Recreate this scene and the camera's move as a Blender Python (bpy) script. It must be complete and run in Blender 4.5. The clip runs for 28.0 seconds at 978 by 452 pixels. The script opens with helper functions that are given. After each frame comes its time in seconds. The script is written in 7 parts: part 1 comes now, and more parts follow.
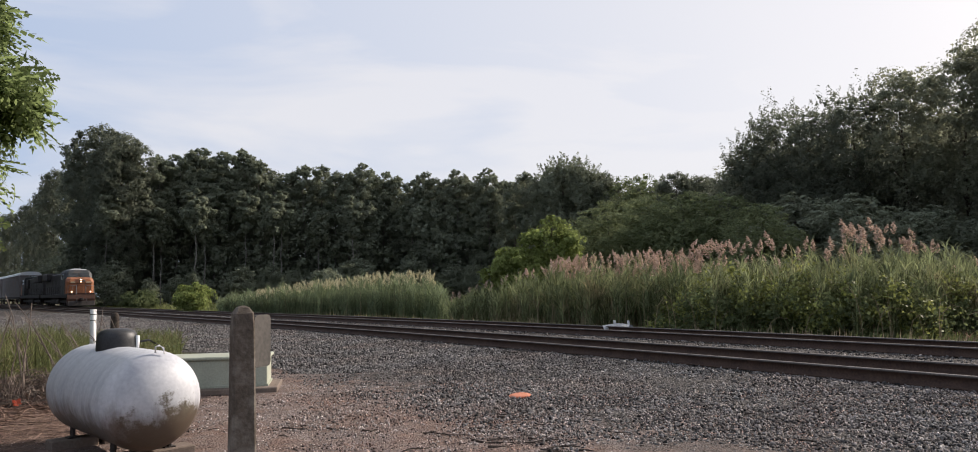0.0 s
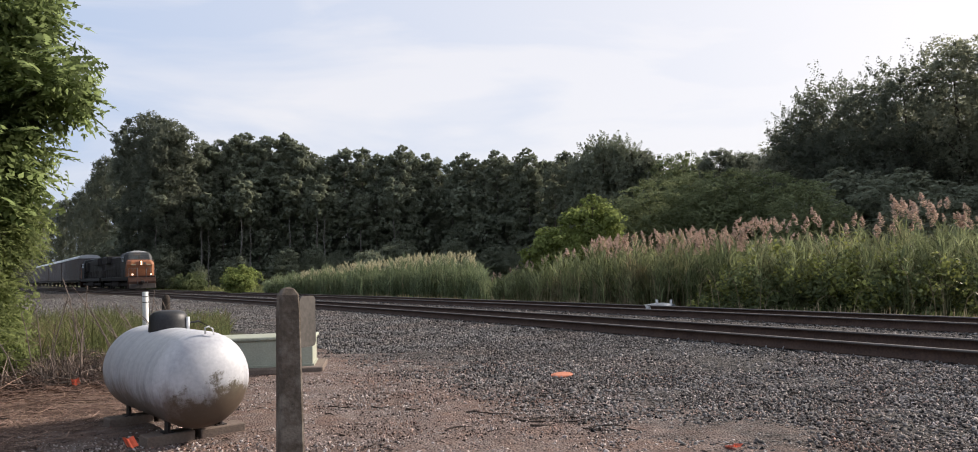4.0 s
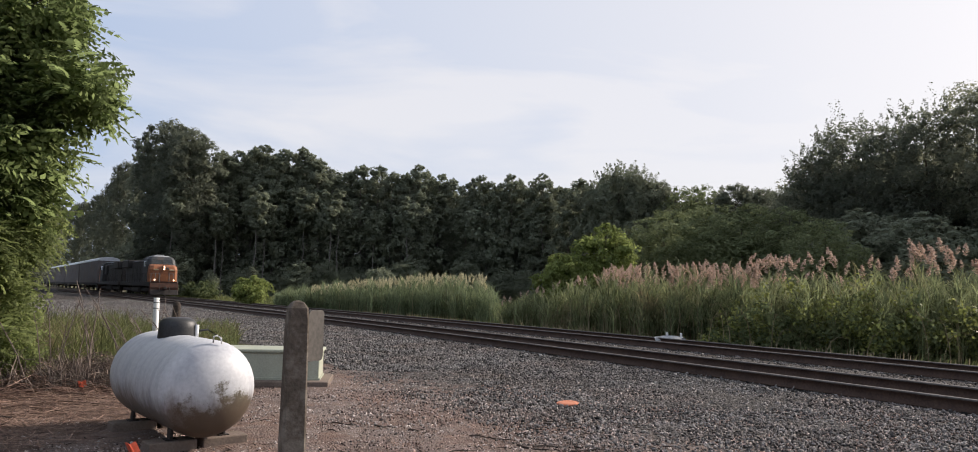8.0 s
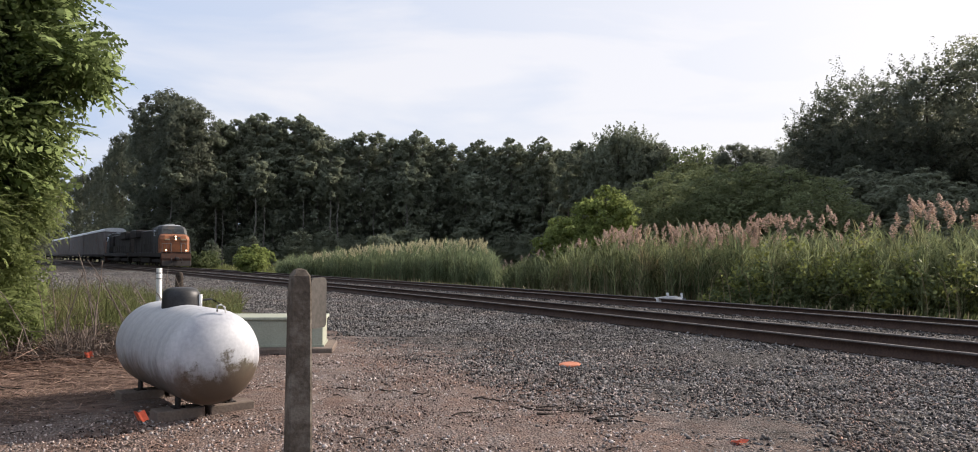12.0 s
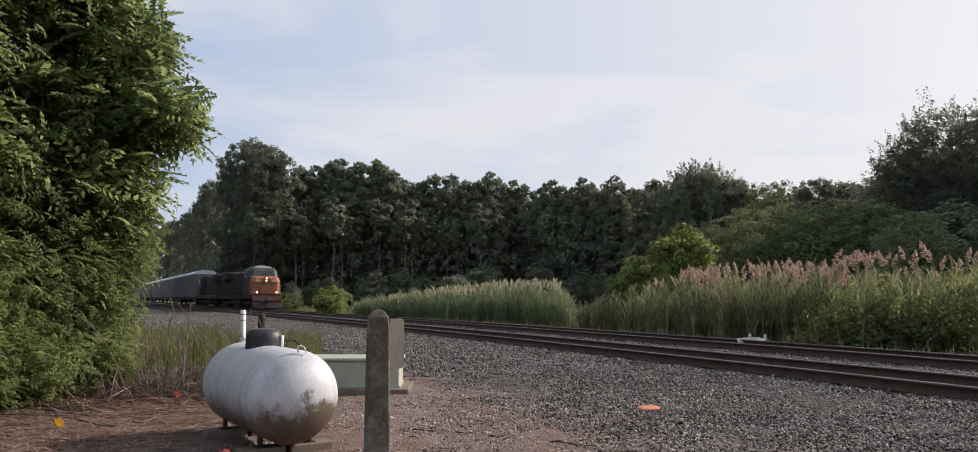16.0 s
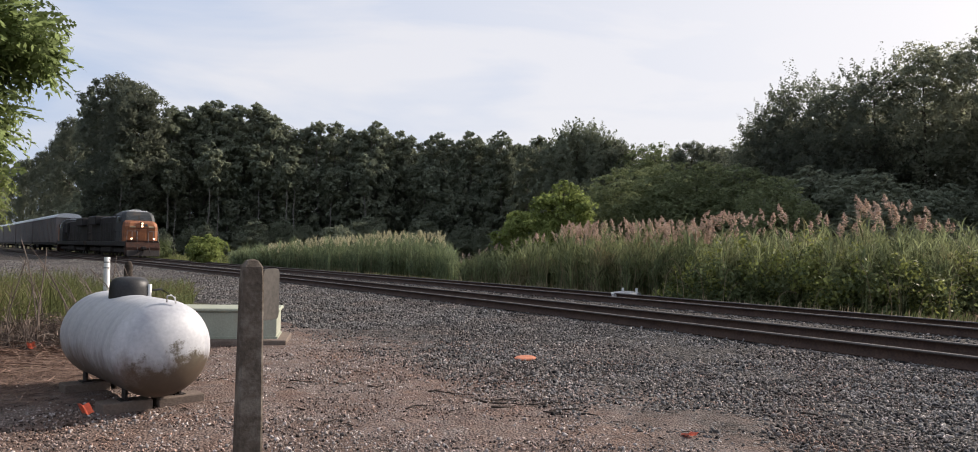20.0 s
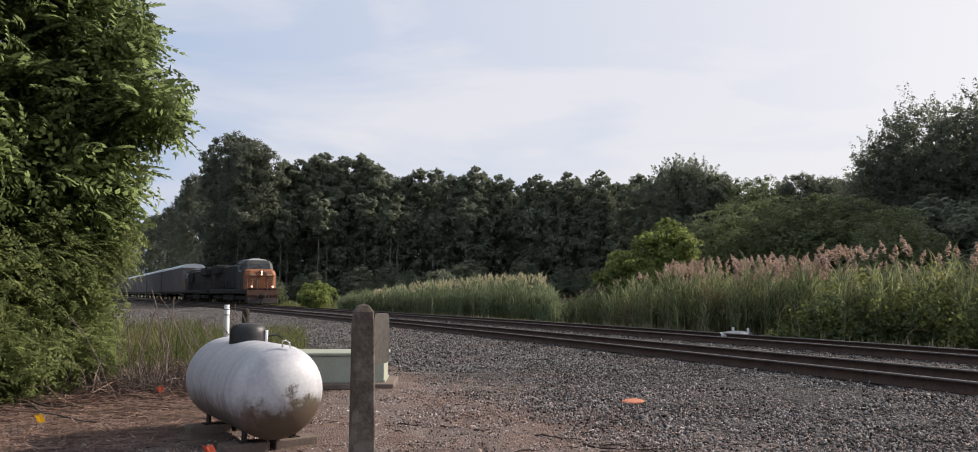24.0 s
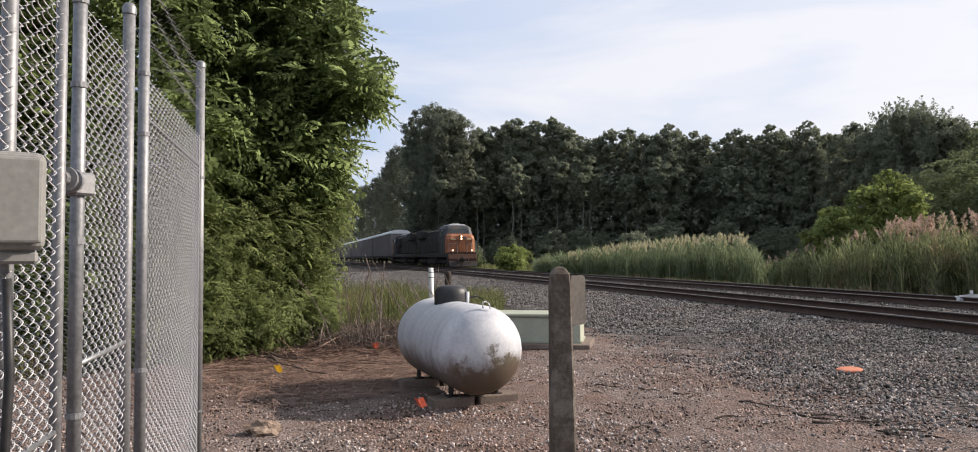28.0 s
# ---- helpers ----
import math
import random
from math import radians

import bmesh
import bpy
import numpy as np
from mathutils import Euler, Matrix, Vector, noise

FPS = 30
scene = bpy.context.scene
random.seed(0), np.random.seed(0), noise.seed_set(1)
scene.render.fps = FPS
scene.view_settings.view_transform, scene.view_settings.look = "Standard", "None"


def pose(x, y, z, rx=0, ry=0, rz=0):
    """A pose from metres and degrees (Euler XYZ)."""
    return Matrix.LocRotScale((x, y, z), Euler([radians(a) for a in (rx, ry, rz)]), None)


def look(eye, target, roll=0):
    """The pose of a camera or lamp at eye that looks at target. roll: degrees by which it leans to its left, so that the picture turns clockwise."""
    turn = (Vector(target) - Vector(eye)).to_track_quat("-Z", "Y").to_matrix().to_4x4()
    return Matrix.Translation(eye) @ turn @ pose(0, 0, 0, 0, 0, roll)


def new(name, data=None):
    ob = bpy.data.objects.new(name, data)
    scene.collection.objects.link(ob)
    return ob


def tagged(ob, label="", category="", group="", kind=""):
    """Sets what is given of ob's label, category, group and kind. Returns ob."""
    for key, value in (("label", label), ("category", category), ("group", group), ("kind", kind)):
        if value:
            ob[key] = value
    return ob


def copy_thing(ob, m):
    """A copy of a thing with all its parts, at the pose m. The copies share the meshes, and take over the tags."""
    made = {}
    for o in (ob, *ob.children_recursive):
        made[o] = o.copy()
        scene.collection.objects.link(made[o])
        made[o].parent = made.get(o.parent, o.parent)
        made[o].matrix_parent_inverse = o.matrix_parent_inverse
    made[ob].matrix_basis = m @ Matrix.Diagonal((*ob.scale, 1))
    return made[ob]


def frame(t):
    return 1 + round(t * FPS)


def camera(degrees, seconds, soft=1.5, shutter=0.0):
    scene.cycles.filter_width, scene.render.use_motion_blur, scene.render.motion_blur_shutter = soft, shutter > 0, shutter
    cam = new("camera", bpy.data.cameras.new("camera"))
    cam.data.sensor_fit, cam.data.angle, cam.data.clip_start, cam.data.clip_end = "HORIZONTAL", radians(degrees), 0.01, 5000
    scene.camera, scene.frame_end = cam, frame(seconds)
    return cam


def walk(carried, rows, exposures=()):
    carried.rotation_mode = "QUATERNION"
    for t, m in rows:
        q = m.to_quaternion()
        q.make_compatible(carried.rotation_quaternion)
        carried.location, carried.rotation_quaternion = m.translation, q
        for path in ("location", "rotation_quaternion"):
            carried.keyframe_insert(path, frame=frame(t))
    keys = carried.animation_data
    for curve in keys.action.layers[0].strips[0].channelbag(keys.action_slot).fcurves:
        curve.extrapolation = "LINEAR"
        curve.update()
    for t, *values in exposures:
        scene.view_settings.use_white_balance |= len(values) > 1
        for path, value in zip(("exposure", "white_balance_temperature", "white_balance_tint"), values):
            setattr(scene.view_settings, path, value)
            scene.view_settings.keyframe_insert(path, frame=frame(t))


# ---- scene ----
from math import sin, cos, tan, pi, hypot, atan2

cam = camera(66.96, 28.0, soft=0.95)
EYE = 1.5
ROWS = [
    (0.0, 0.03, 4.99, 0.90),
    (0.2, -4.07, 6.99, -0.37),
    (0.5, -13.75, 4.33, 1.57),
    (0.7, -18.85, 5.11, -0.24),
    (1.0, -19.90, 5.12, 0.10),
    (1.3, -18.12, 4.98, -1.68),
    (1.5, -18.17, 4.54, -1.08),
    (1.8, -15.07, 3.80, -0.20),
    (2.0, -9.87, 3.25, 0.61),
    (2.2, -3.76, 4.32, 0.37),
    (2.5, 3.57, 3.65, -0.45),
    (2.7, 4.77, 2.79, -1.00),
    (3.0, 4.95, 2.62, -0.85),
    (3.5, 4.17, 3.08, 0.65),
    (5.5, 1.64, 3.88, 1.08),
    (5.8, 4.35, 3.35, 1.60),
    (6.0, 5.65, 1.94, 1.23),
    (6.5, 3.24, 4.07, -0.11),
    (7.0, 2.96, 4.71, -0.54),
    (7.5, 4.22, 5.15, -0.81),
    (8.0, 3.98, 5.32, -1.61),
    (8.5, 3.56, 5.52, -2.55),
    (9.0, 4.42, 6.04, -2.45),
    (9.5, 5.27, 6.25, -2.07),
    (10.0, 5.33, 5.66, -1.85),
    (10.5, 5.53, 4.02, -1.41),
    (11.0, 5.57, 3.69, -1.07),
    (11.5, 3.87, 3.23, -2.16),
    (12.0, 4.06, 2.56, -0.51),
    (12.5, 5.95, 4.06, -0.66),
    (13.0, 7.71, 4.80, -0.60),
    (13.5, 7.73, 5.30, -0.41),
    (15.5, 8.42, 6.85, -0.68),
    (16.0, 9.80, 5.66, -0.25),
    (16.5, 10.69, 4.47, -0.43),
    (17.0, 8.92, 4.26, -0.58),
    (17.5, 8.76, 4.45, -0.25),
    (18.0, 8.89, 4.91, -0.30),
    (18.5, 8.52, 6.11, 1.42),
    (18.7, 6.08, 6.81, 0.91),
    (18.8, 1.07, 7.39, 0.30),
    (19.0, -1.88, 6.04, 0.45),
    (19.3, -5.05, 6.72, -0.69),
    (19.5, -2.79, 5.93, -1.17),
    (19.7, -0.53, 2.80, -0.39),
    (20.0, 0.76, 2.10, -1.26),
    (20.2, 3.53, 2.53, -1.80),
    (20.5, 4.85, 3.37, -1.03),
    (21.0, 4.70, 3.71, -0.61),
    (21.5, 5.93, 4.65, -0.24),
    (23.5, 8.47, 5.11, -0.70),
    (24.0, 8.66, 5.23, -0.17),
    (24.5, 9.58, 4.55, -0.03),
    (25.0, 10.15, 4.48, 0.10),
    (25.5, 9.90, 4.60, 0.22),
    (26.0, 10.74, 3.78, 0.84),
    (26.5, 11.00, 3.87, 0.44),
    (26.8, 12.96, 2.67, 0.00),
    (27.0, 14.85, 2.99, 0.09),
    (27.2, 17.68, 4.17, 0.05),
    (27.5, 22.70, 3.51, 0.38),
    (27.7, 23.62, 2.07, 0.41),
    (28.0, 23.59, 2.35, 0.35),
]
# the holder sways a little to the side (time, metres to the left)
SWAY = ((0, 0.0), (12, 0.0), (15.5, 0.01), (18.4, 0.01), (19.2, -0.012), (20, -0.009), (21, 0.0), (23.5, 0.01), (26.5, 0.01), (27.5, 0.014), (28, 0.016))


def standing(t, yaw, pitch, roll):
    k = next(i for i in range(1, len(SWAY)) if t <= SWAY[i][0])
    (ta, a), (tb, b) = SWAY[k - 1], SWAY[k]
    s = a + (b - a) * (t - ta) / (tb - ta)
    return pose(-s * cos(radians(20)), -s * sin(radians(20)), EYE, 90 + pitch, roll, yaw - math.degrees(s / 11))


walk(cam, [(row[0], standing(*row)) for row in ROWS], exposures=[(t, e, 6420, 14) for t, e in ((0.0, 0.66), (3.0, 0.78), (7.0, 0.74), (10.0, 0.58), (11.0, 0.64), (12.0, 0.83), (13.0, 0.79), (15.5, 0.6), (16.0, 0.62), (17.0, 0.78), (18.0, 0.74), (18.8, 0.62), (19.3, 0.6), (20.0, 0.7), (24.0, 0.64), (25.0, 0.72), (27.0, 0.75), (28.0, 0.84))])

# ---------------------------------------------------------------- light
SUN_AZ, SUN_EL = -54.0, 29.0          # degrees from +y, positive to the left; height
world = bpy.data.worlds.new("sky")
scene.world = world
world.use_nodes = True
nt = world.node_tree
nt.nodes.clear()
w_out = nt.nodes.new("ShaderNodeOutputWorld")
w_bg = nt.nodes.new("ShaderNodeBackground")
w_sky = nt.nodes.new("ShaderNodeTexSky")
w_sky.sky_type = "NISHITA"
w_sky.sun_disc = False
w_sky.sun_elevation = radians(SUN_EL)
w_sky.sun_rotation = radians(-SUN_AZ)
w_sky.air_density, w_sky.dust_density, w_sky.ozone_density = 1.0, 3.0, 1.0
w_bg.inputs["Strength"].default_value = 0.067
# thin high cloud over the blue
w_co = nt.nodes.new("ShaderNodeTexCoord")
w_map = nt.nodes.new("ShaderNodeMapping")
w_map.inputs["Scale"].default_value = (1.3, 2.2, 7.0)
w_map.inputs["Rotation"].default_value = (0.12, 0.2, 0.5)
w_noise = nt.nodes.new("ShaderNodeTexNoise")
w_noise.inputs["Scale"].default_value = 1.3
w_noise.inputs["Detail"].default_value = 7.0
w_noise.inputs["Roughness"].default_value = 0.5
w_noise.inputs["Distortion"].default_value = 0.4
w_ramp = nt.nodes.new("ShaderNodeValToRGB")
w_ramp.color_ramp.elements[0].position, w_ramp.color_ramp.elements[1].position = 0.44, 0.7
w_ramp.color_ramp.elements[0].color, w_ramp.color_ramp.elements[1].color = (0.0, 0.0, 0.0, 1), (1.0, 1.0, 1.0, 1)
w_mix = nt.nodes.new("ShaderNodeMixRGB")
w_haze = nt.nodes.new("ShaderNodeMixRGB")
w_haze.inputs["Color1"].default_value, w_haze.inputs["Color2"].default_value = (5.0, 6.05, 7.7, 1), (8.2, 8.3, 8.45, 1)
nt.links.new(w_haze.outputs["Color"], w_mix.inputs["Color2"])
nt.links.new(w_co.outputs["Generated"], w_map.inputs["Vector"])
nt.links.new(w_map.outputs["Vector"], w_noise.inputs["Vector"])
nt.links.new(w_noise.outputs["Fac"], w_ramp.inputs["Fac"])
# the haze whitens towards the sun
w_dot = nt.nodes.new("ShaderNodeVectorMath")
w_dot.operation = "DOT_PRODUCT"
w_dot.inputs[1].default_value = (-sin(radians(SUN_AZ)) * cos(radians(SUN_EL)), cos(radians(SUN_AZ)) * cos(radians(SUN_EL)), sin(radians(SUN_EL)))
nt.links.new(w_co.outputs["Generated"], w_dot.inputs[0])
w_glow = nt.nodes.new("ShaderNodeMapRange")
w_glow.inputs["From Min"].default_value, w_glow.inputs["From Max"].default_value = 0.15, 0.85
w_glow.inputs["To Min"].default_value, w_glow.inputs["To Max"].default_value = -0.05, 1.0
nt.links.new(w_dot.outputs["Value"], w_glow.inputs["Value"])
w_add = nt.nodes.new("ShaderNodeMath")
w_add.operation = "ADD"
w_add.use_clamp = True
nt.links.new(w_ramp.outputs["Color"], w_add.inputs[0])
nt.links.new(w_glow.outputs["Result"], w_add.inputs[1])
nt.links.new(w_add.outputs[0], w_haze.inputs["Fac"])
w_mix.inputs["Fac"].default_value = 0.85
nt.links.new(w_sky.outputs["Color"], w_mix.inputs["Color1"])
nt.links.new(w_mix.outputs["Color"], w_bg.inputs["Color"])
nt.links.new(w_bg.outputs["Background"], w_out.inputs["Surface"])

sun = new("sun", bpy.data.lights.new("sun", "SUN"))
sun.data.energy, sun.data.angle, sun.data.color = 4.2, radians(0.8), (1.0, 0.9, 0.77)
sun_from = Vector((-sin(radians(SUN_AZ)) * cos(radians(SUN_EL)), cos(radians(SUN_AZ)) * cos(radians(SUN_EL)), sin(radians(SUN_EL))))
sun.matrix_world = look(sun_from * 60, (0, 0, 0))


# ---------------------------------------------------------------- materials
def mat(name, a, b, scale=4.0, rough=0.8, metal=0.0, bump=0.3, fine=40.0, spec=0.3, depth=0.02, c=None, cscale=1.2, cfac=(0.5, 0.65), trans=0.0, rand=0.0, coords="Object"):
    """Two colours mixed by noise at two scales, an optional third for stains, fine relief, optional light through leaves."""
    m = bpy.data.materials.new(name)
    m.use_nodes = True
    t = m.node_tree
    bs = t.nodes["Principled BSDF"]
    co = t.nodes.new("ShaderNodeTexCoord")
    n1 = t.nodes.new("ShaderNodeTexNoise")
    n1.inputs["Scale"].default_value, n1.inputs["Detail"].default_value, n1.inputs["Roughness"].default_value = scale, 6.0, 0.65
    n2 = t.nodes.new("ShaderNodeTexNoise")
    n2.inputs["Scale"].default_value, n2.inputs["Detail"].default_value = fine, 4.0
    t.links.new(co.outputs[coords], n1.inputs["Vector"])
    t.links.new(co.outputs[coords], n2.inputs["Vector"])
    add = t.nodes.new("ShaderNodeMath")
    add.operation = "MULTIPLY_ADD"
    add.inputs[1].default_value = 0.5
    half = t.nodes.new("ShaderNodeMath")
    half.operation = "MULTIPLY"
    half.inputs[1].default_value = 0.5
    t.links.new(n2.outputs["Fac"], half.inputs[0])
    t.links.new(n1.outputs["Fac"], add.inputs[0])
    t.links.new(half.outputs[0], add.inputs[2])
    ramp = t.nodes.new("ShaderNodeValToRGB")
    ramp.color_ramp.elements[0].position, ramp.color_ramp.elements[1].position = 0.36, 0.64
    ramp.color_ramp.elements[0].color, ramp.color_ramp.elements[1].color = (*a, 1), (*b, 1)
    t.links.new(add.outputs[0], ramp.inputs["Fac"])
    col = ramp.outputs["Color"]
    if c:
        n3 = t.nodes.new("ShaderNodeTexNoise")
        n3.inputs["Scale"].default_value, n3.inputs["Detail"].default_value, n3.inputs["Roughness"].default_value = cscale, 8.0, 0.7
        t.links.new(co.outputs[coords], n3.inputs["Vector"])
        r3 = t.nodes.new("ShaderNodeValToRGB")
        r3.color_ramp.elements[0].position, r3.color_ramp.elements[1].position = cfac
        t.links.new(n3.outputs["Fac"], r3.inputs["Fac"])
        mx = t.nodes.new("ShaderNodeMixRGB")
        mx.inputs["Color2"].default_value = (*c, 1)
        t.links.new(r3.outputs["Color"], mx.inputs["Fac"])
        t.links.new(col, mx.inputs["Color1"])
        col = mx.outputs["Color"]
    if rand:
        geo = t.nodes.new("ShaderNodeNewGeometry")
        rr = t.nodes.new("ShaderNodeMapRange")
        rr.inputs["To Min"].default_value, rr.inputs["To Max"].default_value = 1 - rand, 1 + rand
        t.links.new(geo.outputs["Random Per Island"], rr.inputs["Value"])
        hs = t.nodes.new("ShaderNodeHueSaturation")
        t.links.new(rr.outputs["Result"], hs.inputs["Value"])
        t.links.new(col, hs.inputs["Color"])
        col = hs.outputs["Color"]
    t.links.new(col, bs.inputs["Base Color"])
    bs.inputs["Roughness"].default_value, bs.inputs["Metallic"].default_value = rough, metal
    bs.inputs["Specular IOR Level"].default_value = spec
    if bump:
        bp = t.nodes.new("ShaderNodeBump")
        bp.inputs["Strength"].default_value, bp.inputs["Distance"].default_value = bump, depth
        t.links.new(n2.outputs["Fac"], bp.inputs["Height"])
        t.links.new(bp.outputs["Normal"], bs.inputs["Normal"])
    if trans:
        tl = t.nodes.new("ShaderNodeBsdfTranslucent")
        mixs = t.nodes.new("ShaderNodeMixShader")
        mixs.inputs["Fac"].default_value = trans
        t.links.new(col, tl.inputs["Color"])
        t.links.new(bs.outputs["BSDF"], mixs.inputs[1])
        t.links.new(tl.outputs["BSDF"], mixs.inputs[2])
        t.links.new(mixs.outputs["Shader"], t.nodes["Material Output"].inputs["Surface"])
    return m


def glow(name, colour, strength):
    m = bpy.data.materials.new(name)
    m.use_nodes = True
    bs = m.node_tree.nodes["Principled BSDF"]
    bs.inputs["Base Color"].default_value = (*colour, 1)
    bs.inputs["Emission Color"].default_value = (*colour, 1)
    bs.inputs["Emission Strength"].default_value = strength
    return m


M = {}
M["bark"] = mat("bark", (0.055, 0.045, 0.035), (0.14, 0.12, 0.1), 3, 0.95, 0, 0.8, 25, 0.1, 0.05)
# raised above plain leaf tones: distance haze is painted into the colour
M["leaf_far_hazed"] = mat("leaf_far_hazed", (0.185, 0.207, 0.147), (0.262, 0.283, 0.203), 0.35, 0.95, 0, 0, 3, 0.02, rand=0.1, trans=0.45)
M["leaf_oak"] = mat("leaf_oak", (0.125, 0.14, 0.105), (0.185, 0.2, 0.15), 0.35, 0.95, 0, 0, 3, 0.02, rand=0.08, trans=0.65)
# lightened further, so the hazy glare sunwards sits in the leaf colour
M["leaf_wood_hazed"] = mat("leaf_wood_hazed", (0.2, 0.212, 0.15), (0.275, 0.288, 0.205), 0.35, 0.95, 0, 0, 3, 0.02, rand=0.08, trans=0.65)
M["leaf_edge"] = mat("leaf_edge", (0.145, 0.172, 0.088), (0.222, 0.25, 0.13), 0.35, 0.85, 0, 0, 3, 0.08, rand=0.25, trans=0.4)
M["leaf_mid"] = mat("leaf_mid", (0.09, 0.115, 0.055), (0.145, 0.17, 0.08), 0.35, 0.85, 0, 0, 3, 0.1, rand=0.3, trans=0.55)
M["leaf_bright"] = mat("leaf_bright", (0.155, 0.195, 0.06), (0.25, 0.29, 0.1), 0.6, 0.8, 0, 0, 3, 0.12, rand=0.35, trans=0.55)
M["leaf_near"] = mat("leaf_near", (0.135, 0.177, 0.07), (0.213, 0.263, 0.107), 0.8, 0.75, 0, 0, 6, 0.05, rand=0.2, trans=0.78)
M["reed"] = mat("reed", (0.118, 0.145, 0.068), (0.24, 0.262, 0.132), 0.3, 0.7, 0, 0, 3, 0.2, c=(0.22, 0.17, 0.098), cscale=0.4, cfac=(0.53, 0.67), rand=0.55, trans=0.45)
M["reed_dry"] = mat("reed_dry", (0.2, 0.16, 0.09), (0.34, 0.28, 0.18), 0.5, 0.8, 0, 0, 3, 0.15, rand=0.3, trans=0.25)
M["plume"] = mat("plume", (0.44, 0.325, 0.26), (0.64, 0.505, 0.42), 0.8, 0.9, 0, 0, 3, 0.1, rand=0.25, trans=0.4)
M["grass"] = mat("grass", (0.1, 0.12, 0.042), (0.2, 0.215, 0.085), 0.5, 0.75, 0, 0, 3, 0.15, c=(0.24, 0.18, 0.1), cscale=0.8, cfac=(0.58, 0.72), rand=0.45, trans=0.4)
M["weed"] = mat("weed", (0.085, 0.1, 0.038), (0.185, 0.195, 0.08), 0.9, 0.75, 0, 0, 3, 0.15, c=(0.21, 0.155, 0.105), cscale=0.9, cfac=(0.52, 0.66), rand=0.5, trans=0.35)
M["dry_weed"] = mat("dry_weed", (0.095, 0.075, 0.062), (0.23, 0.185, 0.155), 0.8, 0.9, 0, 0, 6, 0.1, rand=0.5)
M["stone"] = mat("stone", (0.029, 0.027, 0.026), (0.212, 0.202, 0.195), 4.0, 0.9, 0, 0.4, 60, 0.2, 0.01, c=(0.14, 0.116, 0.102), cscale=0.5, cfac=(0.46, 0.7), rand=0.9)
M["leaf_vine_lit"] = mat("leaf_vine_lit", (0.15, 0.172, 0.048), (0.255, 0.272, 0.09), 0.6, 0.6, 0, 0, 3, 0.2, rand=0.4, trans=0.45)
M["leaf_sun"] = mat("leaf_sun", (0.15, 0.176, 0.062), (0.225, 0.254, 0.094), 0.5, 0.8, 0, 0, 3, 0.1, rand=0.15, trans=0.62)
M["verge"] = mat("verge", (0.32, 0.19, 0.125), (0.5, 0.36, 0.26), 0.5, 0.8, 0, 0, 3, 0.15, rand=0.3, trans=0.25)
M["mesh_wire"] = mat("mesh_wire", (0.3, 0.303, 0.31), (0.44, 0.443, 0.45), 8, 0.6, 0.0, 0, 60, 0.4)
M["leaf_shrub"] = mat("leaf_shrub", (0.138, 0.17, 0.063), (0.225, 0.262, 0.103), 0.8, 0.7, 0, 0, 6, 0.15, rand=0.35, trans=0.65)
M["tie"] = mat("tie", (0.03, 0.024, 0.02), (0.08, 0.065, 0.055), 3, 0.95, 0, 0.6, 30, 0.1, 0.02)
M["rail"] = mat("rail", (0.045, 0.028, 0.022), (0.1, 0.062, 0.045), 3, 0.75, 0.3, 0.3, 30, 0.3, 0.01)
M["rail_head"] = mat("rail_head", (0.1, 0.09, 0.085), (0.18, 0.165, 0.155), 2, 0.85, 0.1, 0.05, 30, 0.1, 0.002)
M["asphalt"] = mat("asphalt", (0.02, 0.0155, 0.0135), (0.045, 0.036, 0.031), 3, 0.95, 0, 0.7, 90, 0.1, 0.015)
M["concrete"] = mat("concrete", (0.13, 0.1, 0.082), (0.21, 0.168, 0.14), 4, 0.95, 0, 0.5, 60, 0.2, 0.01, c=(0.14, 0.11, 0.09), cscale=5)
M["wood_post"] = mat("wood_post", (0.058, 0.047, 0.037), (0.122, 0.1, 0.08), 3, 0.9, 0, 0.6, 50, 0.15, 0.01, c=(0.22, 0.195, 0.165), cscale=4)
M["galv"] = mat("galv", (0.15, 0.152, 0.157), (0.25, 0.252, 0.258), 8, 0.55, 0.5, 0.1, 60, 0.35, 0.003)
M["galv_dark"] = mat("galv_dark", (0.14, 0.145, 0.15), (0.25, 0.255, 0.26), 8, 0.5, 0.6, 0.1, 60, 0.4, 0.003)
M["box_grey"] = mat("box_grey", (0.165, 0.163, 0.152), (0.225, 0.223, 0.208), 5, 0.6, 0, 0.1, 60, 0.4, 0.003)
M["cab_green"] = mat("cab_green", (0.29, 0.305, 0.24), (0.38, 0.395, 0.315), 2, 0.6, 0, 0.1, 40, 0.4, 0.004, c=(0.3, 0.31, 0.24), cscale=3, cfac=(0.58, 0.75))
M["cab_lid"] = mat("cab_lid", (0.27, 0.285, 0.22), (0.36, 0.375, 0.295), 2, 0.6, 0, 0.1, 40, 0.4, 0.004, c=(0.32, 0.33, 0.26), cscale=3, cfac=(0.6, 0.8))
M["black_plastic"] = mat("black_plastic", (0.012, 0.012, 0.013), (0.03, 0.03, 0.031), 4, 0.5, 0, 0.2, 50, 0.4, 0.004, c=(0.09, 0.085, 0.08), cscale=6, cfac=(0.6, 0.8))
M["orange"] = mat("orange", (0.66, 0.2, 0.13), (0.78, 0.28, 0.19), 10, 0.7, 0, 0.1, 40, 0.2, 0.003, trans=0.3)
M["orange_faded"] = mat("orange_faded", (0.42, 0.15, 0.085), (0.55, 0.22, 0.13), 6, 0.8, 0, 0.1, 40, 0.2, 0.003)
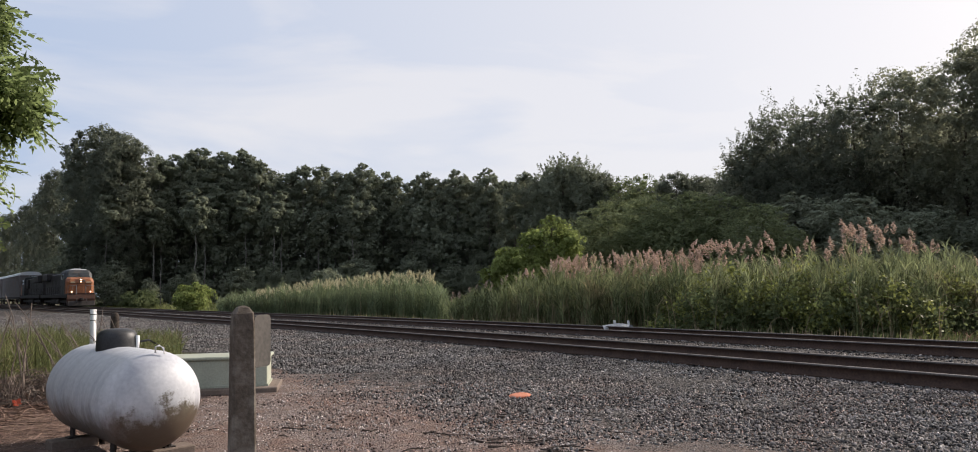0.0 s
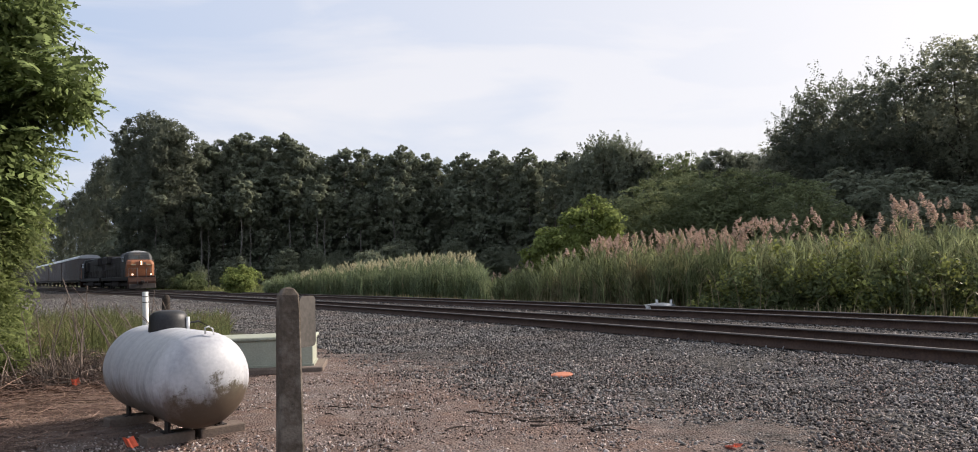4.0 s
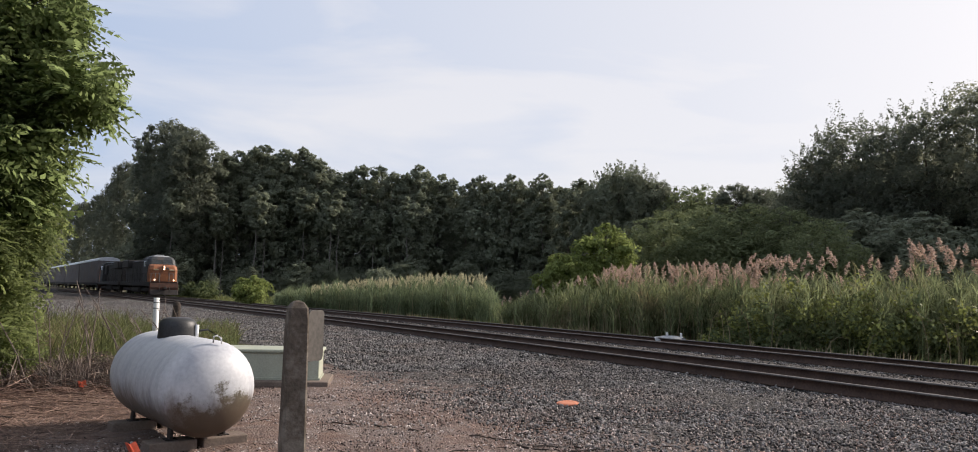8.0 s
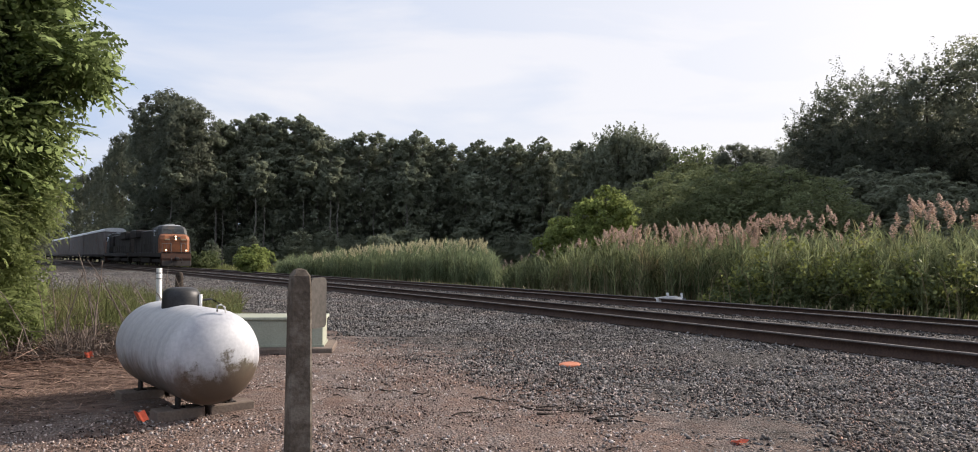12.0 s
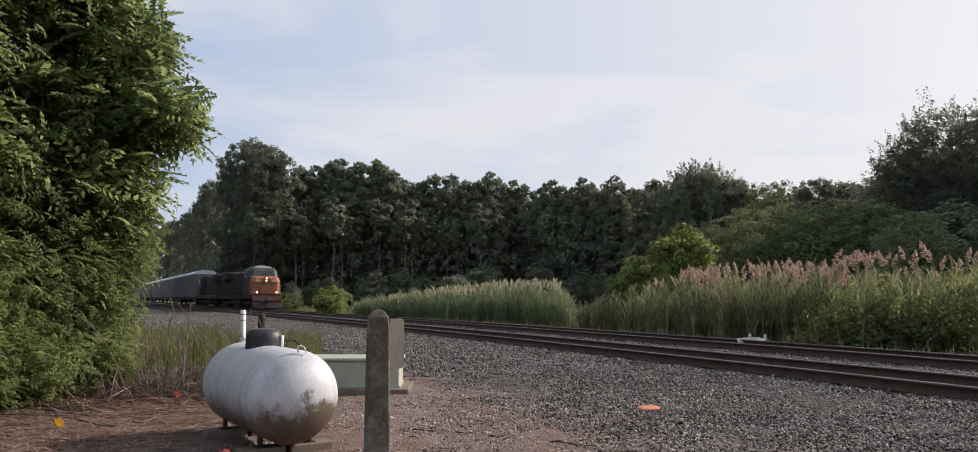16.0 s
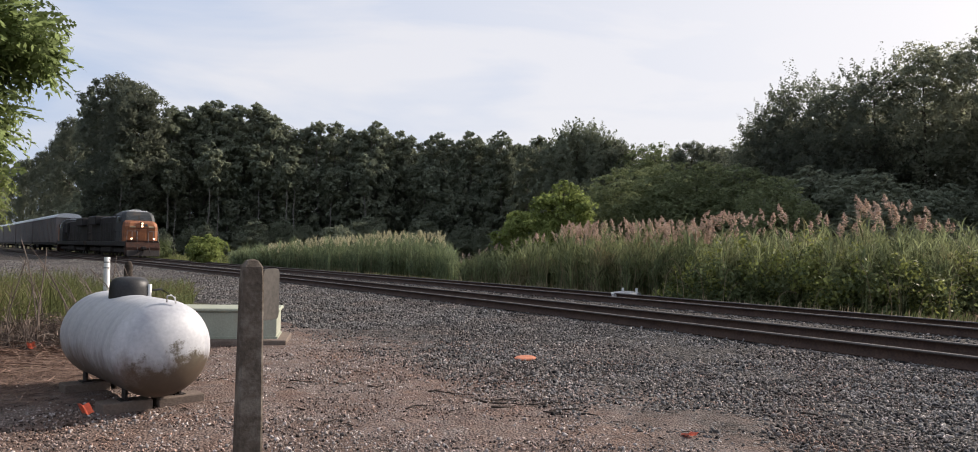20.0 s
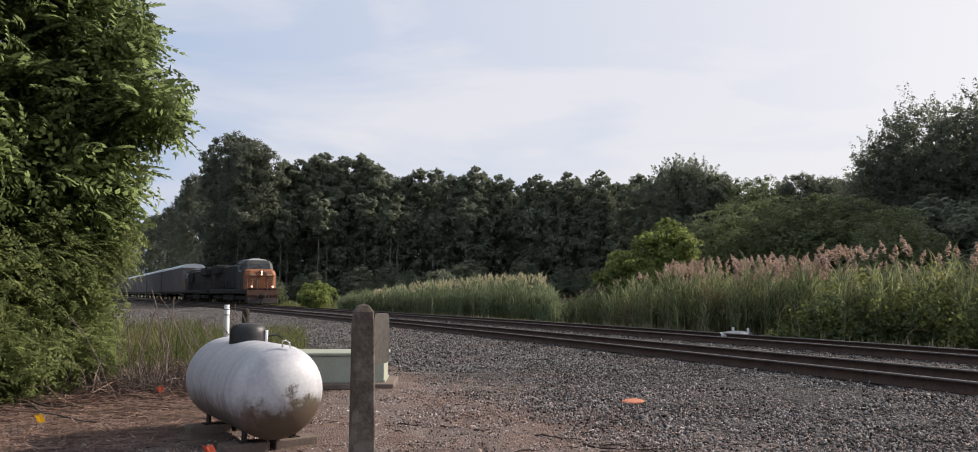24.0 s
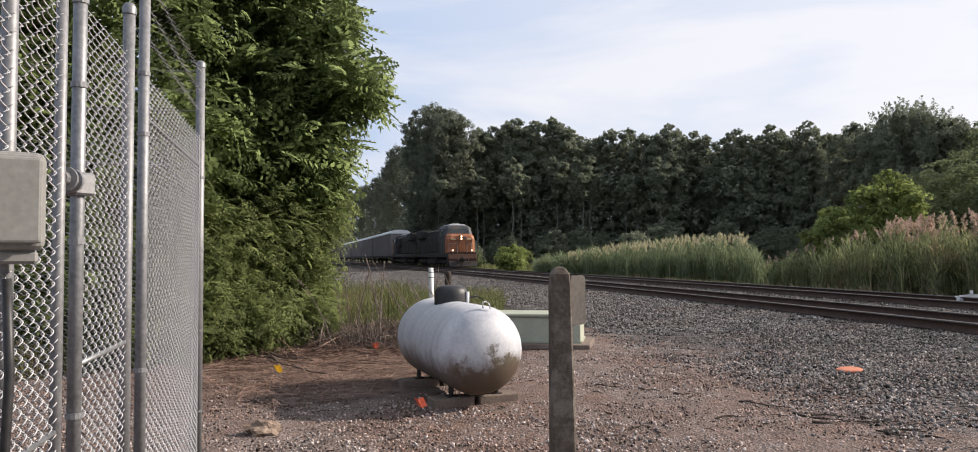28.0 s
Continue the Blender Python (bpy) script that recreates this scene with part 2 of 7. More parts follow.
M["yellow"] = mat("yellow", (0.75, 0.5, 0.03), (0.85, 0.6, 0.06), 10, 0.6, 0, 0.1, 40, 0.3, 0.003, trans=0.3)
M["white"] = mat("white", (0.6, 0.6, 0.6), (0.78, 0.78, 0.77), 5, 0.6, 0, 0.1, 40, 0.4, 0.004, c=(0.4, 0.38, 0.34), cscale=6, cfac=(0.55, 0.75))
M["bark_pale"] = mat("bark_pale", (0.14, 0.125, 0.11), (0.26, 0.24, 0.21), 3, 0.95, 0, 0.8, 25, 0.1, 0.05)
M["reed_low"] = mat("reed_low", (0.115, 0.15, 0.082), (0.22, 0.258, 0.142), 0.3, 0.7, 0, 0, 3, 0.2, c=(0.2, 0.17, 0.098), cscale=0.4, cfac=(0.6, 0.75), rand=0.5, trans=0.45)
M["plume_pale"] = mat("plume_pale", (0.46, 0.43, 0.29), (0.64, 0.6, 0.43), 0.8, 0.9, 0, 0, 3, 0.1, rand=0.2, trans=0.4)
M["straw"] = mat("straw", (0.085, 0.053, 0.041), (0.29, 0.2, 0.158), 2.0, 0.9, 0, 0, 20, 0.1, rand=0.6)
M["rock"] = mat("rock", (0.14, 0.1, 0.075), (0.27, 0.21, 0.165), 6, 0.95, 0, 0.7, 30, 0.1, 0.02)
M["dark_clod"] = mat("dark_clod", (0.03, 0.024, 0.02), (0.075, 0.06, 0.05), 6, 0.95, 0, 0.7, 30, 0.1, 0.02)
M["plate"] = mat("plate", (0.06, 0.055, 0.05), (0.1, 0.09, 0.08), 6, 0.7, 0, 0.2, 60, 0.2, 0.003)
M["grit"] = mat("grit", (0.06, 0.047, 0.041), (0.5, 0.45, 0.42), 4.0, 0.95, 0, 0.3, 80, 0.15, 0.005, c=(0.215, 0.14, 0.11), cscale=0.55, cfac=(0.42, 0.6), rand=0.95)
M["chip"] = mat("chip", (0.15, 0.12, 0.105), (0.46, 0.42, 0.4), 5.0, 0.95, 0, 0.3, 80, 0.15, 0.005, rand=0.6)
M["wire"] = mat("wire", (0.2, 0.2, 0.2), (0.3, 0.3, 0.3), 10, 0.6, 0.6, 0, 40)
M["loco_blue"] = mat("loco_blue", (0.016, 0.0145, 0.0145), (0.032, 0.029, 0.028), 1.5, 0.6, 0, 0.1, 20, 0.25, 0.01, c=(0.04, 0.033, 0.028), cscale=1.2)
M["loco_pilot"] = mat("loco_pilot", (0.022, 0.014, 0.011), (0.085, 0.036, 0.022), 2.2, 0.75, 0, 0.2, 20, 0.2, 0.01, c=(0.03, 0.026, 0.024), cscale=1.6)
M["loco_yellow"] = mat("loco_yellow", (0.22, 0.083, 0.034), (0.31, 0.118, 0.047), 1.5, 0.6, 0, 0.1, 20, 0.3, 0.01, c=(0.12, 0.045, 0.027), cscale=1.3, cfac=(0.46, 0.7))
M["loco_cab"] = mat("loco_cab", (0.022, 0.026, 0.028), (0.048, 0.053, 0.055), 1.5, 0.6, 0, 0.1, 20, 0.3, 0.01, c=(0.07, 0.055, 0.045), cscale=1.4)
# paler hood tone with sunlight put into the colour
M["loco_sunlit"] = mat("loco_sunlit", (0.028, 0.025, 0.023), (0.055, 0.049, 0.045), 1.5, 0.7, 0, 0.1, 20, 0.2, 0.01, c=(0.03, 0.027, 0.026), cscale=1.2)
M["board"] = mat("board", (0.4, 0.33, 0.2), (0.5, 0.42, 0.28), 4, 0.6, 0, 0, 20, 0.3)
M["loco_roof"] = mat("loco_roof", (0.25, 0.26, 0.265), (0.36, 0.37, 0.375), 1.5, 0.6, 0, 0.1, 20, 0.3, 0.01)
M["iron"] = mat("iron", (0.02, 0.018, 0.017), (0.06, 0.05, 0.045), 2, 0.8, 0.2, 0.2, 20, 0.3, 0.01)
M["rack_side"] = mat("rack_side", (0.135, 0.121, 0.117), (0.22, 0.2, 0.192), 1.0, 0.7, 0.0, 0.2, 12, 0.3, 0.02, c=(0.2, 0.14, 0.11), cscale=0.6)
M["rack_roof"] = mat("rack_roof", (0.62, 0.63, 0.64), (0.78, 0.79, 0.8), 1.0, 0.5, 0.0, 0.1, 12, 0.4, 0.01)
M["window"] = mat("window", (0.07, 0.08, 0.085), (0.11, 0.124, 0.13), 2, 0.12, 0, 0, 10, 0.5)
M["lamp"] = glow("lamp", (1.0, 0.62, 0.36), 2.6)
M["ditch"] = glow("ditch", (1.0, 0.62, 0.38), 2.2)


# ---------------------------------------------------------------- mesh helpers
def link(name, bm, material, parent=None, label="", smooth=False, m=None):
    me = bpy.data.meshes.new(name)
    if smooth:
        for fc in bm.faces:
            fc.smooth = True
    bm.to_mesh(me)
    bm.free()
    me.materials.append(material)
    ob = new(name, me)
    if parent:
        ob.parent = parent
    if m is not None:
        ob.matrix_basis = m
    if label:
        ob["label"] = label
    return ob


def part(name, bm, material, parent, label="", smooth=False):
    return link(name, bm, material, parent, label, smooth)


def empty(name, m):
    ob = new(name)
    ob.empty_display_size = 0.2
    ob.matrix_basis = m
    return ob


def box(bm, x0, y0, z0, x1, y1, z1, bevel=0.0, seg=1):
    vs = [bm.verts.new(v) for v in ((x0, y0, z0), (x1, y0, z0), (x1, y1, z0), (x0, y1, z0), (x0, y0, z1), (x1, y0, z1), (x1, y1, z1), (x0, y1, z1))]
    fs = [bm.faces.new([vs[i] for i in q]) for q in ((3, 2, 1, 0), (4, 5, 6, 7), (0, 1, 5, 4), (1, 2, 6, 5), (2, 3, 7, 6), (3, 0, 4, 7))]
    if bevel:
        es = list({e for fc in fs for e in fc.edges})
        bmesh.ops.bevel(bm, geom=es, offset=bevel, segments=seg, affect="EDGES", profile=0.5)
    return bm


def a_box(*args, **kw):
    return box(bmesh.new(), *args, **kw)


def tube(bm, pts, r, n=8, r2=None, cap=True):
    """A tube along a line of points, of radius r, tapering to r2."""
    pts = [Vector(p) for p in pts]
    rings = []
    for i, p in enumerate(pts):
        d = (pts[min(i + 1, len(pts) - 1)] - pts[max(i - 1, 0)]).normalized()
        ax = d.orthogonal().normalized() if abs(d.z) < 0.95 else Vector((1, 0, 0)).cross(d).normalized()
        ay = d.cross(ax)
        rad = r if r2 is None else r + (r2 - r) * i / (len(pts) - 1)
        rings.append([bm.verts.new(p + ax * rad * cos(2 * pi * k / n) + ay * rad * sin(2 * pi * k / n)) for k in range(n)])
    for a, b in zip(rings, rings[1:]):
        for k in range(n):
            bm.faces.new((a[k], a[(k + 1) % n], b[(k + 1) % n], b[k]))
    if cap:
        bm.faces.new(rings[0][::-1])
        bm.faces.new(rings[-1])
    return bm


def a_tube(pts, r, n=8, r2=None):
    return tube(bmesh.new(), pts, r, n, r2)


def lathe(bm, prof, n=24):
    """A body turned round the z axis from (radius, height) pairs."""
    rings = []
    for r, z in prof:
        rings.append([bm.verts.new((r * cos(2 * pi * k / n), r * sin(2 * pi * k / n), z)) for k in range(n)] if r > 1e-5 else [bm.verts.new((0, 0, z))])
    for a, b in zip(rings, rings[1:]):
        for k in range(n):
            k2 = (k + 1) % n
            if len(a) == 1 and len(b) == 1:
                continue
            if len(a) == 1:
                bm.faces.new((a[0], b[k2], b[k]))
            elif len(b) == 1:
                bm.faces.new((a[k], a[k2], b[0]))
            else:
                bm.faces.new((a[k], a[k2], b[k2], b[k]))
    bmesh.ops.recalc_face_normals(bm, faces=bm.faces[:])
    return bm


def mesh_from(name, verts, faces, material, parent=None, smooth=False):
    me = bpy.data.meshes.new(name)
    verts = np.asarray(verts, dtype=np.float32)
    faces = np.asarray(faces, dtype=np.int32)
    me.vertices.add(len(verts))
    me.vertices.foreach_set("co", verts.ravel())
    me.loops.add(faces.size)
    me.loops.foreach_set("vertex_index", faces.ravel())
    me.polygons.add(len(faces))
    me.polygons.foreach_set("loop_start", np.arange(len(faces), dtype=np.int32) * faces.shape[1])
    if smooth:
        me.polygons.foreach_set("use_smooth", np.ones(len(faces), dtype=bool))
    me.update(calc_edges=True)
    me.validate()
    me.materials.append(material)
    ob = new(name, me)
    if parent:
        ob.parent = parent
    return ob


def scatter(tv, tf, at, rots, scales):
    """Many copies of one small shape as one set of vertices and faces."""
    tv, tf = np.asarray(tv, float), np.asarray(tf, int)
    n = len(at)
    v = np.einsum("nij,vj->nvi", rots, tv) if np.ndim(scales) == 1 else np.einsum("nij,nvj->nvi", rots, tv[None] * scales[:, None, :])
    if np.ndim(scales) == 1:
        v = v * scales[:, None, None]
    v = v + at[:, None, :]
    fc = tf[None] + (np.arange(n) * len(tv))[:, None, None]
    return v.reshape(-1, 3), fc.reshape(-1, tf.shape[1])


def turns(rng, n, tilt=pi):
    """n random turning matrices; tilt limits how far up is thrown over."""
    yaw, th, ph = rng.uniform(0, 2 * pi, n), rng.uniform(0, tilt, n), rng.uniform(0, 2 * pi, n)
    k = np.stack([np.cos(ph), np.sin(ph), np.zeros(n)], 1)
    K = np.zeros((n, 3, 3))
    K[:, 0, 2], K[:, 1, 2], K[:, 2, 0], K[:, 2, 1] = k[:, 1], -k[:, 0], -k[:, 1], k[:, 0]
    T = np.eye(3) + np.sin(th)[:, None, None] * K + (1 - np.cos(th))[:, None, None] * (K @ K)
    Z = np.zeros((n, 3, 3))
    Z[:, 0, 0], Z[:, 0, 1], Z[:, 1, 0], Z[:, 1, 1], Z[:, 2, 2] = np.cos(yaw), -np.sin(yaw), np.sin(yaw), np.cos(yaw), 1
    return T @ Z


# ---------------------------------------------------------------- plan of the line
A30 = radians(30)
U0, W0, SLOPE, BEND, SEP, GAUGE = 34.0, 7.447, -0.14636, -0.002616, 4.473, 1.505
RAIL_Z = 0.35


def centre(u):
    d = np.minimum(u - U0, 0)
    return W0 + SLOPE * (u - U0) + 0.5 * BEND * d * d


def slope(u):
    return SLOPE + BEND * np.minimum(u - U0, 0)


def to_xy(u, w):
    return -sin(A30) * u + cos(A30) * w, cos(A30) * u + sin(A30) * w


def to_uw(x, y):
    return -np.sin(A30) * x + np.cos(A30) * y, np.cos(A30) * x + np.sin(A30) * y


def on_line(u, off):
    """The point beside the near track's centre line, off metres to its far side."""
    s = slope(u)
    h = np.hypot(1, s)
    return to_xy(u - s / h * off, centre(u) + off / h)


def polar(az, d):
    """Azimuth in degrees to the left of +y, distance."""
    return -sin(radians(az)) * d, cos(radians(az)) * d


def lift(dc):
    """Height of the ground by its distance from the near track's centre."""
    xs = [-60, -9, -4.2, -1.9, -1.4, -1.15, 1.3, 1.9, 2.6, 3.2, 5.8, 6.5, 8.2, 11, 60, 4000]
    zs = [0.0, 0.0, 0.025, 0.09, 0.14, 0.158, 0.158, 0.13, 0.13, 0.158, 0.158, 0.1, -0.15, -0.25, -0.3, -0.3]
    return np.interp(dc, xs, zs)


def ground_z(x, y):
    u, w = to_uw(x, y)
    return lift((w - centre(u)) / np.hypot(1, slope(u)))

# ---------------------------------------------------------------- ground
def ground_material():
    m = bpy.data.materials.new("ground")
    m.use_nodes = True
    t = m.node_tree
    bs = t.nodes["Principled BSDF"]
    bs.inputs["Roughness"].default_value = 0.95
    bs.inputs["Specular IOR Level"].default_value = 0.15
    co = t.nodes.new("ShaderNodeTexCoord")

    def noise_ramp(scale, a, b, lo=0.35, hi=0.65, detail=6.0):
        n = t.nodes.new("ShaderNodeTexNoise")
        n.inputs["Scale"].default_value, n.inputs["Detail"].default_value, n.inputs["Roughness"].default_value = scale, detail, 0.7
        t.links.new(co.outputs["Object"], n.inputs["Vector"])
        r = t.nodes.new("ShaderNodeValToRGB")
        r.color_ramp.elements[0].position, r.color_ramp.elements[1].position = lo, hi
        r.color_ramp.elements[0].color, r.color_ramp.elements[1].color = (*a, 1), (*b, 1)
        t.links.new(n.outputs["Fac"], r.inputs["Fac"])
        return n.outputs["Fac"], r.outputs["Color"]

    def pebbles(scale, cols):
        v = t.nodes.new("ShaderNodeTexVoronoi")
        v.inputs["Scale"].default_value = scale
        t.links.new(co.outputs["Object"], v.inputs["Vector"])
        r = t.nodes.new("ShaderNodeValToRGB")
        el = r.color_ramp.elements
        el[0].position, el[0].color = 0.0, (*cols[0], 1)
        el[1].position, el[1].color = 1.0, (*cols[-1], 1)
        for i, c in enumerate(cols[1:-1]):
            e = el.new((i + 1) / (len(cols) - 1))
            e.color = (*c, 1)
        sep = t.nodes.new("ShaderNodeSeparateColor")
        t.links.new(v.outputs["Color"], sep.inputs["Color"])
        t.links.new(sep.outputs["Red"], r.inputs["Fac"])
        return v.outputs["Distance"], r.outputs["Color"]

    def mix(fac, a, b):
        x = t.nodes.new("ShaderNodeMixRGB")
        for s, v in ((x.inputs["Fac"], fac), (x.inputs["Color1"], a), (x.inputs["Color2"], b)):
            t.links.new(v, s)
        return x.outputs["Color"]

    at = t.nodes.new("ShaderNodeAttribute")
    at.attribute_name = "zone"
    zs = t.nodes.new("ShaderNodeSeparateColor")
    t.links.new(at.outputs["Color"], zs.inputs["Color"])

    def zone(out, scale):
        """A zone's share, its border broken up by noise."""
        n = t.nodes.new("ShaderNodeTexNoise")
        n.inputs["Scale"].default_value, n.inputs["Detail"].default_value, n.inputs["Roughness"].default_value = scale, 8.0, 0.75
        t.links.new(co.outputs["Object"], n.inputs["Vector"])
        a = t.nodes.new("ShaderNodeMath")
        a.operation = "ADD"
        t.links.new(out, a.inputs[0])
        t.links.new(n.outputs["Fac"], a.inputs[1])
        r = t.nodes.new("ShaderNodeMapRange")
        r.inputs["From Min"].default_value, r.inputs["From Max"].default_value = 0.85, 1.15
        t.links.new(a.outputs[0], r.inputs["Value"])
        return r.outputs["Result"]

    _, dirt = noise_ramp(1.3, (0.107, 0.078, 0.067), (0.225, 0.172, 0.152))
    # pebble tones kept dark to paint shade into the gaps between loose stones
    d1, peb = pebbles(38.0, [(0.012, 0.011, 0.01), (0.03, 0.027, 0.025), (0.065, 0.056, 0.051), (0.15, 0.138, 0.13)])
    d2, grit = pebbles(110.0, [(0.055, 0.043, 0.039), (0.18, 0.145, 0.13), (0.42, 0.385, 0.37)])
    mask, _ = noise_ramp(2.2, (0, 0, 0), (1, 1, 1))
    soil = mix(zone(mask, 7.0), dirt, grit)
    # broad reddish and damp patches in the yard
    patch, _ = noise_ramp(0.45, (0, 0, 0), (1, 1, 1))
    _, damp = noise_ramp(5.0, (0.095, 0.061, 0.048), (0.215, 0.145, 0.115))
    soil = mix(zone(patch, 3.5), soil, damp)
    stony = mix(zone(zs.outputs["Red"], 1.7), soil, peb)
    _, litter = noise_ramp(9.0, (0.094, 0.06, 0.047), (0.195, 0.13, 0.104), 0.4, 0.6)
    withl = mix(zone(zs.outputs["Green"], 1.5), stony, litter)
    _, turf = noise_ramp(3.0, (0.045, 0.05, 0.021), (0.105, 0.1, 0.05))
    col = mix(zone(zs.outputs["Blue"], 1.2), withl, turf)
    t.links.new(col, bs.inputs["Base Color"])
    bp = t.nodes.new("ShaderNodeBump")
    bp.inputs["Strength"].default_value, bp.inputs["Distance"].default_value = 0.9, 0.03
    bp.invert = True
    t.links.new(d1, bp.inputs["Height"])
    bp2 = t.nodes.new("ShaderNodeBump")
    bp2.inputs["Strength"].default_value, bp2.inputs["Distance"].default_value = 0.6, 0.01
    bp2.invert = True
    t.links.new(d2, bp2.inputs["Height"])
    t.links.new(bp.outputs["Normal"], bp2.inputs["Normal"])
    t.links.new(bp2.outputs["Normal"], bs.inputs["Normal"])
    return m


def axis_steps(lo, hi, step, reach):
    xs = list(np.arange(lo, hi + 1e-6, step))
    s, x = step, hi
    while x < reach:
        s *= 1.22
        x += s
        xs.append(x)
    s, x = step, lo
    while x > -reach:
        s *= 1.22
        x -= s
        xs.insert(0, x)
    return np.array(xs)


def smooth_step(a, b, x):
    t = np.clip((x - a) / (b - a), 0, 1)
    return t * t * (3 - 2 * t)


def zones(x, y):
    """Shares of loose stone, dead litter and turf on the ground."""
    u, w = to_uw(x, y)
    dc = (w - centre(u)) / np.hypot(1, slope(u))
    more = 3.5 * smooth_step(12, 24, u) + 5.0 * smooth_step(24, 34, u)
    stone = 0.25 + 0.55 * smooth_step(-7.5, -3.5, dc + more) * (1 - smooth_step(6.2, 8.0, dc))
    stone += 0.05 * smooth_step(6.0, 4.0, np.hypot(x + 2.6, y - 4.2))          # by the fence
    stone -= 0.2 * np.exp(-(((x + 1.2) / 2.2) ** 2 + ((y - 8.6) / 1.6) ** 2))   # worn patch before the post
    litter = 1.0 * np.exp(-(((x + 6.4) / 2.2) ** 2 + ((y - 8.8) / 3.0) ** 2))
    turf = smooth_step(7.0, 8.6, dc)
    left = smooth_step(-4.8, -6.6, dc + 0.06 * (u - 10)) * smooth_step(10.5, 13.5, y - 0.15 * x)
    turf = np.maximum(turf, left * smooth_step(-5.0, -6.5, x))
    # dry verge near the crossing
    side, far = np.degrees(np.arctan2(x, y)), np.hypot(x, y)
    bare = smooth_step(29, 33, side) * smooth_step(6.0, 7.0, dc) * smooth_step(36, 30, far) * (y > 0)
    turf = turf * (1 - 0.8 * bare)
    litter = np.maximum(litter, 0.8 * bare)
    return stone, litter, turf


def build_ground():
    xs, ys = axis_steps(-14, 16, 0.16, 2600), axis_steps(-4, 26, 0.16, 2600)
    X, Y = np.meshgrid(xs, ys)
    Z = ground_z(X, Y)
    near = np.exp(-(np.hypot(X, Y) / 60) ** 2)
    rough = np.zeros_like(Z)
    for k, (fx, fy, ph) in enumerate(((0.7, 0.5, 0.3), (1.9, -1.3, 1.0), (3.7, 2.9, 2.2), (-5.3, 6.1, 0.7))):
        rough += np.sin(fx * X + fy * Y + ph) * np.cos(fy * X * 0.8 - fx * Y + 2 * ph) * (0.012, 0.01, 0.007, 0.004)[k]
    Z = Z + (rough + np.random.RandomState(3).uniform(-0.006, 0.006, Z.shape)) * near
    n, m = X.shape
    idx = np.arange(n * m).reshape(n, m)
    fc = np.stack([idx[:-1, :-1], idx[:-1, 1:], idx[1:, 1:], idx[1:, :-1]], -1).reshape(-1, 4)
    ob = mesh_from("ground", np.stack([X, Y, Z], -1).reshape(-1, 3), fc, ground_material(), smooth=True)
    s, l, t = zones(X, Y)
    col = np.stack([s, l, t, np.ones_like(s)], -1).reshape(-1, 4).astype(np.float32)
    at = ob.data.attributes.new("zone", "FLOAT_COLOR", "POINT")
    at.data.foreach_set("color", col.ravel())
    tagged(ob, "brown earth and grey gravel ground with grass beyond", "ground", kind="structure")


build_ground()

PEBBLE_V = np.array([(0.5, 0.02, -0.1), (-0.1, 0.55, -0.15), (-0.5, -0.1, -0.1), (0.05, -0.5, -0.12), (0.22, 0.2, 0.33), (-0.28, 0.12, 0.28), (0.0, -0.28, 0.36)])
PEBBLE_F = np.array([(0, 1, 4), (1, 5, 4), (1, 2, 5), (2, 6, 5), (2, 3, 6), (3, 0, 6), (0, 4, 6), (4, 5, 6), (0, 3, 2), (0, 2, 1)])


def stones(name, label, pts, lo, hi, material, seed):
    rng = np.random.RandomState(seed)
    n = len(pts)
    size = lo + (hi - lo) * rng.rand(n) ** 2.2
    sc = size[:, None] * rng.uniform(0.6, 1.45, (n, 3)) * np.array([1.0, 0.85, 0.75])
    z = ground_z(pts[:, 0], pts[:, 1]) + size * 0.15
    v, fc = scatter(PEBBLE_V, PEBBLE_F, np.column_stack([pts, z]), turns(rng, n, 2.2), sc)
    ob = mesh_from(name, v, fc, material)
    return tagged(ob, label, "gravel", kind="stuff")


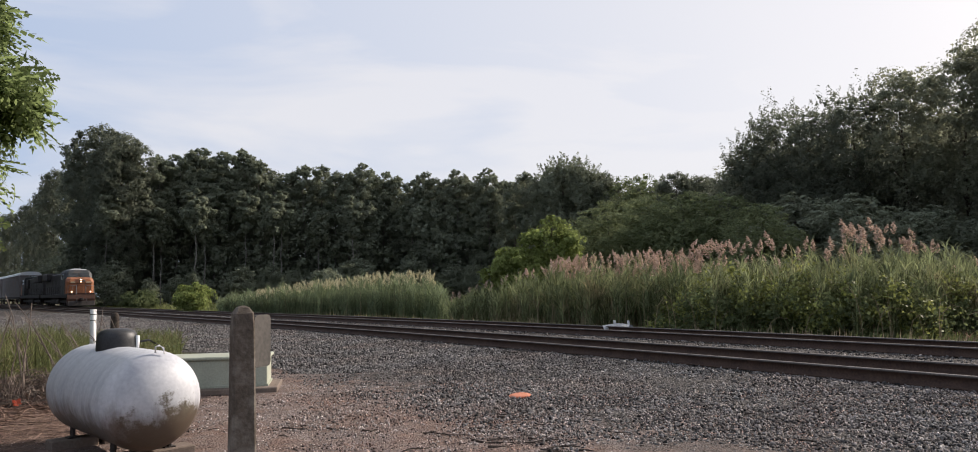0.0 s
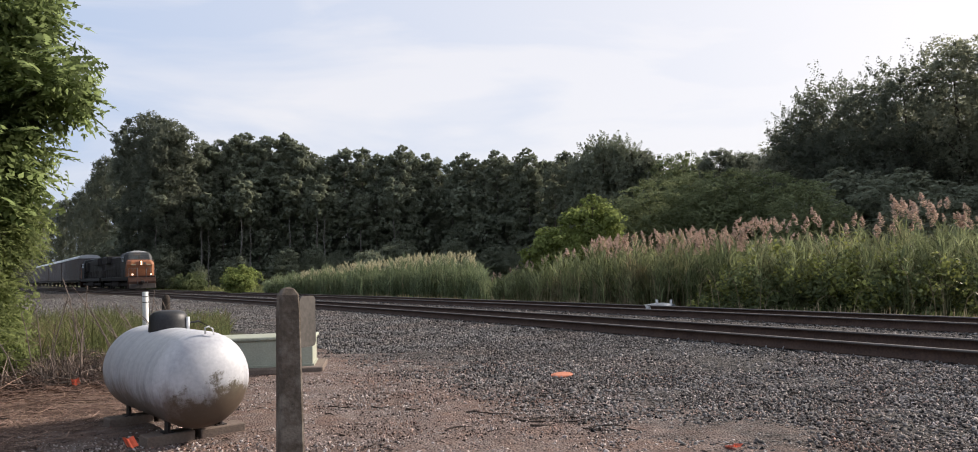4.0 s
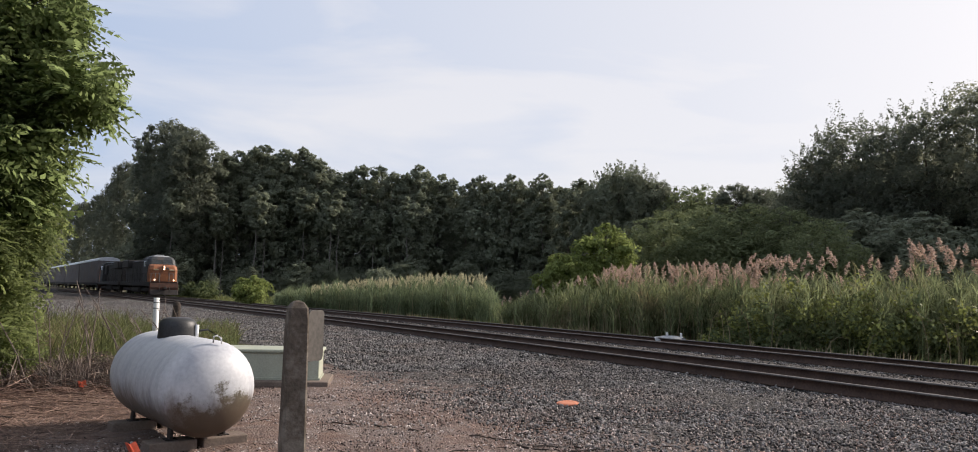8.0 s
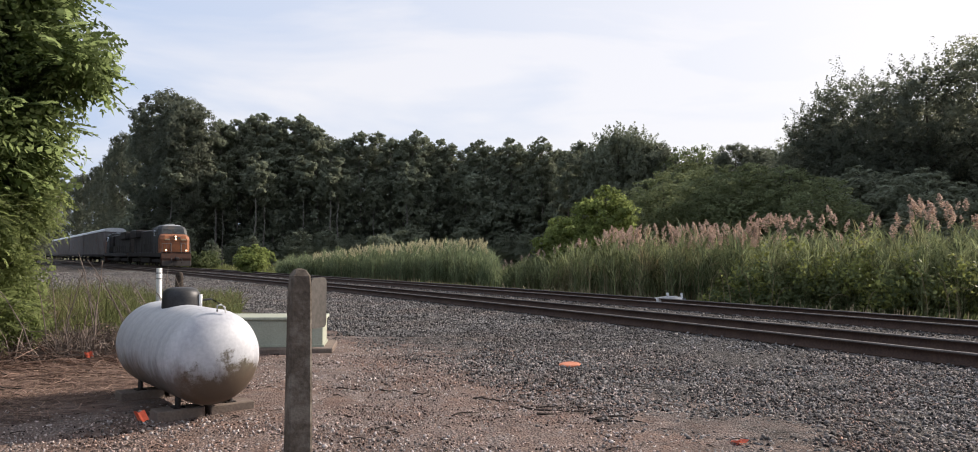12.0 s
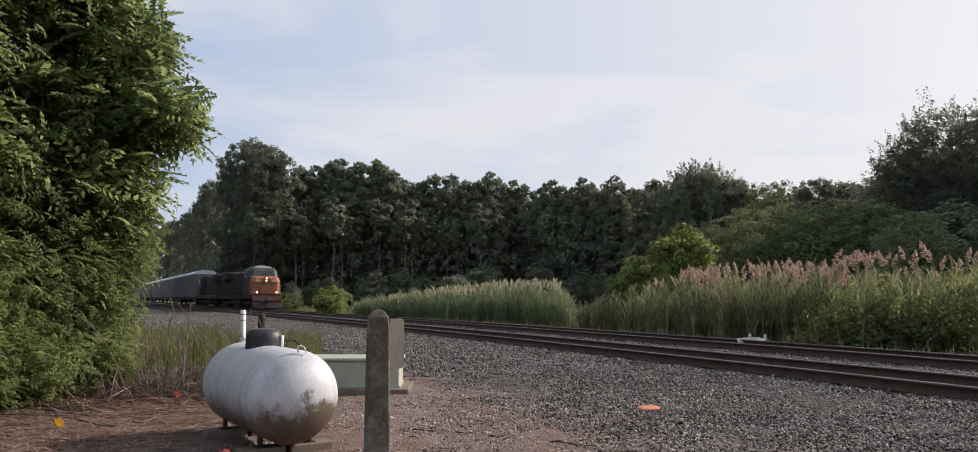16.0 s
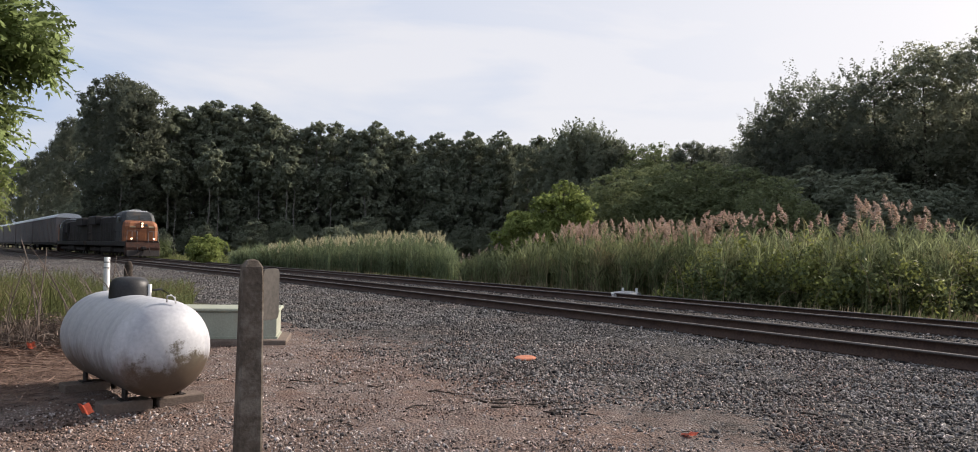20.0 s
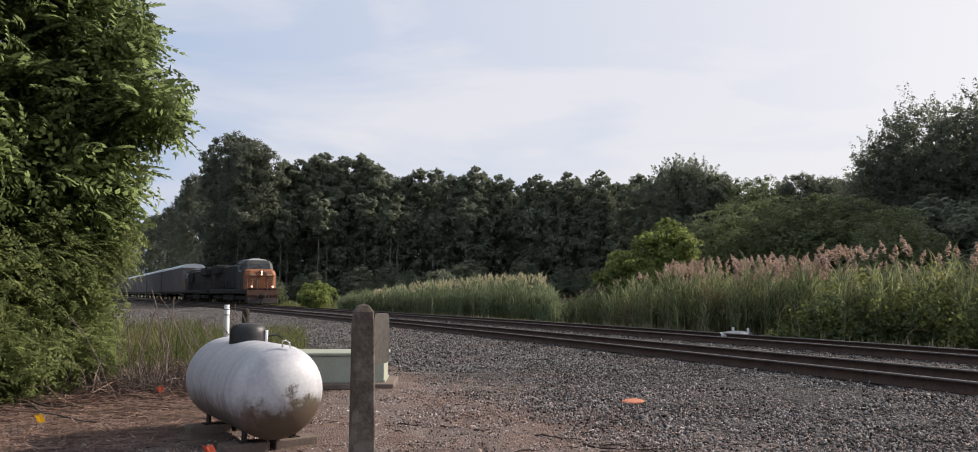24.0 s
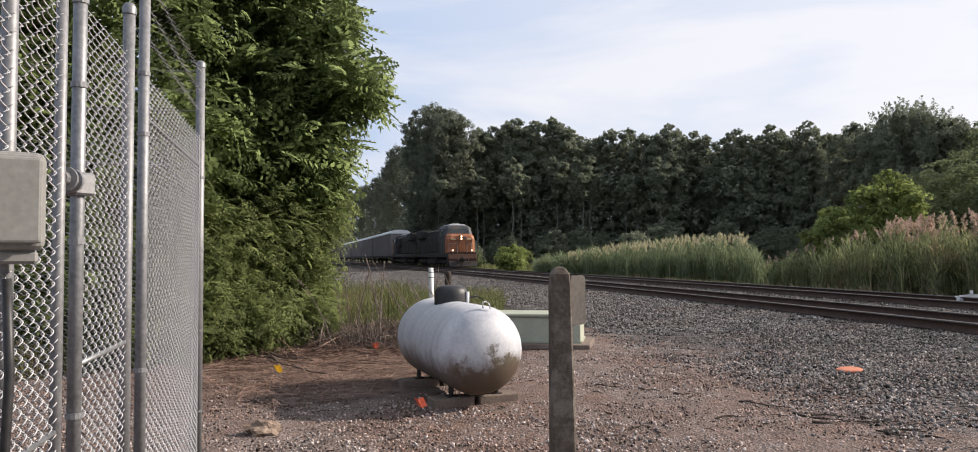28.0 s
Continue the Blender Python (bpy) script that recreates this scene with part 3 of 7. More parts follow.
def build_gravel():
    rng = np.random.RandomState(11)
    # ballast on the near side, between the rails and between the tracks
    u = -9 + 78 * rng.rand(120000) ** 1.7
    off = rng.uniform(-5.6, 6.0, len(u))
    keep = (rng.rand(len(u)) < np.interp(off, [-5.2, -3.0, -1.8, 6.0], [0.25, 0.9, 1.0, 0.8]))
    u, off = u[keep], off[keep]
    x, y = on_line(u, off)
    stones("ballast", "grey crushed stone ballast along the tracks", np.column_stack([x, y]), 0.028, 0.075, M["stone"], 1)
    u, off = rng.uniform(-9, 15, 95000), -6.6 + 5.6 * rng.rand(95000) ** 0.75
    x, y = on_line(u, off)
    keep = np.hypot(x, y) < 16
    stones("fine_ballast", "smaller grey crushed stone spilling from the near track", np.column_stack([x, y])[keep], 0.018, 0.058, M["stone"], 3)
    u = rng.uniform(14, 75, 90000)
    off = -1.2 - np.interp(u, [14, 24, 34], [4.8, 4.8, 11.0]) * rng.rand(90000)
    x, y = on_line(u, off)
    stones("far_ballast", "pale grey ballast shoulder along the near track", np.column_stack([x, y]), 0.035, 0.085, M["stone"], 4)
    # loose gravel on the yard
    az, d = rng.uniform(-50, 58, 170000), 2.8 + 9.5 * rng.rand(170000) ** 0.75
    x, y = -np.sin(np.radians(az)) * d, np.cos(np.radians(az)) * d
    s, l, t = zones(x, y)
    keep = (rng.rand(len(x)) < 0.5 + s - 0.8 * l) & (t < 0.4)
    stones("gravel", "loose brown and grey gravel on bare earth", np.column_stack([x, y])[keep], 0.007, 0.034, M["grit"], 2)
    # larger pale chips, gathered in drifts
    az, d = rng.uniform(-45, 50, 30000), 3.2 + 9.5 * rng.rand(30000) ** 0.8
    x, y = -np.sin(np.radians(az)) * d, np.cos(np.radians(az)) * d
    s, l, t = zones(x, y)
    drift = np.sin(x * 1.7 + 0.8 * np.sin(y * 1.1)) + np.sin(y * 2.3 + x * 0.6 + 1.0)
    keep = (rng.rand(len(x)) < 0.22 + 0.25 * drift - 0.3 * l) & (t < 0.4)
    stones("stone_chips", "pale stone chips strewn over the bare earth", np.column_stack([x, y])[keep], 0.016, 0.05, M["chip"], 5)


build_gravel()


# ---------------------------------------------------------------- tracks
def rail_profile(head):
    if head:
        return [(-0.037, 0.152), (-0.037, 0.176), (-0.028, 0.18), (0.028, 0.18), (0.037, 0.176), (0.037, 0.152)]
    return [(-0.075, 0.0), (-0.075, 0.012), (-0.012, 0.03), (-0.008, 0.145), (-0.035, 0.152), (0.035, 0.152), (0.008, 0.145), (0.012, 0.03), (0.075, 0.012), (0.075, 0.0)]


def sweep(us, off, prof, z0):
    vs, fs = [], []
    n = len(prof)
    for u in us:
        for px, pz in prof:
            x, y = on_line(u, off + px)
            vs.append((x, y, z0 + pz))
    for i in range(len(us) - 1):
        for k in range(n):
            a, b = i * n + k, i * n + (k + 1) % n
            fs.append((a, b, b + n, a + n))
    return vs, fs


def build_track(off, name, label):
    us = np.concatenate([np.arange(-60, 40, 1.5), np.arange(40, 420, 12)])
    thing = empty(name, pose(0, 0, 0))
    tagged(thing, label, "railway track", kind="structure")
    for side in (-1, 1):
        v, fc = sweep(us, off + side * GAUGE / 2, rail_profile(False), RAIL_Z - 0.18)
        r = mesh_from("rail", v, fc, M["rail"], thing)
        v, fc = sweep(us, off + side * GAUGE / 2, rail_profile(True), RAIL_Z - 0.18)
        h = mesh_from("rail_head", v, fc, M["rail_head"], r)
        h["label"] = "polished steel running surface"
    bm = a_box(-1.3, -0.115, -0.17, 1.3, 0.115, 0.0, bevel=0.012)
    first = part("tie", bm, M["tie"], thing)
    rng = random.Random(7)
    u, made = -12.0, 0
    joined_v, joined_f = [], []
    while u < 150:
        x, y = on_line(u, off)
        s = slope(u)
        ang = A30 - atan2(s, 1.0)
        m = pose(x, y, RAIL_Z - 0.19 + rng.uniform(-0.01, 0.004), 0, 0, math.degrees(ang) + rng.uniform(-1.2, 1.2))
        if u < 50:
            ob = first if made == 0 else new("tie", first.data)
            ob.parent = thing
            ob.matrix_basis = m
            made += 1
        else:
            c = np.array([(-1.3, -0.11, 0), (1.3, -0.11, 0), (1.3, 0.11, 0), (-1.3, 0.11, 0), (-1.3, -0.11, -0.1), (1.3, -0.11, -0.1)])
            base = len(joined_v)
            joined_v += [m @ Vector(p) for p in c]
            joined_f += [(base, base + 1, base + 2, base + 3), (base + 4, base + 5, base + 1, base)]
        u += 0.53
    far = mesh_from("far_ties", [tuple(v) for v in joined_v], joined_f, M["tie"], thing)
    far["kind"] = "stuff"
    return thing


build_track(0.0, "near_track", "rusty steel rails on dark wooden ties in ballast")
build_track(SEP, "far_track", "second pair of rusty rails on dark wooden ties")


def build_road():
    """The worn crossing edge beside the near rail."""
    pts = [(1.54, -0.52), (1.6, -0.95), (1.66, -1.27), (1.74, -1.73), (1.82, -2.16), (2.01, -2.98), (2.16, -3.61), (0.66, -5.21), (-8.0, -8.5), (-24.0, -9.0), (-24.0, -0.95), (1.24, -0.95)]
    bm = bmesh.new()
    top, bot = [], []
    for u, o in pts:
        x, y = on_line(u, o)
        z = float(ground_z(x, y))
        top.append(bm.verts.new((x, y, max(z + 0.05, 0.08 + 0.24 * smooth_step(-4.2, -1.2, o)))))
        bot.append(bm.verts.new((x, y, z - 0.1)))
    bm.faces.new(top)
    for i in range(len(pts)):
        j = (i + 1) % len(pts)
        bm.faces.new((top[i], bot[i], bot[j], top[j]))
    bmesh.ops.recalc_face_normals(bm, faces=bm.faces[:])
    ob = link("road", bm, M["asphalt"])
    tagged(ob, "worn grey asphalt crossing approach beside the rails", "road", kind="structure")


build_road()


def build_lane():
    """The road going on beyond the tracks."""
    bm = bmesh.new()
    top = [bm.verts.new((*polar(a, d), -0.2 + 0.06 * i)) for i, (a, d) in enumerate(((-51.8, 58), (-62, 48), (-64, 66), (-56, 72)))]
    low = [bm.verts.new((v.co.x, v.co.y, -0.6)) for v in top]
    bm.faces.new(top)
    for i in range(4):
        bm.faces.new((top[i], low[i], low[(i + 1) % 4], top[(i + 1) % 4]))
    bmesh.ops.recalc_face_normals(bm, faces=bm.faces[:])
    tagged(link("lane", bm, M["stone"]), "pale grey gravel lane beyond the tracks", "road", kind="structure")


build_lane()


# ---------------------------------------------------------------- plants
LEAF_V = np.array([(-0.5, 0, 0), (-0.1, 0.32, 0.06), (0.5, 0.05, -0.08), (-0.05, -0.33, 0.05)])
LEAF_F = np.array([(0, 3, 2, 1)])
SMALL_V, SMALL_F = np.array([(-0.55, -0.12, 0), (0.5, -0.42, 0.08), (0.2, 0.55, -0.06)]), np.array([(0, 1, 2)])


def branch(bm, rng, a, b, r, r2, bend=0.08, n=4, sides=6):
    a, b = Vector(a), Vector(b)
    L = (b - a).length
    pts = [a.lerp(b, i / n) + (Vector((rng.uniform(-1, 1), rng.uniform(-1, 1), rng.uniform(-0.4, 0.6))) * bend * L * sin(pi * i / n)) for i in range(n + 1)]
    tube(bm, pts, r, sides, r2, cap=False)
    return pts


def facing(nr, n):
    """Turning matrices whose z axis points along n, turned at random round it."""
    z = n / np.linalg.norm(n, axis=1)[:, None]
    x = np.cross(z, nr.normal(size=z.shape))
    x /= np.linalg.norm(x, axis=1)[:, None]
    return np.stack([x, np.cross(z, x), z], -1)


def ball(nr, n):
    d = nr.normal(size=(n, 3))
    return d / np.linalg.norm(d, axis=1)[:, None]


def foliage(nr, lobes, puffs, leaves, leaf, puff=0.34, spiky=0.0, loose=0.3, floor=0.05, inner=0.1, shape=(LEAF_V, LEAF_F), droop=0.0):
    """Leaves on small tufts that sit on lobes (x, y, z, radius, squash): the faces look outwards and up, as leaves do."""
    lo = np.asarray(lobes, float)
    share = lo[:, 3] ** 2 / np.mean(lo[:, 3] ** 2)
    count = np.maximum(3, (puffs * share).astype(int))
    k = np.repeat(np.arange(len(lo)), count)
    d = ball(nr, len(k))
    d[:, 2] = np.where(d[:, 2] < -0.35, d[:, 2] + 0.3 * nr.rand(len(k)), d[:, 2])
    rr = lo[k, 3] * nr.uniform(0.7, 1.06, len(k))
    c = lo[k, :3] + d * rr[:, None] * np.column_stack([np.ones(len(k)), np.ones(len(k)), lo[k, 4]])
    # tufts buried in a neighbouring lobe go, but for a few
    gap = np.linalg.norm((c[:, None] - lo[None, :, :3]) / np.stack([lo[:, 3], lo[:, 3], lo[:, 3] * lo[:, 4]], -1)[None], axis=2)
    gap[np.arange(len(k)), k] = 9
    keep = (gap.min(1) > 0.72) | (nr.rand(len(k)) < inner)
    c, d, k = c[keep], d[keep], k[keep]
    size = lo[k, 3] * puff * nr.uniform(0.6, 1.35, len(k))
    j = np.repeat(np.arange(len(c)), leaves)
    e = ball(nr, len(j)) + 0.45 * d[j]
    e /= np.linalg.norm(e, axis=1)[:, None]
    at = c[j] + e * (size[j] * (1 - loose * nr.rand(len(j)) + 0.55 * loose * np.abs(nr.normal(size=len(j)))))[:, None] * np.array([1, 1, 0.8])
    if spiky:
        q = nr.rand(len(j)) * (d[j, 2] > -0.1)
        up = (d + np.array([0, 0, 0.9]) + nr.normal(0, 0.25, d.shape))[j]
        at = c[j] + (at - c[j]) * (1 - 0.85 * q)[:, None] + up * (size[j] * spiky * q)[:, None]
    at[:, 2] = np.maximum(at[:, 2], floor)
    n = 0.65 * e + 0.4 * d[j] + np.array([0, 0, 0.35]) + nr.normal(0, 0.42, e.shape)
    n[:, 2] -= droop
    return scatter(*shape, at, facing(nr, n), leaf * nr.uniform(0.6, 1.35, len(j)))


def feather_leaf(pairs=6):
    """Pairs of leaflets along a drooping stalk."""
    vs, fs = [], []
    for i in range(pairs):
        t = 0.14 + 0.8 * i / (pairs - 1)
        ln = 0.27 * (1 - 0.5 * abs(2 * t - 0.9) ** 1.6)
        for s in (-1, 1):
            b = len(vs)
            cx, cz = t, -0.3 * t * t
            dx, dy, dz = 0.5 * ln, s * ln * 0.82, -0.35 * ln
            vs += [(cx, 0.0, cz), (cx + dx * 0.42 - 0.075, dy * 0.45, cz + dz * 0.3), (cx + dx, dy, cz + dz), (cx + dx * 0.42 + 0.08, dy * 0.38, cz + dz * 0.3)]
            fs.append((b, b + 1, b + 2, b + 3))
    b = len(vs)
    vs += [(0.93, 0.0, -0.26), (1.03, -0.035, -0.33), (1.16, 0.0, -0.42), (1.03, 0.035, -0.33)]
    fs.append((b, b + 1, b + 2, b + 3))
    b = len(vs)
    vs += [(0.0, -0.006, 0.0), (0.55, -0.004, -0.09), (0.55, 0.004, -0.09), (0.0, 0.006, 0.0)]
    fs.append((b, b + 1, b + 2, b + 3))
    return np.array(vs), np.array(fs)


def make_tree(name, seed, height, spread, crown_from, lobes, puffs, leaves, leaf, bark, leafmat, label, peak=0.45, trunk_r=0.22, category="tree", spiky=0.0, loose=0.3, lobe=0.5, puff=0.34, low=0.3, limbs=10, shape=None, core=(0.62, 9, 7)):
    """A tapered trunk, limbs that carry lobes, and a crown of leaf tufts on them. peak: how far up the crown is widest."""
    rng = random.Random(seed)
    nr = np.random.RandomState(seed)
    thing = empty(name, pose(0, 0, 0))
    tagged(thing, label, category)
    bm = bmesh.new()
    lean = Vector((rng.uniform(-0.03, 0.03) * height, rng.uniform(-0.03, 0.03) * height, 0))
    branch(bm, rng, (0, 0, -0.3), lean + Vector((0, 0, height * 0.88)), trunk_r, trunk_r * 0.2, 0.008 if height > 12 else 0.02, 8, 8)
    part("trunk", bm, bark, thing, smooth=True)
    centres = []
    for i in range(lobes):
        k = (i + 0.5) / lobes
        env = spread * (0.6 + 0.4 * sin(pi / 2 * k / peak) if k < peak else max(0.12, 1 - ((k - peak) / (1.04 - peak)) ** 2) ** 0.5)
        r = max(0.3 * spread, env * lobe) * rng.uniform(0.72, 1.2)
        reach = max(0.0, env - 0.75 * r) * rng.uniform(0.6, 1.08)
        ang = i * 2.399 + rng.uniform(-0.5, 0.5)
        z = height * (crown_from + (1 - crown_from) * k ** 0.85) - 0.85 * r * k
        z = max(z, low * r)
        tip = lean * (z / height) + Vector((cos(ang) * reach, sin(ang) * reach, z))
        if i % max(1, lobes // limbs) == 0:
            start = lean * (z / height) + Vector((0, 0, max(height * 0.06, z - 0.6 * reach - 0.3)))
            bm = bmesh.new()
            pts = branch(bm, rng, start, tip, trunk_r * 0.36, trunk_r * 0.07, 0.1, 4, 5)
            limb = part("limb", bm, bark, thing, smooth=True)
            for q in range(2 if height < 12 else 0):
                tip2 = tip + Vector((rng.uniform(-1, 1), rng.uniform(-1, 1), rng.uniform(-0.3, 0.7))) * r * 0.8
                bm = bmesh.new()
                branch(bm, rng, pts[2 + q], tip2, trunk_r * 0.16, trunk_r * 0.05, 0.1, 3, 4)
                part("twig", bm, bark, limb, smooth=True)
        centres.append((*tip, r, rng.uniform(0.75, 1.0)))
    shape = shape or (LEAF_V, LEAF_F)
    v, fc = foliage(nr, centres, puffs, leaves, leaf, puff, spiky, loose, shape=shape)
    # larger leaves deep in the crown close it
    if core:
        deep = [(x, y, z, r * core[0], q) for x, y, z, r, q in centres]
        v2, fc2 = foliage(nr, deep, core[1], core[2] * 2, leaf * (1.7 if shape[0] is LEAF_V else 0.75), 0.45, 0.0, 0.6, inner=0.7)
        v, fc = np.concatenate([v, v2]), np.concatenate([fc, fc2 + len(v)])
    mesh_from("crown", v, fc, leafmat, thing)
    return thing


def place(tree, x, y, turn, s, label=""):
    while not clear_of_line(x, y, 6.5) and hypot(x, y) > 90:
        x, y, s = x * 1.02, y * 1.02, (s[0] * 1.02, s[1] * 1.02)
    t = copy_thing(tree, pose(x, y, float(ground_z(x, y)), 0, 0, turn))
    t.scale = (s[0], s[0], s[1])
    if label:
        t["label"] = label
    return t


def line_distance(az):
    """How far off the far track is met along an azimuth."""
    for d in range(20, 260, 2):
        x, y = polar(az, d)
        u, w = to_uw(x, y)
        if (w - centre(u)) / hypot(1, SLOPE) > SEP:
            return d
    return 260


def clear_of_line(x, y, room):
    """Whether a point lies at least room metres off the two tracks, on either side."""
    u, w = to_uw(x, y)
    return np.abs((w - centre(u)) / np.hypot(1, slope(u)) - SEP / 2) > SEP / 2 + room


def wood_distance(az, d):
    if 24 < az < 36.5:
        return max(d, min(235, line_distance(az) + 16))
    return d


def grove():
    """The wood behind the line: tall trees in several rows."""
    hazy = M["leaf_wood_hazed"]
    far_leaf, dark = M["leaf_far_hazed"], "tall dark green deciduous tree at the wood's edge"
    kinds = [
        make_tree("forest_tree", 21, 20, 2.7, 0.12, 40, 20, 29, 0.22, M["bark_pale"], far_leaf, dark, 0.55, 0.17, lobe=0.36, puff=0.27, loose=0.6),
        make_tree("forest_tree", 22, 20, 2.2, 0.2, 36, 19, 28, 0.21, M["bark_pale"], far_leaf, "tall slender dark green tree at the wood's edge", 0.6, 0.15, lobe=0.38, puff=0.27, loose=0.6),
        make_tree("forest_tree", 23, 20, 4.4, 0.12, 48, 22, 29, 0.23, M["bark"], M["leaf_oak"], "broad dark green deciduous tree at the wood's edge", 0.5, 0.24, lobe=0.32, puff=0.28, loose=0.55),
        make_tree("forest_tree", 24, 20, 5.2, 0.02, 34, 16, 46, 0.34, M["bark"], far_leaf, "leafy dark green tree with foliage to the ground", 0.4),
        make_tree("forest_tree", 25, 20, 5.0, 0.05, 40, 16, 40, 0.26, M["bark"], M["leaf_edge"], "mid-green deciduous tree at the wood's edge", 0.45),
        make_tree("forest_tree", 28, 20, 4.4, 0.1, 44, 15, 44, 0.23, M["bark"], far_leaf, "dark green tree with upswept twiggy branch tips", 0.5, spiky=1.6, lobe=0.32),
    ]
    fine = [
        make_tree("forest_tree", 26, 20, 4.2, 0.1, 44, 20, 36, 0.2, M["bark"], hazy, "tall dark green tree in the nearer wood", 0.55, lobe=0.38, puff=0.36),
        make_tree("forest_tree", 27, 20, 3.6, 0.08, 40, 20, 36, 0.19, M["bark"], hazy, "tall narrow dark green tree in the nearer wood", 0.6, lobe=0.4, puff=0.36, loose=0.5),
        make_tree("forest_tree", 29, 20, 4.4, 0.1, 44, 20, 36, 0.19, M["bark"], M["leaf_oak"], "dark green tree in the nearer wood with upswept twigs", 0.5, spiky=1.8, lobe=0.36, loose=0.4),
        make_tree("forest_tree", 37, 20, 4.0, 0.3, 44, 15, 30, 0.21, M["bark"], hazy, "tall tree with an airy crown that lets the sky through", 0.5, 0.2, lobe=0.27, puff=0.42, loose=0.7, core=(0.5, 3, 5)),
    ]
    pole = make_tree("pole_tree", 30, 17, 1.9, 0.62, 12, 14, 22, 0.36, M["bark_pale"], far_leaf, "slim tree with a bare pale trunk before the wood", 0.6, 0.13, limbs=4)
    rng = random.Random(5)
    # azimuth, distance, top's elevation in degrees
    skyline = [(58, 95, 11), (54, 98, 10.5), (50, 100, 10), (46, 105, 9), (43, 108, 8.4), (40, 112, 7.8), (29.3, 124, 10.0), (28.2, 123, 11.1),
               (26.8, 122, 10.9), (25.2, 126, 9.7), (23.6, 128, 9.3), (22.2, 127, 10.1), (20.9, 128, 10.3), (19.4, 126, 10.5), (18, 128, 10.0), (16.6, 128, 9.0), (15.2, 130, 9.0), (13.8, 130, 9.4), (12.4, 128, 9.6), (11, 128, 9.3),
               (9.6, 129, 9.4), (8.2, 130, 8.9), (6.6, 128, 8.7), (5.0, 127, 9.0), (3.4, 126, 8.9), (1.8, 124, 9.0), (0.4, 122, 9.1), (-1.0, 122, 8.7), (-2.6, 118, 8.9), (-4.4, 112, 9.7), (-5.8, 112, 10.0), (-7.2, 112, 9.6),
               (-8.8, 112, 9.1), (-10.5, 112, 8.7), (-12.2, 110, 8.8), (-14, 106, 8.7), (-16, 104, 8.6), (-18, 98, 8.8)]
    line = sorted((az, el) for az, d, el in skyline)
    top_at = lambda az: float(np.interp(az, [a for a, _ in line], [e for _, e in line]))
    far_at = lambda az: float(np.interp(az, [a for a, _, _ in sorted(skyline)], [d for _, d, _ in sorted(skyline)]))
    slim = [(az, far_at(az), top_at(az) + rng.uniform(-0.55, 0.2)) for az in np.arange(25.6, -3.4, -0.86)]
    for az, d, el in [q for q in skyline if q[0] < -3.4 or q[0] > 26] + slim:
        d = wood_distance(az, d)
        h = (1.08 if az > -1 else 1.04) * (1.0 + d * tan(radians(el)))
        k = 2 if 26 < az < 29 or az > 38 else 5 if -7.5 < az < -4 else rng.choice((0, 0, 1, 1, 0)) if az > -3 else rng.choice((2, 4, 4, 2))
        x, y = polar(az + rng.uniform(-0.3, 0.3), d + rng.uniform(-2, 3))
        place(kinds[k], x, y, rng.uniform(0, 360), ((0.55 if 29 < az < 35 else 1.0) * h / 20 * rng.uniform(0.9, 1.15), h / 20))
    poles = (27.4, 24.4, 23.9, 21.6, 21.0, 18.2, 16.2, 15.7, 13.0, 10.4)
    for i, az in enumerate(poles):
        x, y = polar(az, 120.5 + 1.7 * (i % 3))
        h = rng.uniform(15, 18.5)
        if i:
            place(pole, x, y, rng.uniform(0, 360), (h / 17, h / 17))
        else:
            pole.matrix_basis = pose(x, y, float(ground_z(x, y)))
    for az in np.arange(56, -19, -2.1):          # second row closes the gaps
        d = wood_distance(az, rng.uniform(134, 142)) + (12 if 26 < az < 37 else 0)
        h = 1.2 + d * tan(radians(top_at(az) - rng.uniform(0.0, 0.6)))
        x, y = polar(az + rng.uniform(-0.5, 0.5), d)
        k, turn = rng.choice((0, 2, 2, 5)), rng.uniform(0, 360)
        if not 29.0 < az < 39.0:
            place(kinds[k], x, y, turn, (h / 20 * 1.25, h / 20))
    for az in np.arange(58, -17, -2.2):          # understorey
        d = wood_distance(az, rng.uniform(131, 137) if 7 < az < 28 else rng.uniform(118, 126))
        h = rng.uniform(5, 9)
        x, y = polar(az + rng.uniform(-0.8, 0.8), d)
        place(kinds[3], x, y, rng.uniform(0, 360), (h / 20 * 1.8, h / 20), "small dark understorey tree in the wood")
    for az in np.arange(30.4, 35.4, 0.62):        # the wood falls away along the line
        el, d = np.interp(az, [30.4, 31.4, 32.3, 33, 34, 35.4], [8.4, 6.9, 6.0, 5.6, 5.2, 4.8]), 140.0
        while not clear_of_line(*polar(az, d), 7.0) and d < 330:
            d += 3.0
        h = 1.06 * (1.5 + d * tan(radians(el + rng.uniform(-0.3, 0.1))))
        x, y = polar(az, d + 4 * rng.random())
        place(kinds[2], x, y, rng.uniform(0, 360), (h / 20 * 0.6, h / 20))
    for az, d, el in ((36.3, 92, 5.4), (37.6, 86, 6.2), (39.2, 84, 6.8)):
        h = 1.06 * (1.5 + d * tan(radians(el)))
        x, y = polar(az, d)
        place(kinds[2], x, y, rng.uniform(0, 360), (h / 20 * 1.3, h / 20), "broad dark green tree on the near side of the line")
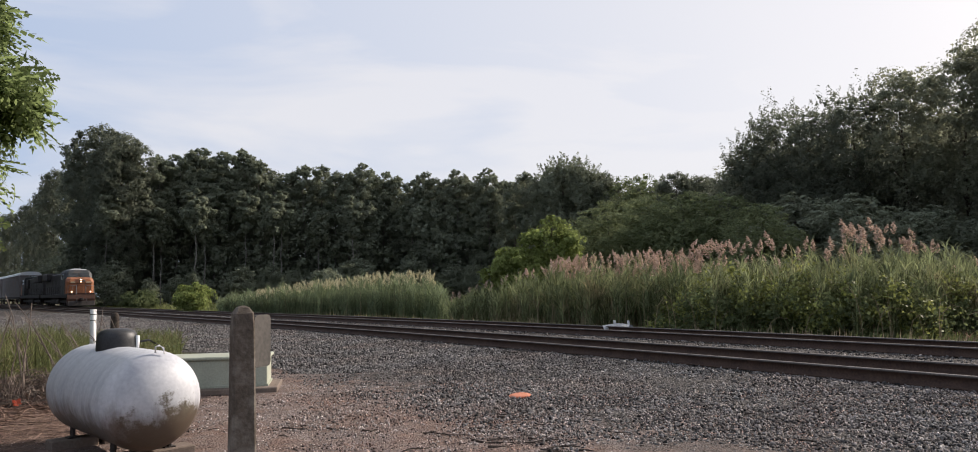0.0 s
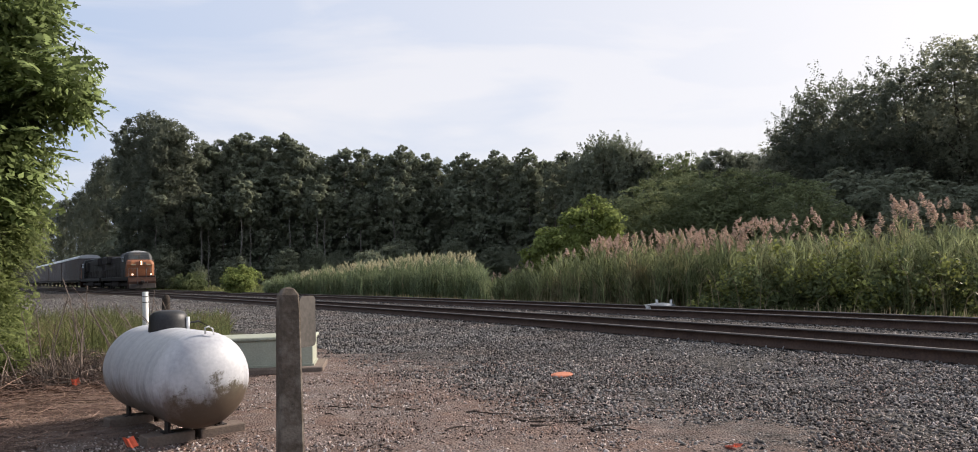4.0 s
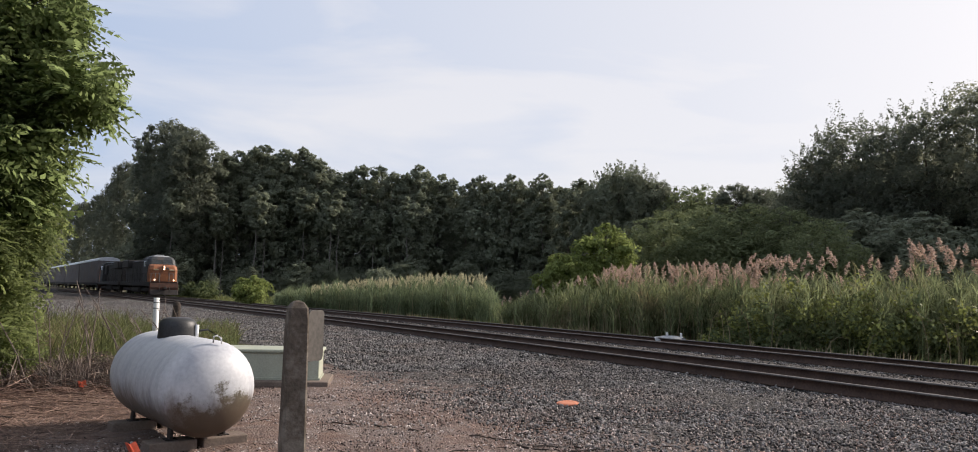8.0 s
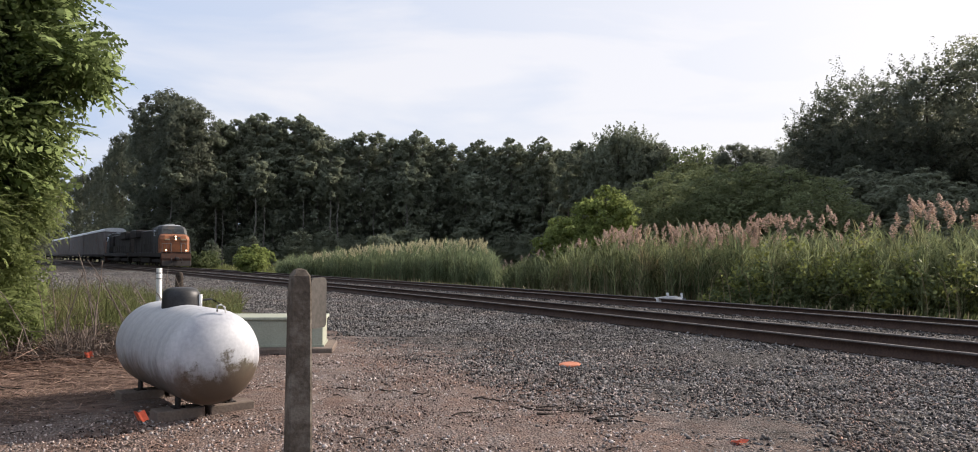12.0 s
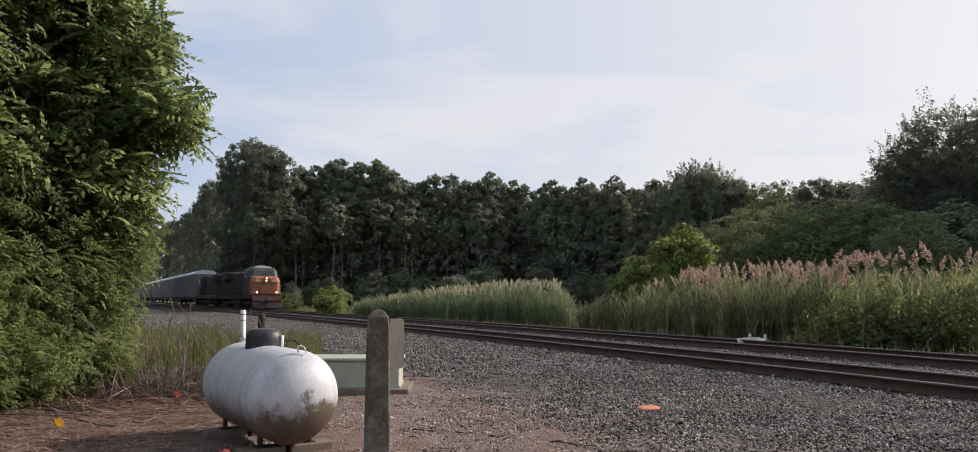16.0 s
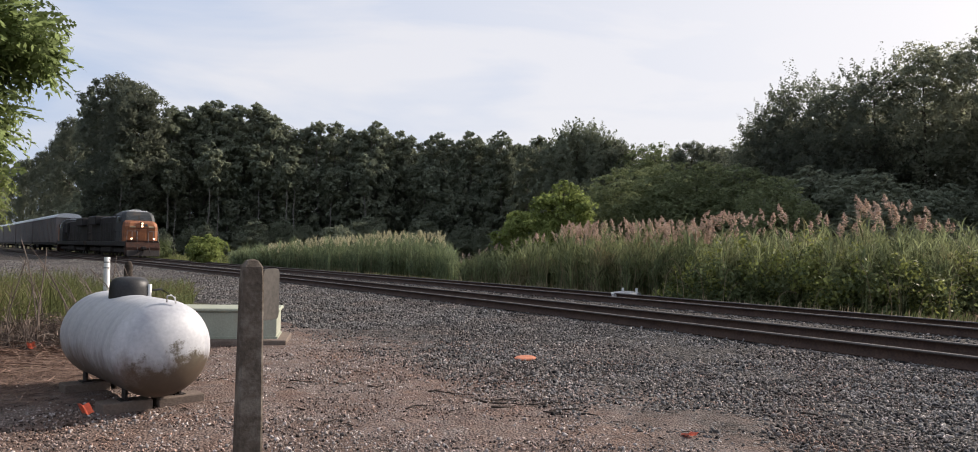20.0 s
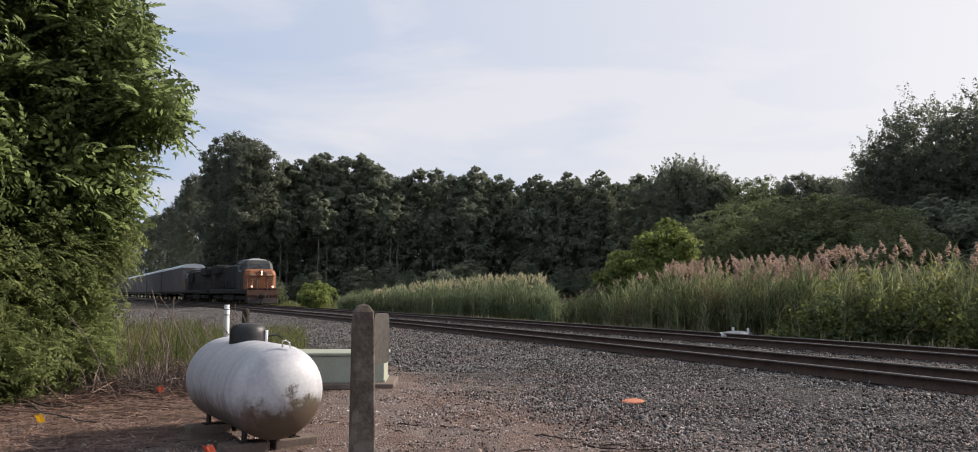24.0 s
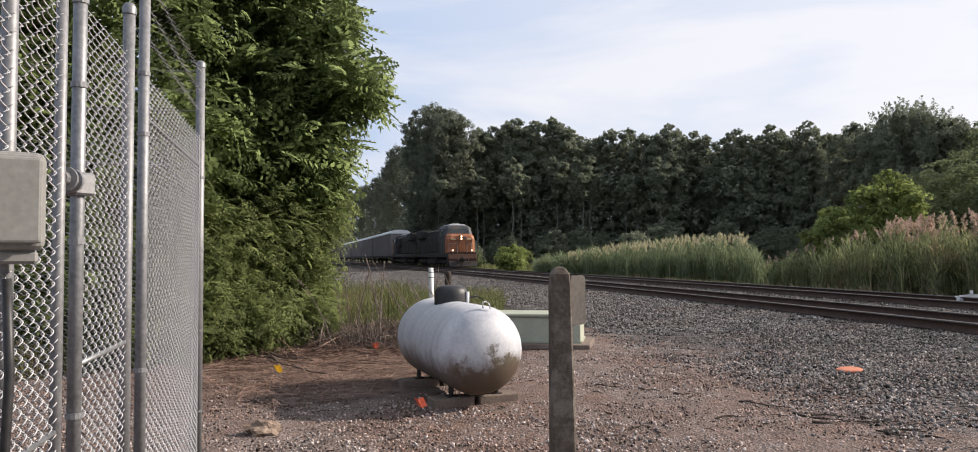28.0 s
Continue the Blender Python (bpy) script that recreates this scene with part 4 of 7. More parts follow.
    for az in np.arange(26.5, -3, -1.7):         # low shrubs before the trunks
        x, y = polar(az + rng.uniform(-0.7, 0.7), rng.uniform(114, 119))
        h = rng.uniform(3.5, 7.5)
        place(kinds[3], x, y, rng.uniform(0, 360), (h / 20 * rng.uniform(1.1, 1.7), h / 20), "low shrubby tree before the wood's trunks")
    # the taller, nearer wood
    for az, d, el in ((-20.0, 94, 11.3), (-21.6, 92, 12.9), (-24.2, 88, 12.8), (-26.8, 86, 13.5), (-30, 84, 14.9), (-33, 82, 15.4), (-36, 80, 17.0), (-39, 79, 18.0), (-42.3, 78, 17.6), (-45, 79, 16.4),
                      (-47.6, 80, 14.6), (-50.5, 78, 16.2), (-53.5, 78, 17.4)):
        h = 1.03 * (0.8 + d * tan(radians(el)))
        x, y = polar(az, d)
        place(fine[2 if az > -27 else 3 if -44 < az < -29 or az < -48 else rng.choice((0, 1))], x, y, rng.uniform(0, 360), (h / 20 * rng.uniform(1.0, 1.2), h / 20))
    for az in np.arange(-18, -56, -2.2):
        d = rng.uniform(70, 80)
        h = rng.uniform(7, 11)
        x, y = polar(az, d)
        place(kinds[3], x, y, rng.uniform(0, 360), (h / 20 * 1.7, h / 20), "small dark understorey tree in the wood")
    for az in np.arange(-20, -57, -2.8):
        d = rng.uniform(92, 102)
        h = 1.2 + d * tan(radians(np.interp(az, [-50, -40, -30, -20], [12.0, 12.6, 11.6, 10.6])))
        x, y = polar(az, d)
        place(fine[0], x, y, rng.uniform(0, 360), (h / 20 * 1.3, h / 20))
    # lighter trees in front of the wood
    for az, d, el in ((-9.5, 84, 7.2), (-12.4, 80, 7.5), (-15, 76, 7.7), (-17.8, 74, 7.4), (-20.5, 64, 6.5)):
        h = 1.2 + d * tan(radians(el))
        x, y = polar(az, d)
        place(kinds[4], x, y, rng.uniform(0, 360), (h / 20 * 1.6, h / 20))
    for k in kinds + fine:
        x, y = polar(rng.uniform(20, 50), 160)
        k.matrix_basis = pose(x, y, -0.3)
    # dense growth deep in the wood
    nr = np.random.RandomState(9)
    for n, back, top, lo, hi, leaf in ((640, -3, 15, 1.5, 2.6, 0.6), (380, 8, 13, 2.6, 3.8, 1.0)):
        az = np.linspace(-57, 62, n) + nr.uniform(-1, 1, n)
        d = np.interp(az, [-58, -22, -17, 24, 26, 28, 30, 31.5, 33, 34.5, 36.5, 37, 62], [90, 102, 122, 128, 128, 130, 142, 158, 190, 230, 240, 132, 132]) + back + nr.uniform(0, 8, n)
        lobes = np.column_stack([-np.sin(np.radians(az)) * d, np.cos(np.radians(az)) * d, top * nr.rand(n) ** 1.2, nr.uniform(lo, hi, n), nr.uniform(0.9, 1.4, n)])
        lobes[:, 2:4] *= np.maximum(1, np.minimum(d, 260) / 150)[:, None]
        lobes = lobes[clear_of_line(lobes[:, 0], lobes[:, 1], 6.5)]
        v, fc = foliage(nr, lobes, 15, 11, leaf, inner=0.5)
        tagged(mesh_from("thicket", v, fc, M["leaf_far_hazed"]), "dense dark undergrowth deep in the wood", "undergrowth", kind="stuff")


grove()


def single_trees():
    def stand(t, az, d):
        x, y = polar(az, d)
        t.matrix_basis = pose(x, y, float(ground_z(x, y)))

    bark, bright = M["bark"], M["leaf_bright"]
    stand(make_tree("young_tree", 31, 9.5, 4.7, 0.05, 38, 22, 14, 0.38, bark, M["leaf_sun"], "bright yellow-green leafy tree standing alone by the line", 0.34, 0.16, lobe=0.34, puff=0.44, loose=0.6, shape=feather_leaf(5), core=(0.8, 22, 9)), -45.2, 35)
    stand(make_tree("small_tree", 32, 4.0, 1.75, 0.15, 18, 16, 30, 0.15, bark, bright, "light green bushy small tree behind the reeds", 0.45, 0.07, lobe=0.42, puff=0.4, loose=0.4), -2.1, 37.5)
    stand(make_tree("small_tree", 36, 5.7, 1.6, 0.3, 16, 16, 30, 0.15, bark, bright, "light green small tree rising behind the reeds", 0.6, 0.07, lobe=0.42, puff=0.4, loose=0.4), -5.0, 38.5)
    stand(make_tree("bush", 33, 2.4, 1.65, 0.05, 14, 14, 26, 0.15, bark, bright, "round light green bush beside the far track", 0.4, 0.05, "bush", puff=0.4, loose=0.4), 21.9, 62)
    stand(make_tree("bush", 34, 2.6, 2.3, 0.05, 14, 12, 24, 0.2, bark, M["leaf_mid"], "low green bush beyond the far track", 0.4, 0.05, "bush", puff=0.4), 25.2, 98)
    stand(make_tree("bush", 35, 5.4, 2.4, 0.1, 14, 14, 24, 0.26, bark, M["leaf_far_hazed"], "green young tree against the dark wood", 0.5, 0.07, "bush", puff=0.4), 12.4, 105)


single_trees()


# big trees with feathered leaves
def aimed(rng, out, roll=0.5):
    """Turning matrices whose x axis points along out, their z axis near to up."""
    x = out / np.linalg.norm(out, axis=1)[:, None]
    up = np.array([0, 0, 1.0]) + rng.normal(0, roll * 0.5, (len(x), 3))
    y = np.cross(up, x)
    y /= np.linalg.norm(y, axis=1)[:, None]
    z = np.cross(x, y)
    return np.stack([x, y, z], -1)


def feather_tree(name, label, trunk_at, height, lobes, sprays, leaf, seed, material, trunk_r=0.17):
    rng, nr = random.Random(seed), np.random.RandomState(seed)
    tx, ty = trunk_at
    thing = empty(name, pose(tx, ty, 0))
    tagged(thing, label, "tree")
    bm = bmesh.new()
    branch(bm, rng, (0, 0, -0.3), (0.3, -0.2, height * 0.85), trunk_r, trunk_r * 0.25, 0.03, 8, 10)
    part("trunk", bm, M["bark"], thing, smooth=True)
    tv, tf = feather_leaf()
    ats, outs = [], []
    wsum = sum(r * r for *_, r in lobes)
    for az, d, z, r in lobes:
        x, y = polar(az, d)
        c = Vector((x - tx, y - ty, z))
        bm = bmesh.new()
        start = Vector((0.1, 0, min(height * 0.7, max(0.3, z - 1.4))))
        pts = branch(bm, rng, start, c, trunk_r * 0.35, 0.015, 0.12, 5, 6)
        n = max(4, int(sprays * r * r / wsum))
        for k in range(n):
            dv = nr.normal(size=3)
            dv /= np.linalg.norm(dv)
            dv[2] *= 0.9
            tip = np.array(c) + dv * r * nr.uniform(0.45, 1.0)
            tip[2] = max(tip[2], 0.15)
            if k % 5 == 0:
                branch(bm, rng, pts[3], Vector(tip), 0.018, 0.005, 0.1, 3, 4)
            m, turn = nr.randint(6, 10), nr.uniform(0, 2 * pi)
            for q in range(m):          # a whorl of leaves at the twig's end
                a = turn + 2 * pi * q / m + nr.normal(0, 0.3)
                o = np.array([cos(a), sin(a), nr.uniform(-0.6, 0.4)]) + 0.6 * dv
                ats.append(tip + nr.normal(0, 0.06, 3) - dv * 0.05 * q)
                outs.append(o)
        part("limb", bm, M["bark"], thing, smooth=True)
    ats, outs = np.array(ats), np.array(outs)
    ats[:, 2] = np.maximum(ats[:, 2], 0.2)
    v, fc = scatter(tv, tf, ats, aimed(nr, outs, 0.6), leaf * nr.uniform(0.6, 1.2, len(ats)))
    v[:, 2] = np.maximum(v[:, 2], 0.02)
    mesh_from("crown", v, fc, material, thing)
    inner = [(polar(az, d)[0] - tx, polar(az, d)[1] - ty, z, r * 0.86, 1.0) for az, d, z, r in lobes]
    v, fc = foliage(nr, inner, 40, 9, leaf * 0.85, 0.4, loose=0.6, floor=0.05, inner=1.0, shape=feather_leaf(5))
    mesh_from("inner_leaves", v, fc, material, thing)
    return thing


def left_trees():
    lobes = [(34.5, 14.0, 4.75, 0.85), (37.5, 14.4, 6.0, 1.05), (40.6, 14.8, 7.4, 1.3), (38.4, 14.6, 4.7, 1.2), (37.2, 14.0, 3.55, 0.9), (39.2, 13.9, 2.9, 1.0), (37.2, 13.8, 2.75, 0.65), (43, 15.0, 6.4, 1.7), (41.5, 14.4, 4.3, 1.3), (46, 15, 9.2, 1.8), (44, 14.5, 3.4, 1.2),
             (45, 15.5, 9.6, 1.3), (41, 14.2, 2.8, 0.9)]
    feather_tree("broadleaf_tree", "big green tree with feathered leaves beside the yard", polar(42.0, 15.6), 10.5, lobes, 820, 0.6, 61, M["leaf_near"])
    lobes = [(47.5, 13.0, 3.2, 1.5), (50, 13.5, 5.6, 1.8), (54, 13.0, 3.8, 1.7), (57, 13.5, 6.2, 1.9), (52, 14.5, 8.2, 1.9), (60, 13.0, 4.0, 1.8), (49, 12.6, 1.5, 1.2), (55, 12.0, 1.6, 1.3), (64, 13, 5, 2.2)]
    feather_tree("broadleaf_tree", "green tree with feathered leaves behind the fence", polar(53.0, 14.4), 9.5, lobes, 560, 0.55, 62, M["leaf_near"])
    lobes = [(52, 17, 4.5, 2.2), (56, 17, 7.5, 2.4), (60, 17, 4.0, 2.4), (64, 17, 7, 2.6), (59, 18, 10.5, 2.6), (51, 18, 11, 2.4), (66, 17, 3, 2.4), (54, 16.5, 1.8, 1.8), (62, 16.5, 1.8, 2.0)]
    feather_tree("broadleaf_tree", "tall green tree with feathered leaves behind the fence", polar(58.0, 17.5), 12.0, lobes, 560, 0.58, 64, M["leaf_near"])
    lobes = [(36.9, 13.6, 2.25, 0.7), (38.6, 13.4, 1.25, 0.85), (39.6, 13.3, 1.9, 0.9), (42.5, 12.9, 1.3, 1.0), (45.5, 12.6, 1.6, 1.1), (37.2, 14.2, 0.9, 0.6), (37.5, 12.6, 0.5, 0.6), (40.5, 12.1, 0.45, 0.65), (43.5, 11.7, 0.5, 0.7), (47, 11.4, 0.6, 0.8)]
    feather_tree("shrub", "leafy green shrub at the foot of the tree", polar(40.0, 13.6), 2.6, lobes, 800, 0.3, 63, M["leaf_shrub"], 0.05)


left_trees()


def blades(name, label, rows, material, seed, category="grass", parent=None):
    """Upright bent blades: rows of (x, y, z, height, width, lean)."""
    rng = np.random.RandomState(seed)
    r = np.asarray(rows)
    n = len(r)
    ang, face = rng.uniform(0, 2 * pi, n), rng.uniform(0, 2 * pi, n)
    lx, ly = np.cos(ang) * r[:, 5] * r[:, 3], np.sin(ang) * r[:, 5] * r[:, 3]
    wx, wy = np.cos(face) * r[:, 4] / 2, np.sin(face) * r[:, 4] / 2
    vs = []
    for k, wk in ((0, 1.0), (0.45, 0.9), (0.8, 0.55), (1.0, 0.06)):
        px, py, pz = r[:, 0] + lx * k * k, r[:, 1] + ly * k * k, r[:, 2] + r[:, 3] * k * (1 - 0.25 * k * r[:, 5])
        vs += [np.stack([px - wx * wk, py - wy * wk, pz], 1), np.stack([px + wx * wk, py + wy * wk, pz], 1)]
    v = np.stack(vs, 1).reshape(-1, 3)
    q = np.array([(0, 1, 3, 2), (2, 3, 5, 4), (4, 5, 7, 6)])
    fc = (q[None] + (np.arange(n) * 8)[:, None, None]).reshape(-1, 4)
    ob = mesh_from(name, v, fc, material, parent)
    return tagged(ob, label, category, kind="stuff")


def reed_bed(label, n, az_range, d_of, depth, height_of, seed, plumes, dry=0.2, plume_len=0.4, plume_mat="plume", reed="reed"):
    rng = np.random.RandomState(seed)
    az = rng.uniform(*az_range, n)
    d = np.array([d_of(a) for a in az]) + depth * rng.rand(n) ** 1.2 + 0.5 * np.sin(az * 2.7) + 0.35 * np.sin(az * 6.1 + 1)
    x, y = -np.sin(np.radians(az)) * d, np.cos(np.radians(az)) * d
    z = ground_z(x, y)
    hh = np.array([height_of(a) for a in az]) * (1 - 0.55 * rng.rand(n) ** 1.5) * (1 + 0.08 * np.sin(az * 2.1) + 0.1 * np.sin(az * 5.3 + 1) + 0.08 * np.sin(az * 13.0) + 0.06 * np.sin(az * 31.0 + 2))
    stalk = np.column_stack([x, y, z, hh, rng.uniform(0.014, 0.032, n), rng.uniform(0.02, 0.16, n)])
    isdry = rng.rand(n) < dry
    bed = blades("reed_bed", label, stalk[~isdry], M[reed], seed, "reeds")
    # leaves along the stalks
    k = rng.randint(0, n, n * 5)
    f = rng.uniform(0.15, 0.95, len(k))
    lf = np.column_stack([x[k] + rng.uniform(-0.08, 0.08, len(k)), y[k] + rng.uniform(-0.08, 0.08, len(k)), z[k] + hh[k] * f, rng.uniform(0.3, 0.6, len(k)), rng.uniform(0.02, 0.045, len(k)), rng.uniform(0.3, 1.3, len(k))])
    blades("reed_leaf", "", lf, M[reed], seed + 1, "", bed)
    if isdry.any():
        dr = stalk[isdry].copy()
        dr[:, 3] *= 0.72
        blades("dry_stalk", "dry straw-coloured stalks", dr, M["reed_dry"], seed + 2, "", bed)
    # feathery heads
    pr = np.random.RandomState(seed + 5)
    m = 115
    ang, t = pr.uniform(0, 2 * pi, m), pr.rand(m)
    rad = 0.25 * np.sin(pi * np.clip(t * 0.9 + 0.12, 0, 1)) * pr.uniform(0.3, 1, m)
    at = np.column_stack([rad * np.cos(ang) + 0.3 * t * t, rad * np.sin(ang), t])
    plume_v, plume_f = scatter(LEAF_V, LEAF_F, at, turns(pr, m, 1.0), pr.uniform(0.1, 0.24, m))
    me = None
    for a, dd, h, s in plumes:
        px, py = polar(a, dd)
        if me is None:
            ob = mesh_from("plume", plume_v * plume_len, plume_f, M[plume_mat], bed)
            me = ob.data
        else:
            ob = new("plume", me)
            ob.parent = bed
        ob.matrix_basis = pose(px, py, h, pr.uniform(-12, 12), pr.uniform(-14, 14), pr.uniform(0, 360)) @ Matrix.Diagonal((s, s, s, 1))
    return bed


def build_reeds():
    rng = random.Random(77)
    far_edge = lambda az: float(np.interp(az, [-40, -35, -31, -27, -20, -10, -4, 2], [35, 32, 27, 24.2, 24, 27, 31, 36]))
    tall = lambda az: float(np.interp(az, [-40, -36, -31, -27, -22, -12, -6, -2, 1, 3], [1.5, 2.3, 2.8, 2.72, 2.4, 2.45, 2.45, 2.15, 1.6, 1.2]))
    pl = []
    for _ in range(190):
        a = rng.uniform(-16, -4.5)
        d = far_edge(a) + rng.uniform(0.4, 4)
        pl.append((a, d, tall(a) * rng.uniform(0.88, 1.18) - 0.25, rng.uniform(0.6, 1.1)))
    for _ in range(84):
        a = rng.choice((rng.uniform(-31.5, -13), rng.gauss(-27.5, 1.6), rng.gauss(-17, 1.5)))
        d = far_edge(a) + rng.uniform(0.2, 3.5)
        pl.append((a, d, tall(a) * rng.uniform(0.94, 1.24) - 0.2, rng.uniform(0.65, 1.15)))
    for _ in range(12):
        a = rng.uniform(-38, -32)
        d = far_edge(a) + rng.uniform(0.2, 3)
        pl.append((a, d, rng.uniform(1.7, 3.0), rng.uniform(0.9, 1.4)))
    for _ in range(26):
        a = rng.uniform(-4.5, 3)
        d = far_edge(a) + rng.uniform(0.2, 3)
        pl.append((a, d, tall(a) * rng.uniform(0.9, 1.1) - 0.2, rng.uniform(0.6, 1.0)))
    reed_bed("tall green reeds with pinkish feathery heads beyond the tracks", 11800, (-41, 3), far_edge, 6.0, tall, 101, pl, 0.36)
    mid = lambda az: float(np.interp(az, [3, 10, 20], [42, 46, 56]))
    h2 = lambda az: float(np.interp(az, [3, 4.5, 8, 14, 18, 20], [1.2, 2.55, 2.6, 2.2, 1.6, 1.0]))
    pl2 = [(a, mid(a) + rng.uniform(0, 5), h2(a) * rng.uniform(0.8, 1.08) - 0.25, rng.uniform(0.7, 1.25)) for a in [rng.uniform(4.2, 18.5) for _ in range(420)]]
    reed_bed("lower bed of green reeds with pale heads", 6500, (3.2, 20), mid, 8.0, h2, 131, pl2, 0.07, 0.3, "plume_pale", "reed_low")


build_reeds()


def low_growth():
    """Vines over the reeds' foot, dry grass by the line, weeds and dead stalks in the yard's corner."""
    nr = np.random.RandomState(41)
    # upper lobes take a lighter leaf colour: sunlight on the tops is painted in
    for count, material, lo, hi, leaf, label in ((200, "leaf_mid", 0.0, 0.8, 0.13, "mound of dark green vines over the reeds' foot"), (150, "leaf_vine_lit", 0.6, 1.02, 0.12, "vine tops coloured lighter yellow-green as if sunlit over the reeds' foot")):
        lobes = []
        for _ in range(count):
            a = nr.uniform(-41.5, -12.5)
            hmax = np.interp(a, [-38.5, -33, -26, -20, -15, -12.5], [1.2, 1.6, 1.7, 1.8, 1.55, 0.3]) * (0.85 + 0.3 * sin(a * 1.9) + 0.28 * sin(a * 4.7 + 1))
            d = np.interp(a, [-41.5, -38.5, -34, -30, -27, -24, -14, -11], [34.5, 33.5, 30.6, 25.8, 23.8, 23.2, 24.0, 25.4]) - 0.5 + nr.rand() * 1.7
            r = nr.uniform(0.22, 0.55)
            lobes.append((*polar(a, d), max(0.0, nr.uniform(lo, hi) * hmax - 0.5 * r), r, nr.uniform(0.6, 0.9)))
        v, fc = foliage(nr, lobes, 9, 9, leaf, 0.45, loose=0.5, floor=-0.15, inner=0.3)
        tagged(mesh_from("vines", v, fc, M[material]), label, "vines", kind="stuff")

    def band(n, az, off, h, w, lean, material, name, label, seed, power=1.0):
        """Blades along the line between two offsets from the near track."""
        r = np.random.RandomState(seed)
        u = az[0] + (az[1] - az[0]) * r.rand(n) ** power
        o = r.uniform(off[0], off[1], n)
        x, y = on_line(u, o)
        z = ground_z(x, y)
        blades(name, label, np.column_stack([x, y, z - 0.02, r.uniform(h[0], h[1], n), np.full(n, w), r.uniform(lean[0], lean[1], n)]), material, seed)

    band(9000, (-40, 6), (6.9, 12), (0.12, 0.4), 0.025, (0.1, 0.7), M["reed_dry"], "dry_grass", "dry straw-coloured grass beyond the far track", 51)
    band(6000, (-40, 8), (10.5, 18), (0.2, 0.55), 0.035, (0.1, 0.6), M["grass"], "grass", "green grass beyond the far track", 52)
    band(5200, (8, 130), (7.4, 13), (0.15, 0.5), 0.05, (0.1, 0.6), M["grass"], "grass", "green grass verge beyond the far track", 53, 1.3)
    band(3000, (30, 150), (11, 30), (0.5, 1.1), 0.1, (0.1, 0.5), M["grass"], "tall_grass", "rough tall grass before the wood", 54)
    band(700, (5, 45), (6.6, 7.8), (0.2, 0.5), 0.03, (0.1, 0.7), M["reed_dry"], "dry_grass", "dry stalks at the ballast's foot", 55)

    # lush grass in the gap between the two reed beds
    r = np.random.RandomState(59)
    n = 4200
    a, d = r.uniform(0.3, 5.2, n), r.uniform(42, 62, n)
    x, y = -np.sin(np.radians(a)) * d, np.cos(np.radians(a)) * d
    blades("tall_grass", "lush green grass between the reed beds", np.column_stack([x, y, ground_z(x, y) - 0.02, r.uniform(0.5, 1.25, n), np.full(n, 0.05), r.uniform(0.1, 0.7, n)]), M["reed_low"], 60)

    # dry verge between the line and the young tree
    r = np.random.RandomState(57)
    n = 7000
    a, d = r.uniform(29, 64, n), r.uniform(21, 36, n)
    x, y = np.sin(np.radians(a)) * d, np.cos(np.radians(a)) * d
    u, w = to_uw(x, y)
    keep = (w - centre(u)) / np.hypot(1, slope(u)) > 7.0
    x, y, n = x[keep], y[keep], keep.sum()
    blades("dry_grass", "pinkish dry grass on the verge near the crossing", np.column_stack([x, y, ground_z(x, y) - 0.02, r.uniform(0.08, 0.34, n), np.full(n, 0.03), r.uniform(0.1, 0.8, n)]), M["verge"], 58)
    far = ((w - centre(u)) / np.hypot(1, slope(u)))[keep] > 9.3 + 1.6 * r.rand(n)
    x, y, n = x[far], y[far], far.sum()
    blades("grass", "green grass between the verge and the young tree", np.column_stack([x + 0.15, y, ground_z(x, y) - 0.02, r.uniform(0.15, 0.42, n), np.full(n, 0.03), r.uniform(0.1, 0.7, n)]), M["grass"], 61)

    # the yard's corner: grass, weeds, brambles
    r = np.random.RandomState(71)
    n = 30000
    az, d = r.uniform(22.5, 60, n), 10.8 + 16 * r.rand(n) ** 1.3
    x, y = -np.sin(np.radians(az)) * d, np.cos(np.radians(az)) * d
    u, w = to_uw(x, y)
    dc = (w - centre(u)) / np.hypot(1, slope(u))
    edge = np.interp(az, [22, 26, 30, 36, 45, 60], [17, 14.8, 13.3, 12.8, 11.6, 9.8])
    keep = (dc < -4.6) & (d > edge + r.uniform(0, 1.2, n))
    k = keep.sum()
    rows = np.column_stack([x[keep], y[keep], ground_z(x[keep], y[keep]), r.uniform(0.15, 0.62, k) * np.interp(az[keep], [22, 28, 30.5, 37, 40], [1, 1.05, 1.6, 1.6, 1]), np.full(k, 0.016), r.uniform(0.1, 0.9, k)])
    blades("weeds", "rough yellow-green weeds and grass in the yard's corner", rows, M["weed"], 72)
    # broad small leaves among the weeds
    m = 9000
    pick = r.randint(0, k, m)
    at = rows[pick, :3] + np.column_stack([r.normal(0, 0.1, m), r.normal(0, 0.1, m), r.uniform(0.05, 0.45, m)])
    v, fc = scatter(LEAF_V, LEAF_F, at, turns(r, m, 0.9), r.uniform(0.04, 0.1, m))
    tagged(mesh_from("weed_leaves", v, fc, M["leaf_mid"]), "small green weed leaves among the grass", "weeds", kind="stuff")
    bm = bmesh.new()
    rr = random.Random(73)
